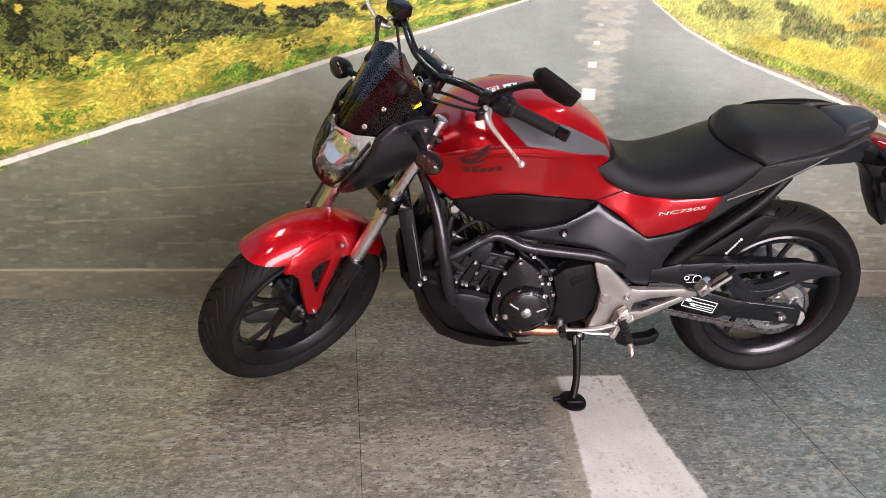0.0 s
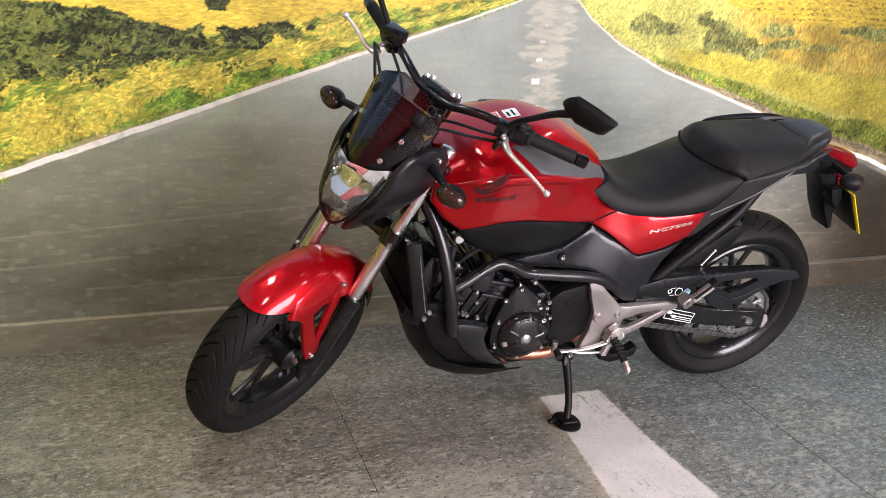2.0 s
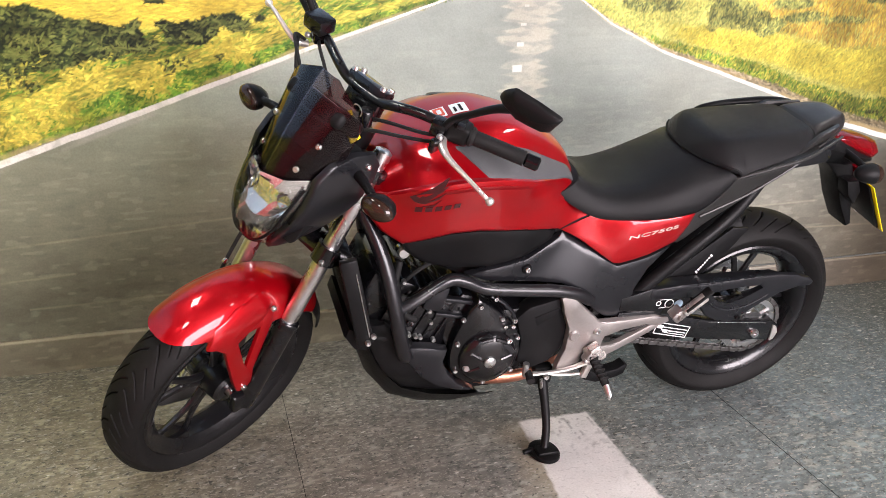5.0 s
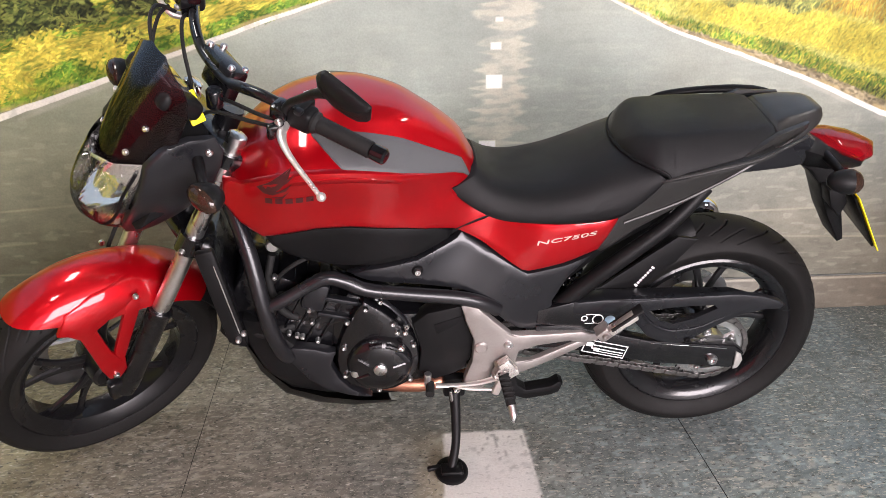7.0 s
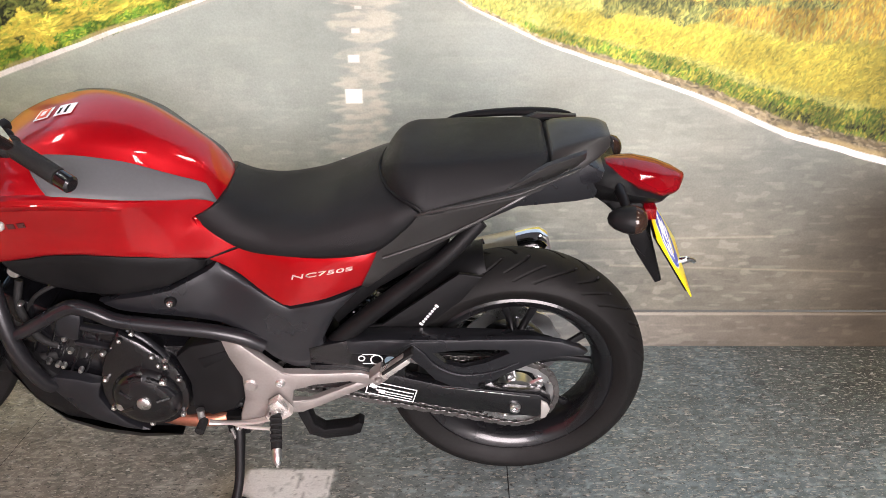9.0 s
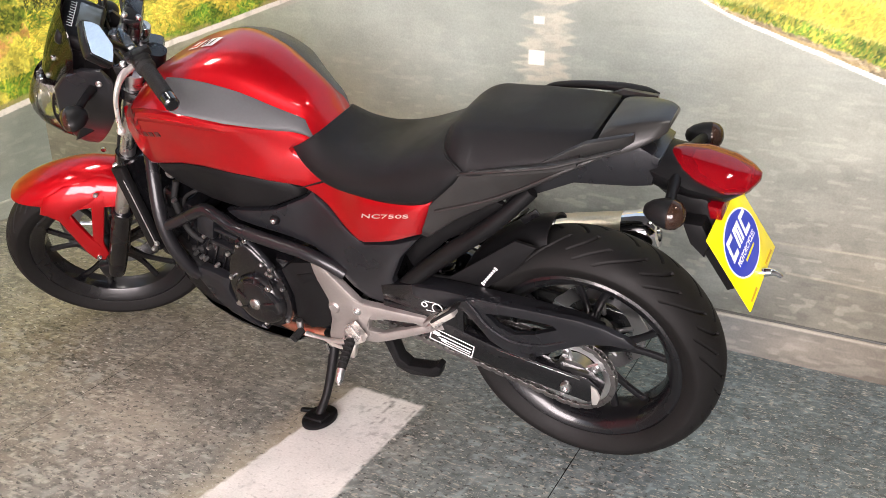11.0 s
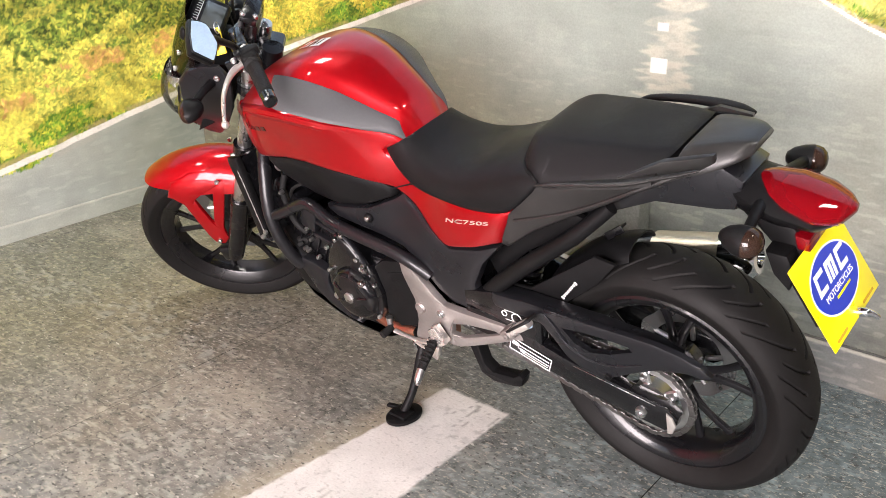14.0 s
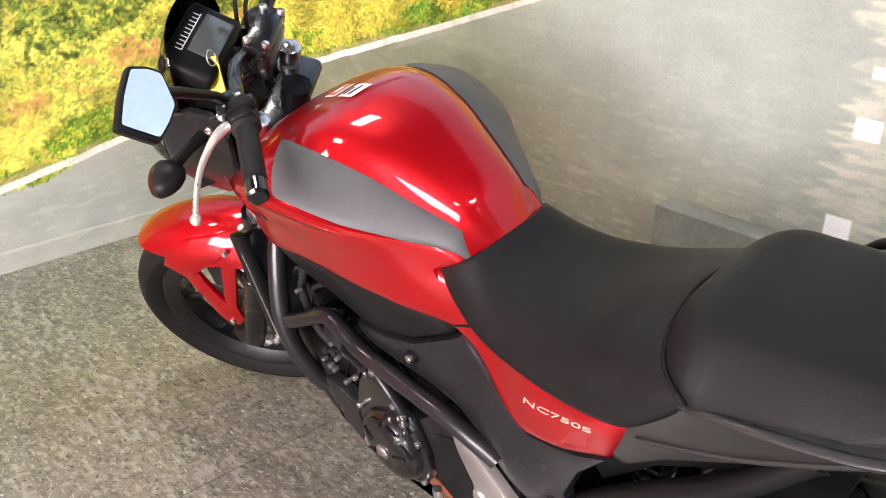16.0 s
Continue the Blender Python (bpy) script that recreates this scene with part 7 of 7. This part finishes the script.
for s in (-1, 1):
    a = FRONT_AXLE + Vector((0.012, s * 0.100, -0.02))
    bm = bmesh.new()
    tube(bm, [a, a + FD * 0.05, a + FD * 0.23, a + FD * 0.262, a + FD * 0.27], [0.024, 0.028, 0.0275, 0.030, 0.026], 20, 4)
    block(bm, (0.05, 0.03, 0.06), Matrix.Translation(a + Vector((-0.012, 0, 0.02))), 0.010)
    leg = part("fork_leg", bm, ENGINE, bike, "black fork slider", m=STEER)
    bm = bmesh.new()
    tube(bm, [a + FD * 0.26, a + FD * 0.74], 0.0205, 24, 1)
    part("stanchion", bm, STEEL, leg, "chromed fork stanchion", m=STEER)
    bm = bmesh.new()
    tube(bm, [a + FD * 0.735, a + FD * 0.755, a + FD * 0.76], [0.022, 0.021, 0.014], 20, 1)
    part("fork_cap", bm, STEEL, leg, "bright fork cap", m=STEER)
bm = bmesh.new()
a = FRONT_AXLE + Vector((0.012, 0, -0.02))
tilt = Matrix.Rotation(RAKE, 4, "Y")
for s, h in ((0.47, 0.045), (0.70, 0.030)):
    c = a + FD * s + Vector((0.02, 0, -0.01))
    block(bm, (0.075, 0.27, h), Matrix.Translation(c) @ tilt, 0.014)
    for sd in (-1, 1):
        tube(bm, [a + Vector((0, sd * 0.1, 0)) + FD * (s - h / 2), a + Vector((0, sd * 0.1, 0)) + FD * (s + h / 2)], 0.031, 18, 1)
tube(bm, [a + FD * 0.43 + Vector((0.045, 0, 0)), a + FD * 0.74 + Vector((0.045, 0, 0))], 0.028, 16, 1)
yoke = part("fork_yoke", bm, ENGINE, bike, "black fork yokes and steering stem", m=STEER)
bm = bmesh.new()
for sd in (-1, 1):
    bolt(bm, a + Vector((-0.025, sd * 0.115, 0)) + FD * 0.468, 0.008, 0.012, (-1, sd * 0.6, 0))
part_each("bolt", bm, STEEL, yoke, m=STEER)

# front mudguard
AX = FRONT_AXLE
fender = arc_shell(AX, 0.334, 33, 121, (0.078, 0.088, 0.093, 0.094, 0.090, 0.080), (0.050, 0.066, 0.080, 0.086, 0.074, 0.050), RED, "front_mudguard", bike, "glossy candy red front mudguard", 34, m=STEER, tip=15)
arc_shell(AX, 0.326, 4, 36, (0.050, 0.066, 0.068), (0.030, 0.036, 0.044), BLACK_PLASTIC, "mudguard_tail", fender, "black rear half of the mudguard", 14, m=STEER)
STAY = [(-1.612, 0.552), (-1.592, 0.545), (-1.570, 0.520), (-1.548, 0.395), (-1.536, 0.358), (-1.512, 0.348), (-1.494, 0.366), (-1.500, 0.420), (-1.514, 0.440), (-1.532, 0.530), (-1.500, 0.548), (-1.448, 0.566), (-1.405, 0.585), (-1.405, 0.605), (-1.43, 0.614), (-1.52, 0.614), (-1.585, 0.596)]
REAR_LEG = [(-1.512, 0.360), (-1.492, 0.368), (-1.488, 0.412), (-1.418, 0.565), (-1.408, 0.596), (-1.445, 0.590), (-1.462, 0.556), (-1.508, 0.440)]
def stay_y(x, z):
    """The stay hugs the mudguard's side and flares towards the axle."""
    r = math.hypot(x - AX[0], z - AX[2])
    s = min(1.0, max(0.02, (0.334 - r) / 0.084) ** (1 / 2.2)) if r < 0.334 else 0.02
    return 0.093 * math.sin(1.25 * s) / math.sin(1.25) + 0.003 + 0.09 * max(0, 0.25 - r)


for s in (-1, 1):
    bm = panel(REAR_LEG, lambda x, z: stay_y(x, z) - 0.0015, 0.006, 0.004, 0.03)
    part("mudguard_stay", mirrored(bm) if s > 0 else bm, RED, fender, "red mudguard stay", m=STEER)
    if s > 0:
        bm.free()
    bm = panel(STAY, stay_y, 0.008, 0.005, 0.03)
    part("mudguard_stay", mirrored(bm) if s > 0 else bm, RED, fender, "red mudguard stay", m=STEER)
    if s > 0:
        bm.free()
    bm = bmesh.new()
    bolt(bm, (-1.520, s * 0.112, 0.368), 0.008, 0.006, (0, s, 0))
    part_each("bolt", bm, STEEL, fender, m=STEER)
    bm = bmesh.new()
    bolt(bm, (-1.434, s * 0.093, 0.587), 0.007, 0.005, (0, s, 0))
    part_each("bolt", bm, STEEL, fender, m=STEER)
bm = bmesh.new()
tube(bm, [(-1.28, 0.06, 0.80), (-1.33, 0.10, 0.72), (-1.36, 0.115, 0.65), (-1.43, 0.12, 0.50), (-1.45, 0.11, 0.38)], 0.005, 8)
part("brake_hose", bm, GRIP, yoke, "black brake hose", m=STEER)
bm = bmesh.new()
block(bm, (0.05, 0.05, 0.10), Matrix.Translation((-1.40, 0.085, 0.385)) @ Matrix.Rotation(RAKE + 0.2, 4, "Y"), 0.012)
part("brake_caliper", bm, ENGINE, bike, "black brake caliper", m=STEER)

# headlamp: clear lens, bright bowl inside, dark cowls beside it
HZ = ((0.722, -1.412, -1.392, 0.022), (0.745, -1.446, -1.388, 0.036), (0.772, -1.466, -1.384, 0.050), (0.808, -1.486, -1.372, 0.070), (0.850, -1.491, -1.362, 0.088), (0.885, -1.483, -1.354, 0.099), (0.920, -1.462, -1.348, 0.105), (0.950, -1.436, -1.345, 0.104))


def lamp_shell(shrink, back):
    b = bmesh.new()
    rows = []
    hz = np.array(HZ)
    for z in np.linspace(hz[0, 0], hz[-1, 0], 18):
        xf, xb, w = (float(np.interp(z, hz[:, 0], hz[:, k])) for k in (1, 2, 3))
        xf, w = xf + shrink, max(w - shrink, 0.006)
        rows.append([(xb + back + (xf - xb - back) * (1 - abs(s) ** 2.2), w * s, z) for s in np.linspace(-1, 1, 21)])
    loft(b, rows, closed=False)
    return b


def lamp_bowl():
    """The silvered inside: a deep upper bowl and a shallower lower one with a ridge between."""
    b = bmesh.new()
    rows = []
    hz = np.array(HZ)
    z0, z1 = 0.730, 0.946
    for z in np.linspace(z0, z1, 36):
        xf, xb, w = (float(np.interp(z, hz[:, 0], hz[:, k])) for k in (1, 2, 3))
        row = []
        for q in np.linspace(-1, 1, 61):
            x = xb + (xf - xb) * (1 - abs(q) ** 2.2) + 0.006
            y = 0.94 * w * q
            up = max(0.0, 1 - ((z - 0.882) / 0.056) ** 2 - (y / 0.072) ** 2)
            low = max(0.0, 1 - ((z - 0.786) / 0.038) ** 2 - (y / 0.046) ** 2)
            flute = 0.006 * abs(math.sin(y * 62 + 30 * z)) * (1 - min(1, up * 2))
            row.append((x + 0.070 * up**0.6 + 0.036 * low**0.6 + flute, y, z))
        rows.append(row)
    loft(b, rows, closed=False)
    return b


headlamp = part("headlamp", lamp_bowl(), REFLECTOR, bike, "headlamp with a clear lens and bright bowls", sharp=28, m=STEER)
part("lens", lamp_shell(0.0, 0.0), CLEAR, headlamp, "clear glossy lens", m=STEER)
def lens_at(y, z, o):
    xf, xb, w = (float(np.interp(z, [h[0] for h in HZ], [h[k] for h in HZ])) for k in (1, 2, 3))
    return (xb + (xf - xb) * (1 - min(1, abs(y) / w) ** 2.2) + o, y, z)


bm = bmesh.new()
tube(bm, [lens_at(y, z, 0.003) for y, z in ((-0.086, 0.930), (-0.072, 0.870), (-0.052, 0.810), (-0.026, 0.768), (0, 0.758), (0.026, 0.768), (0.052, 0.810), (0.072, 0.870), (0.086, 0.930))], 0.0036, 8)
part("bezel", bm, DEEP, headlamp, "dark inner bezel", m=STEER)
bm = bmesh.new()
for y in (-0.055, 0.055):
    lathe(bm, [(0.012, -0.01), (0.010, 0.006), (0.0001, 0.008)], 16, (-1.393, y, 0.918), "x")
part_each("side_lamp", bm, WHITE, headlamp, m=STEER)
COWLS = [(-1.366, 0.955), (-1.330, 0.985), (-1.275, 1.000), (-1.228, 0.995), (-1.214, 0.962), (-1.222, 0.924), (-1.250, 0.856), (-1.305, 0.785), (-1.350, 0.733), (-1.380, 0.708), (-1.404, 0.714), (-1.416, 0.755), (-1.404, 0.830), (-1.388, 0.885)]
cw = thin_plate(((-1.352, 0.955, 0.108), (-1.275, 0.999, 0.120), (-1.225, 0.99, 0.136), (-1.25, 0.866, 0.128), (-1.362, 0.768, 0.066), (-1.395, 0.716, 0.028), (-1.402, 0.825, 0.081), (-1.386, 0.885, 0.103), (-1.30, 0.92, 0.124)))
for s in (-1, 1):
    bm = panel(COWLS, cw, 0.010, 0.006, 0.03)
    part("lamp_cowl", mirrored(bm) if s > 0 else bm, PANEL_GREY, headlamp, "dark grey satin lamp cowl", m=STEER)
    if s > 0:
        bm.free()
    bm = bmesh.new()
    bolt(bm, (-1.245, s * (cw(-1.245, 0.965) + 0.001), 0.965), 0.008, 0.004, (0, s, 0))
    part_each("bolt", bm, STEEL, headlamp, m=STEER)
part("lamp_back", slab([(-1.40, 0.775), (-1.36, 0.83), (-1.345, 0.94), (-1.28, 0.985), (-1.22, 0.97), (-1.25, 0.87), (-1.32, 0.80)], -0.09, 0.09, 0.01), DEEP, headlamp, m=STEER)

# smoked fly screen
SV = ((0.928, -1.429, 0.088, 9.5), (0.932, -1.427, 0.095, 9.4), (0.945, -1.420, 0.100, 9.0), (0.975, -1.402, 0.107, 8.0), (1.010, -1.380, 0.111, 7.0), (1.050, -1.350, 0.112, 6.0), (1.085, -1.322, 0.104, 5.0), (1.105, -1.304, 0.088, 4.5), (1.120, -1.290, 0.064, 4.0), (1.130, -1.281, 0.044, 4.0), (1.137, -1.273, 0.028, 4.0))


def screen_at(z, s, o=0.0):
    sv = np.array(SV)
    x, w, bow = (float(np.interp(z, sv[:, 0], sv[:, k])) for k in (1, 2, 3))
    y = w * s
    return Vector((x + bow * y * y - o, y, z + 0.25 * o))


bm = bmesh.new()
zz = np.concatenate([np.linspace(0.928, 1.10, 18), np.linspace(1.108, 1.137, 7)])
grid = [[screen_at(z, s) for s in np.linspace(-1, 1, 19)] for z in zz]
grid2 = [[screen_at(z, s, -0.003) for s in np.linspace(-1, 1, 19)] for z in zz]
loft(bm, [r + r2[::-1] for r, r2 in zip(grid, grid2)], closed=True, cap=True)
screen = part("fly_screen", bm, SMOKE, bike, "dark smoked acrylic fly screen", m=STEER)
for s in (-1, 1):
    for z, k in ((0.966, 0.52), (1.019, 0.62)):
        bm = bmesh.new()
        bolt(bm, screen_at(z, s * k, 0.001), 0.0065, 0.004, (-1, s * 0.4, 0.4))
        part_each("bolt", bm, STEEL, screen, m=STEER)

# instruments
bm = bmesh.new()
im = Matrix.Translation((-1.268, 0.0, 1.048)) @ Matrix.Rotation(radians(40), 4, "Y")
block(bm, (0.100, 0.170, 0.040), im, 0.014, 3)
dash = part("instrument_panel", bm, BLACK_PLASTIC, bike, "black instrument panel", m=STEER)
bm = bmesh.new()
block(bm, (0.052, 0.100, 0.003), im @ Matrix.Translation((0.012, 0.010, 0.0205)), 0.001)
part("display", bm, LCD, dash, "grey liquid crystal display", m=STEER)
bm = bmesh.new()
for k in range(10):
    block(bm, (0.010 + 0.004 * (k % 2), 0.0022, 0.0008), im @ Matrix.Translation((-0.028, -0.046 + 0.0105 * k, 0.0208)), 0.0002, 1)
block(bm, (0.002, 0.10, 0.0008), im @ Matrix.Translation((-0.022, 0.004, 0.0208)), 0.0002, 1)
part("rev_scale", bm, WHITE, dash, "white scale marks", m=STEER)
bm = bmesh.new()
block(bm, (0.07, 0.11, 0.08), Matrix.Translation((-1.285, 0, 0.990)) @ Matrix.Rotation(radians(25), 4, "Y"), 0.012)
part("instrument_mount", bm, DEEP, dash, m=STEER)

# handlebar with controls
HB = [(-1.016, 0.378, 1.060), (-1.078, 0.250, 1.066), (-1.128, 0.150, 1.076), (-1.150, 0.090, 1.066), (-1.155, 0.045, 1.052)]
bm = bmesh.new()
tube(bm, [(x, -y, z) for x, y, z in HB] + [(x, y, z) for x, y, z in reversed(HB)], 0.0115, 14)
bar = part("handlebar", bm, ENGINE, bike, "black tubular handlebar", m=STEER)
bm = bmesh.new()
block(bm, (0.045, 0.115, 0.030), Matrix.Translation((-1.136, 0, 1.056)) @ tilt, 0.008)
block(bm, (0.034, 0.10, 0.060), Matrix.Translation((-1.145, 0, 1.022)) @ tilt, 0.008)
clamp = part("bar_clamp", bm, ENGINE, bar, "black bar clamp", m=STEER)
bm = bmesh.new()
for x, y in ((-0.016, -0.045), (0.016, -0.045), (-0.016, 0.045), (0.016, 0.045)):
    p = Matrix.Translation((-1.136, 0, 1.056)) @ tilt @ Vector((x, y, 0.015))
    bolt(bm, p, 0.0075, 0.006, FD)
part_each("bolt", bm, STEEL, clamp, m=STEER)
for s in (-1, 1):
    g0, g1 = Vector((-1.072, s * 0.262, 1.0655)), Vector((-1.022, s * 0.366, 1.0605))
    gd = (g1 - g0).normalized()
    bm = bmesh.new()
    tube(bm, [g0 - gd * 0.012, g0 - gd * 0.006] + [g0.lerp(g1, k / 30) for k in range(31)], [0.022, 0.022] + [0.0165 + 0.0011 * (k % 2) for k in range(31)], 18, 1)
    part("grip", bm, GRIP, bar, "black rubber grip", m=STEER)
    bm = bmesh.new()
    tube(bm, [g1, g1 + gd * 0.004, g1 + gd * 0.030, g1 + gd * 0.034], [0.012, 0.0165, 0.0165, 0.012], 18, 1)
    part("bar_end", bm, ENGINE, bar, "black bar end weight", m=STEER)
    bm = bmesh.new()
    sm = Matrix.Translation(g0 - gd * 0.038) @ gd.to_track_quat("X", "Z").to_matrix().to_4x4()
    block(bm, (0.055, 0.042, 0.050), sm, 0.011, 3)
    block(bm, (0.020, 0.050, 0.020), sm @ Matrix.Translation((0.0, 0.004, 0.020)), 0.005)
    sw = part("switch_box", bm, BLACK_PLASTIC, bar, "black switch box", m=STEER)
    bm = bmesh.new()
    block(bm, (0.016, 0.016, 0.010), sm @ Matrix.Translation((0.004, s * 0.010 - 0.012, 0.030)), 0.003)
    part("switch", bm, KILL if s > 0 else PANEL_GREY, sw, "red stop switch" if s > 0 else "grey switch", m=STEER)
    # lever and its perch
    bm = bmesh.new()
    pc = g0 - gd * 0.075
    block(bm, (0.035, 0.040, 0.036), Matrix.Translation(pc + Vector((-0.012, 0, 0))) @ gd.to_track_quat("X", "Z").to_matrix().to_4x4(), 0.008)
    if s > 0:
        block(bm, (0.050, 0.060, 0.036), Matrix.Translation(pc + Vector((-0.02, 0.0, 0.036))), 0.006)
    else:
        block(bm, (0.034, 0.014, 0.034), Matrix.Translation((-1.142, -0.215, 1.045)), 0.004)
    perch = part("lever_perch", bm, ENGINE, bar, "black lever perch", m=STEER)
    bm = bmesh.new()
    tube(bm, [(x, s * (y - max(0, s) * dy), z + max(0, s) * dz) for x, y, z, dy, dz in ((-1.118, 0.212, 1.048, -0.02, -0.024), (-1.138, 0.232, 1.046, -0.01, -0.016), (-1.149, 0.262, 1.042, 0.0, 0.0), (-1.152, 0.306, 1.036, 0.012, 0.026), (-1.148, 0.350, 1.024, 0.024, 0.048), (-1.143, 0.384, 1.011, 0.034, 0.062))], [0.010, 0.010, 0.0074, 0.0060, 0.0052, 0.005], 12, 6, 0.85)
    b2 = bmesh.ops.create_uvsphere(bm, u_segments=14, v_segments=10, radius=0.0095, matrix=Matrix.Translation((-1.142, s * (0.385 - max(0, s) * 0.034), 1.011 + max(0, s) * 0.062)))
    part("lever", bm, LEVER, perch, "polished alloy lever", m=STEER)
    bm = bmesh.new()
    bolt(bm, (-1.135, s * 0.216, 1.062), 0.008, 0.005, (0, 0, 1))
    part_each("bolt", bm, STEEL, perch, m=STEER)
    # mirror on its stem
    bm = bmesh.new()
    tube(bm, [(-1.118, s * 0.205, 1.070), (-1.116, s * 0.222, 1.105), (-1.113, s * 0.262, 1.145), (-1.110, s * 0.310, 1.190), (-1.104, s * 0.362, 1.224)], [0.009, 0.008, 0.008, 0.009, 0.013], 12)
    stem = part("mirror", bm, BLACK_PLASTIC, bar, "black mirror on a bent stem", m=STEER)
    nrm = (STEER.to_3x3().transposed() @ BIKE.to_3x3().transposed() @ Vector((0.70, 0.37, 0.61))).normalized()
    nrm.y *= -s
    long = (Vector((0, 1, 0)) - nrm.y * nrm).normalized()
    mm = Matrix((nrm, long, nrm.cross(long))).transposed().to_4x4()
    mm.translation = Vector((-1.097, s * 0.376, 1.227))
    SHAPE = [(0.0303, 0.0442), (0.0540, 0.0230), (0.0655, 0.0030), (0.0290, -0.0345), (-0.0100, -0.0370), (-0.0496, -0.0347), (-0.0760, 0.0208), (-0.0250, 0.0350)]
    loop = rounded_loop([(-y * s, z) for y, z in SHAPE], 0.006)
    bm = bmesh.new()
    prof = ((0.006, 0.99), (0.002, 1.03), (-0.006, 1.0), (-0.016, 0.80), (-0.022, 0.5), (-0.024, 0.12))
    loft(bm, [[(x, p.y * k, p.z * k) for p in loop] for x, k in prof])
    part("mirror_shell", bm, BLACK_PLASTIC, stem, "black mirror shell", m=STEER @ mm)
    bm = bmesh.new()
    loft(bm, [[(x, p.y * k, p.z * k) for p in loop] for x, k in ((0.004, 0.90), (0.0075, 0.90))])
    part("mirror_glass", bm, MIRROR, stem, "mirror glass", m=STEER @ mm)
    indicator((-1.302, -0.228, 0.952) if s < 0 else (-1.283, 0.217, 0.940), (-1, s * 0.25, 0.05), (-1.265, s * 0.118, 0.950), STEER, (1.5, 0.80, 0.95))
# cables
for k, pts in enumerate(([(-1.13, -0.20, 1.035), (-1.16, -0.14, 1.02), (-1.20, -0.06, 1.00), (-1.21, 0.00, 0.93), (-1.17, 0.03, 0.84)], [(-1.14, 0.22, 1.05), (-1.19, 0.20, 1.09), (-1.23, 0.14, 1.08), (-1.24, 0.08, 1.00), (-1.22, 0.04, 0.90)], [(-1.11, 0.20, 1.05), (-1.15, 0.16, 1.07), (-1.18, 0.10, 1.05), (-1.19, 0.05, 0.98)], [(-1.10, -0.22, 1.05), (-1.14, -0.17, 1.045), (-1.16, -0.10, 1.03), (-1.17, -0.02, 1.00)], [(-1.15, 0.23, 1.06), (-1.19, 0.19, 1.07), (-1.23, 0.14, 1.04), (-1.24, 0.10, 0.98)])):
    bm = bmesh.new()
    tube(bm, pts, 0.0042, 8)
    part("cable", bm, GRIP, bar, m=STEER)
# key with a yellow tag
bm = bmesh.new()
block(bm, (0.032, 0.006, 0.050), Matrix.Translation((-1.236, -0.058, 1.012)) @ Matrix.Rotation(0.15, 4, "Z") @ Matrix.Rotation(-0.6, 4, "X"), 0.002)
block(bm, (0.020, 0.006, 0.022), Matrix.Translation((-1.232, -0.040, 1.038)) @ Matrix.Rotation(0.15, 4, "Z") @ Matrix.Rotation(-0.6, 4, "X"), 0.002)
tag = part("key_tag", bm, TAG, bike, "yellow plastic key tag", m=STEER)
bm = bmesh.new()
tube(bm, [Vector((-1.222, -0.050 + 0.014 * math.cos(a), 1.056 + 0.014 * math.sin(a))) for a in np.linspace(0, 2 * math.pi, 16)], 0.0014, 6, 1)
part("key_ring", bm, STEEL, tag, m=STEER)
bm = bmesh.new()
lathe(bm, [(0.0001, 0.01), (0.014, 0.01), (0.017, 0.006), (0.017, -0.03), (0.0001, -0.03)], 20, (-1.185, -0.045, 1.030), "z")
part("ignition_lock", bm, ENGINE, yoke, m=STEER)
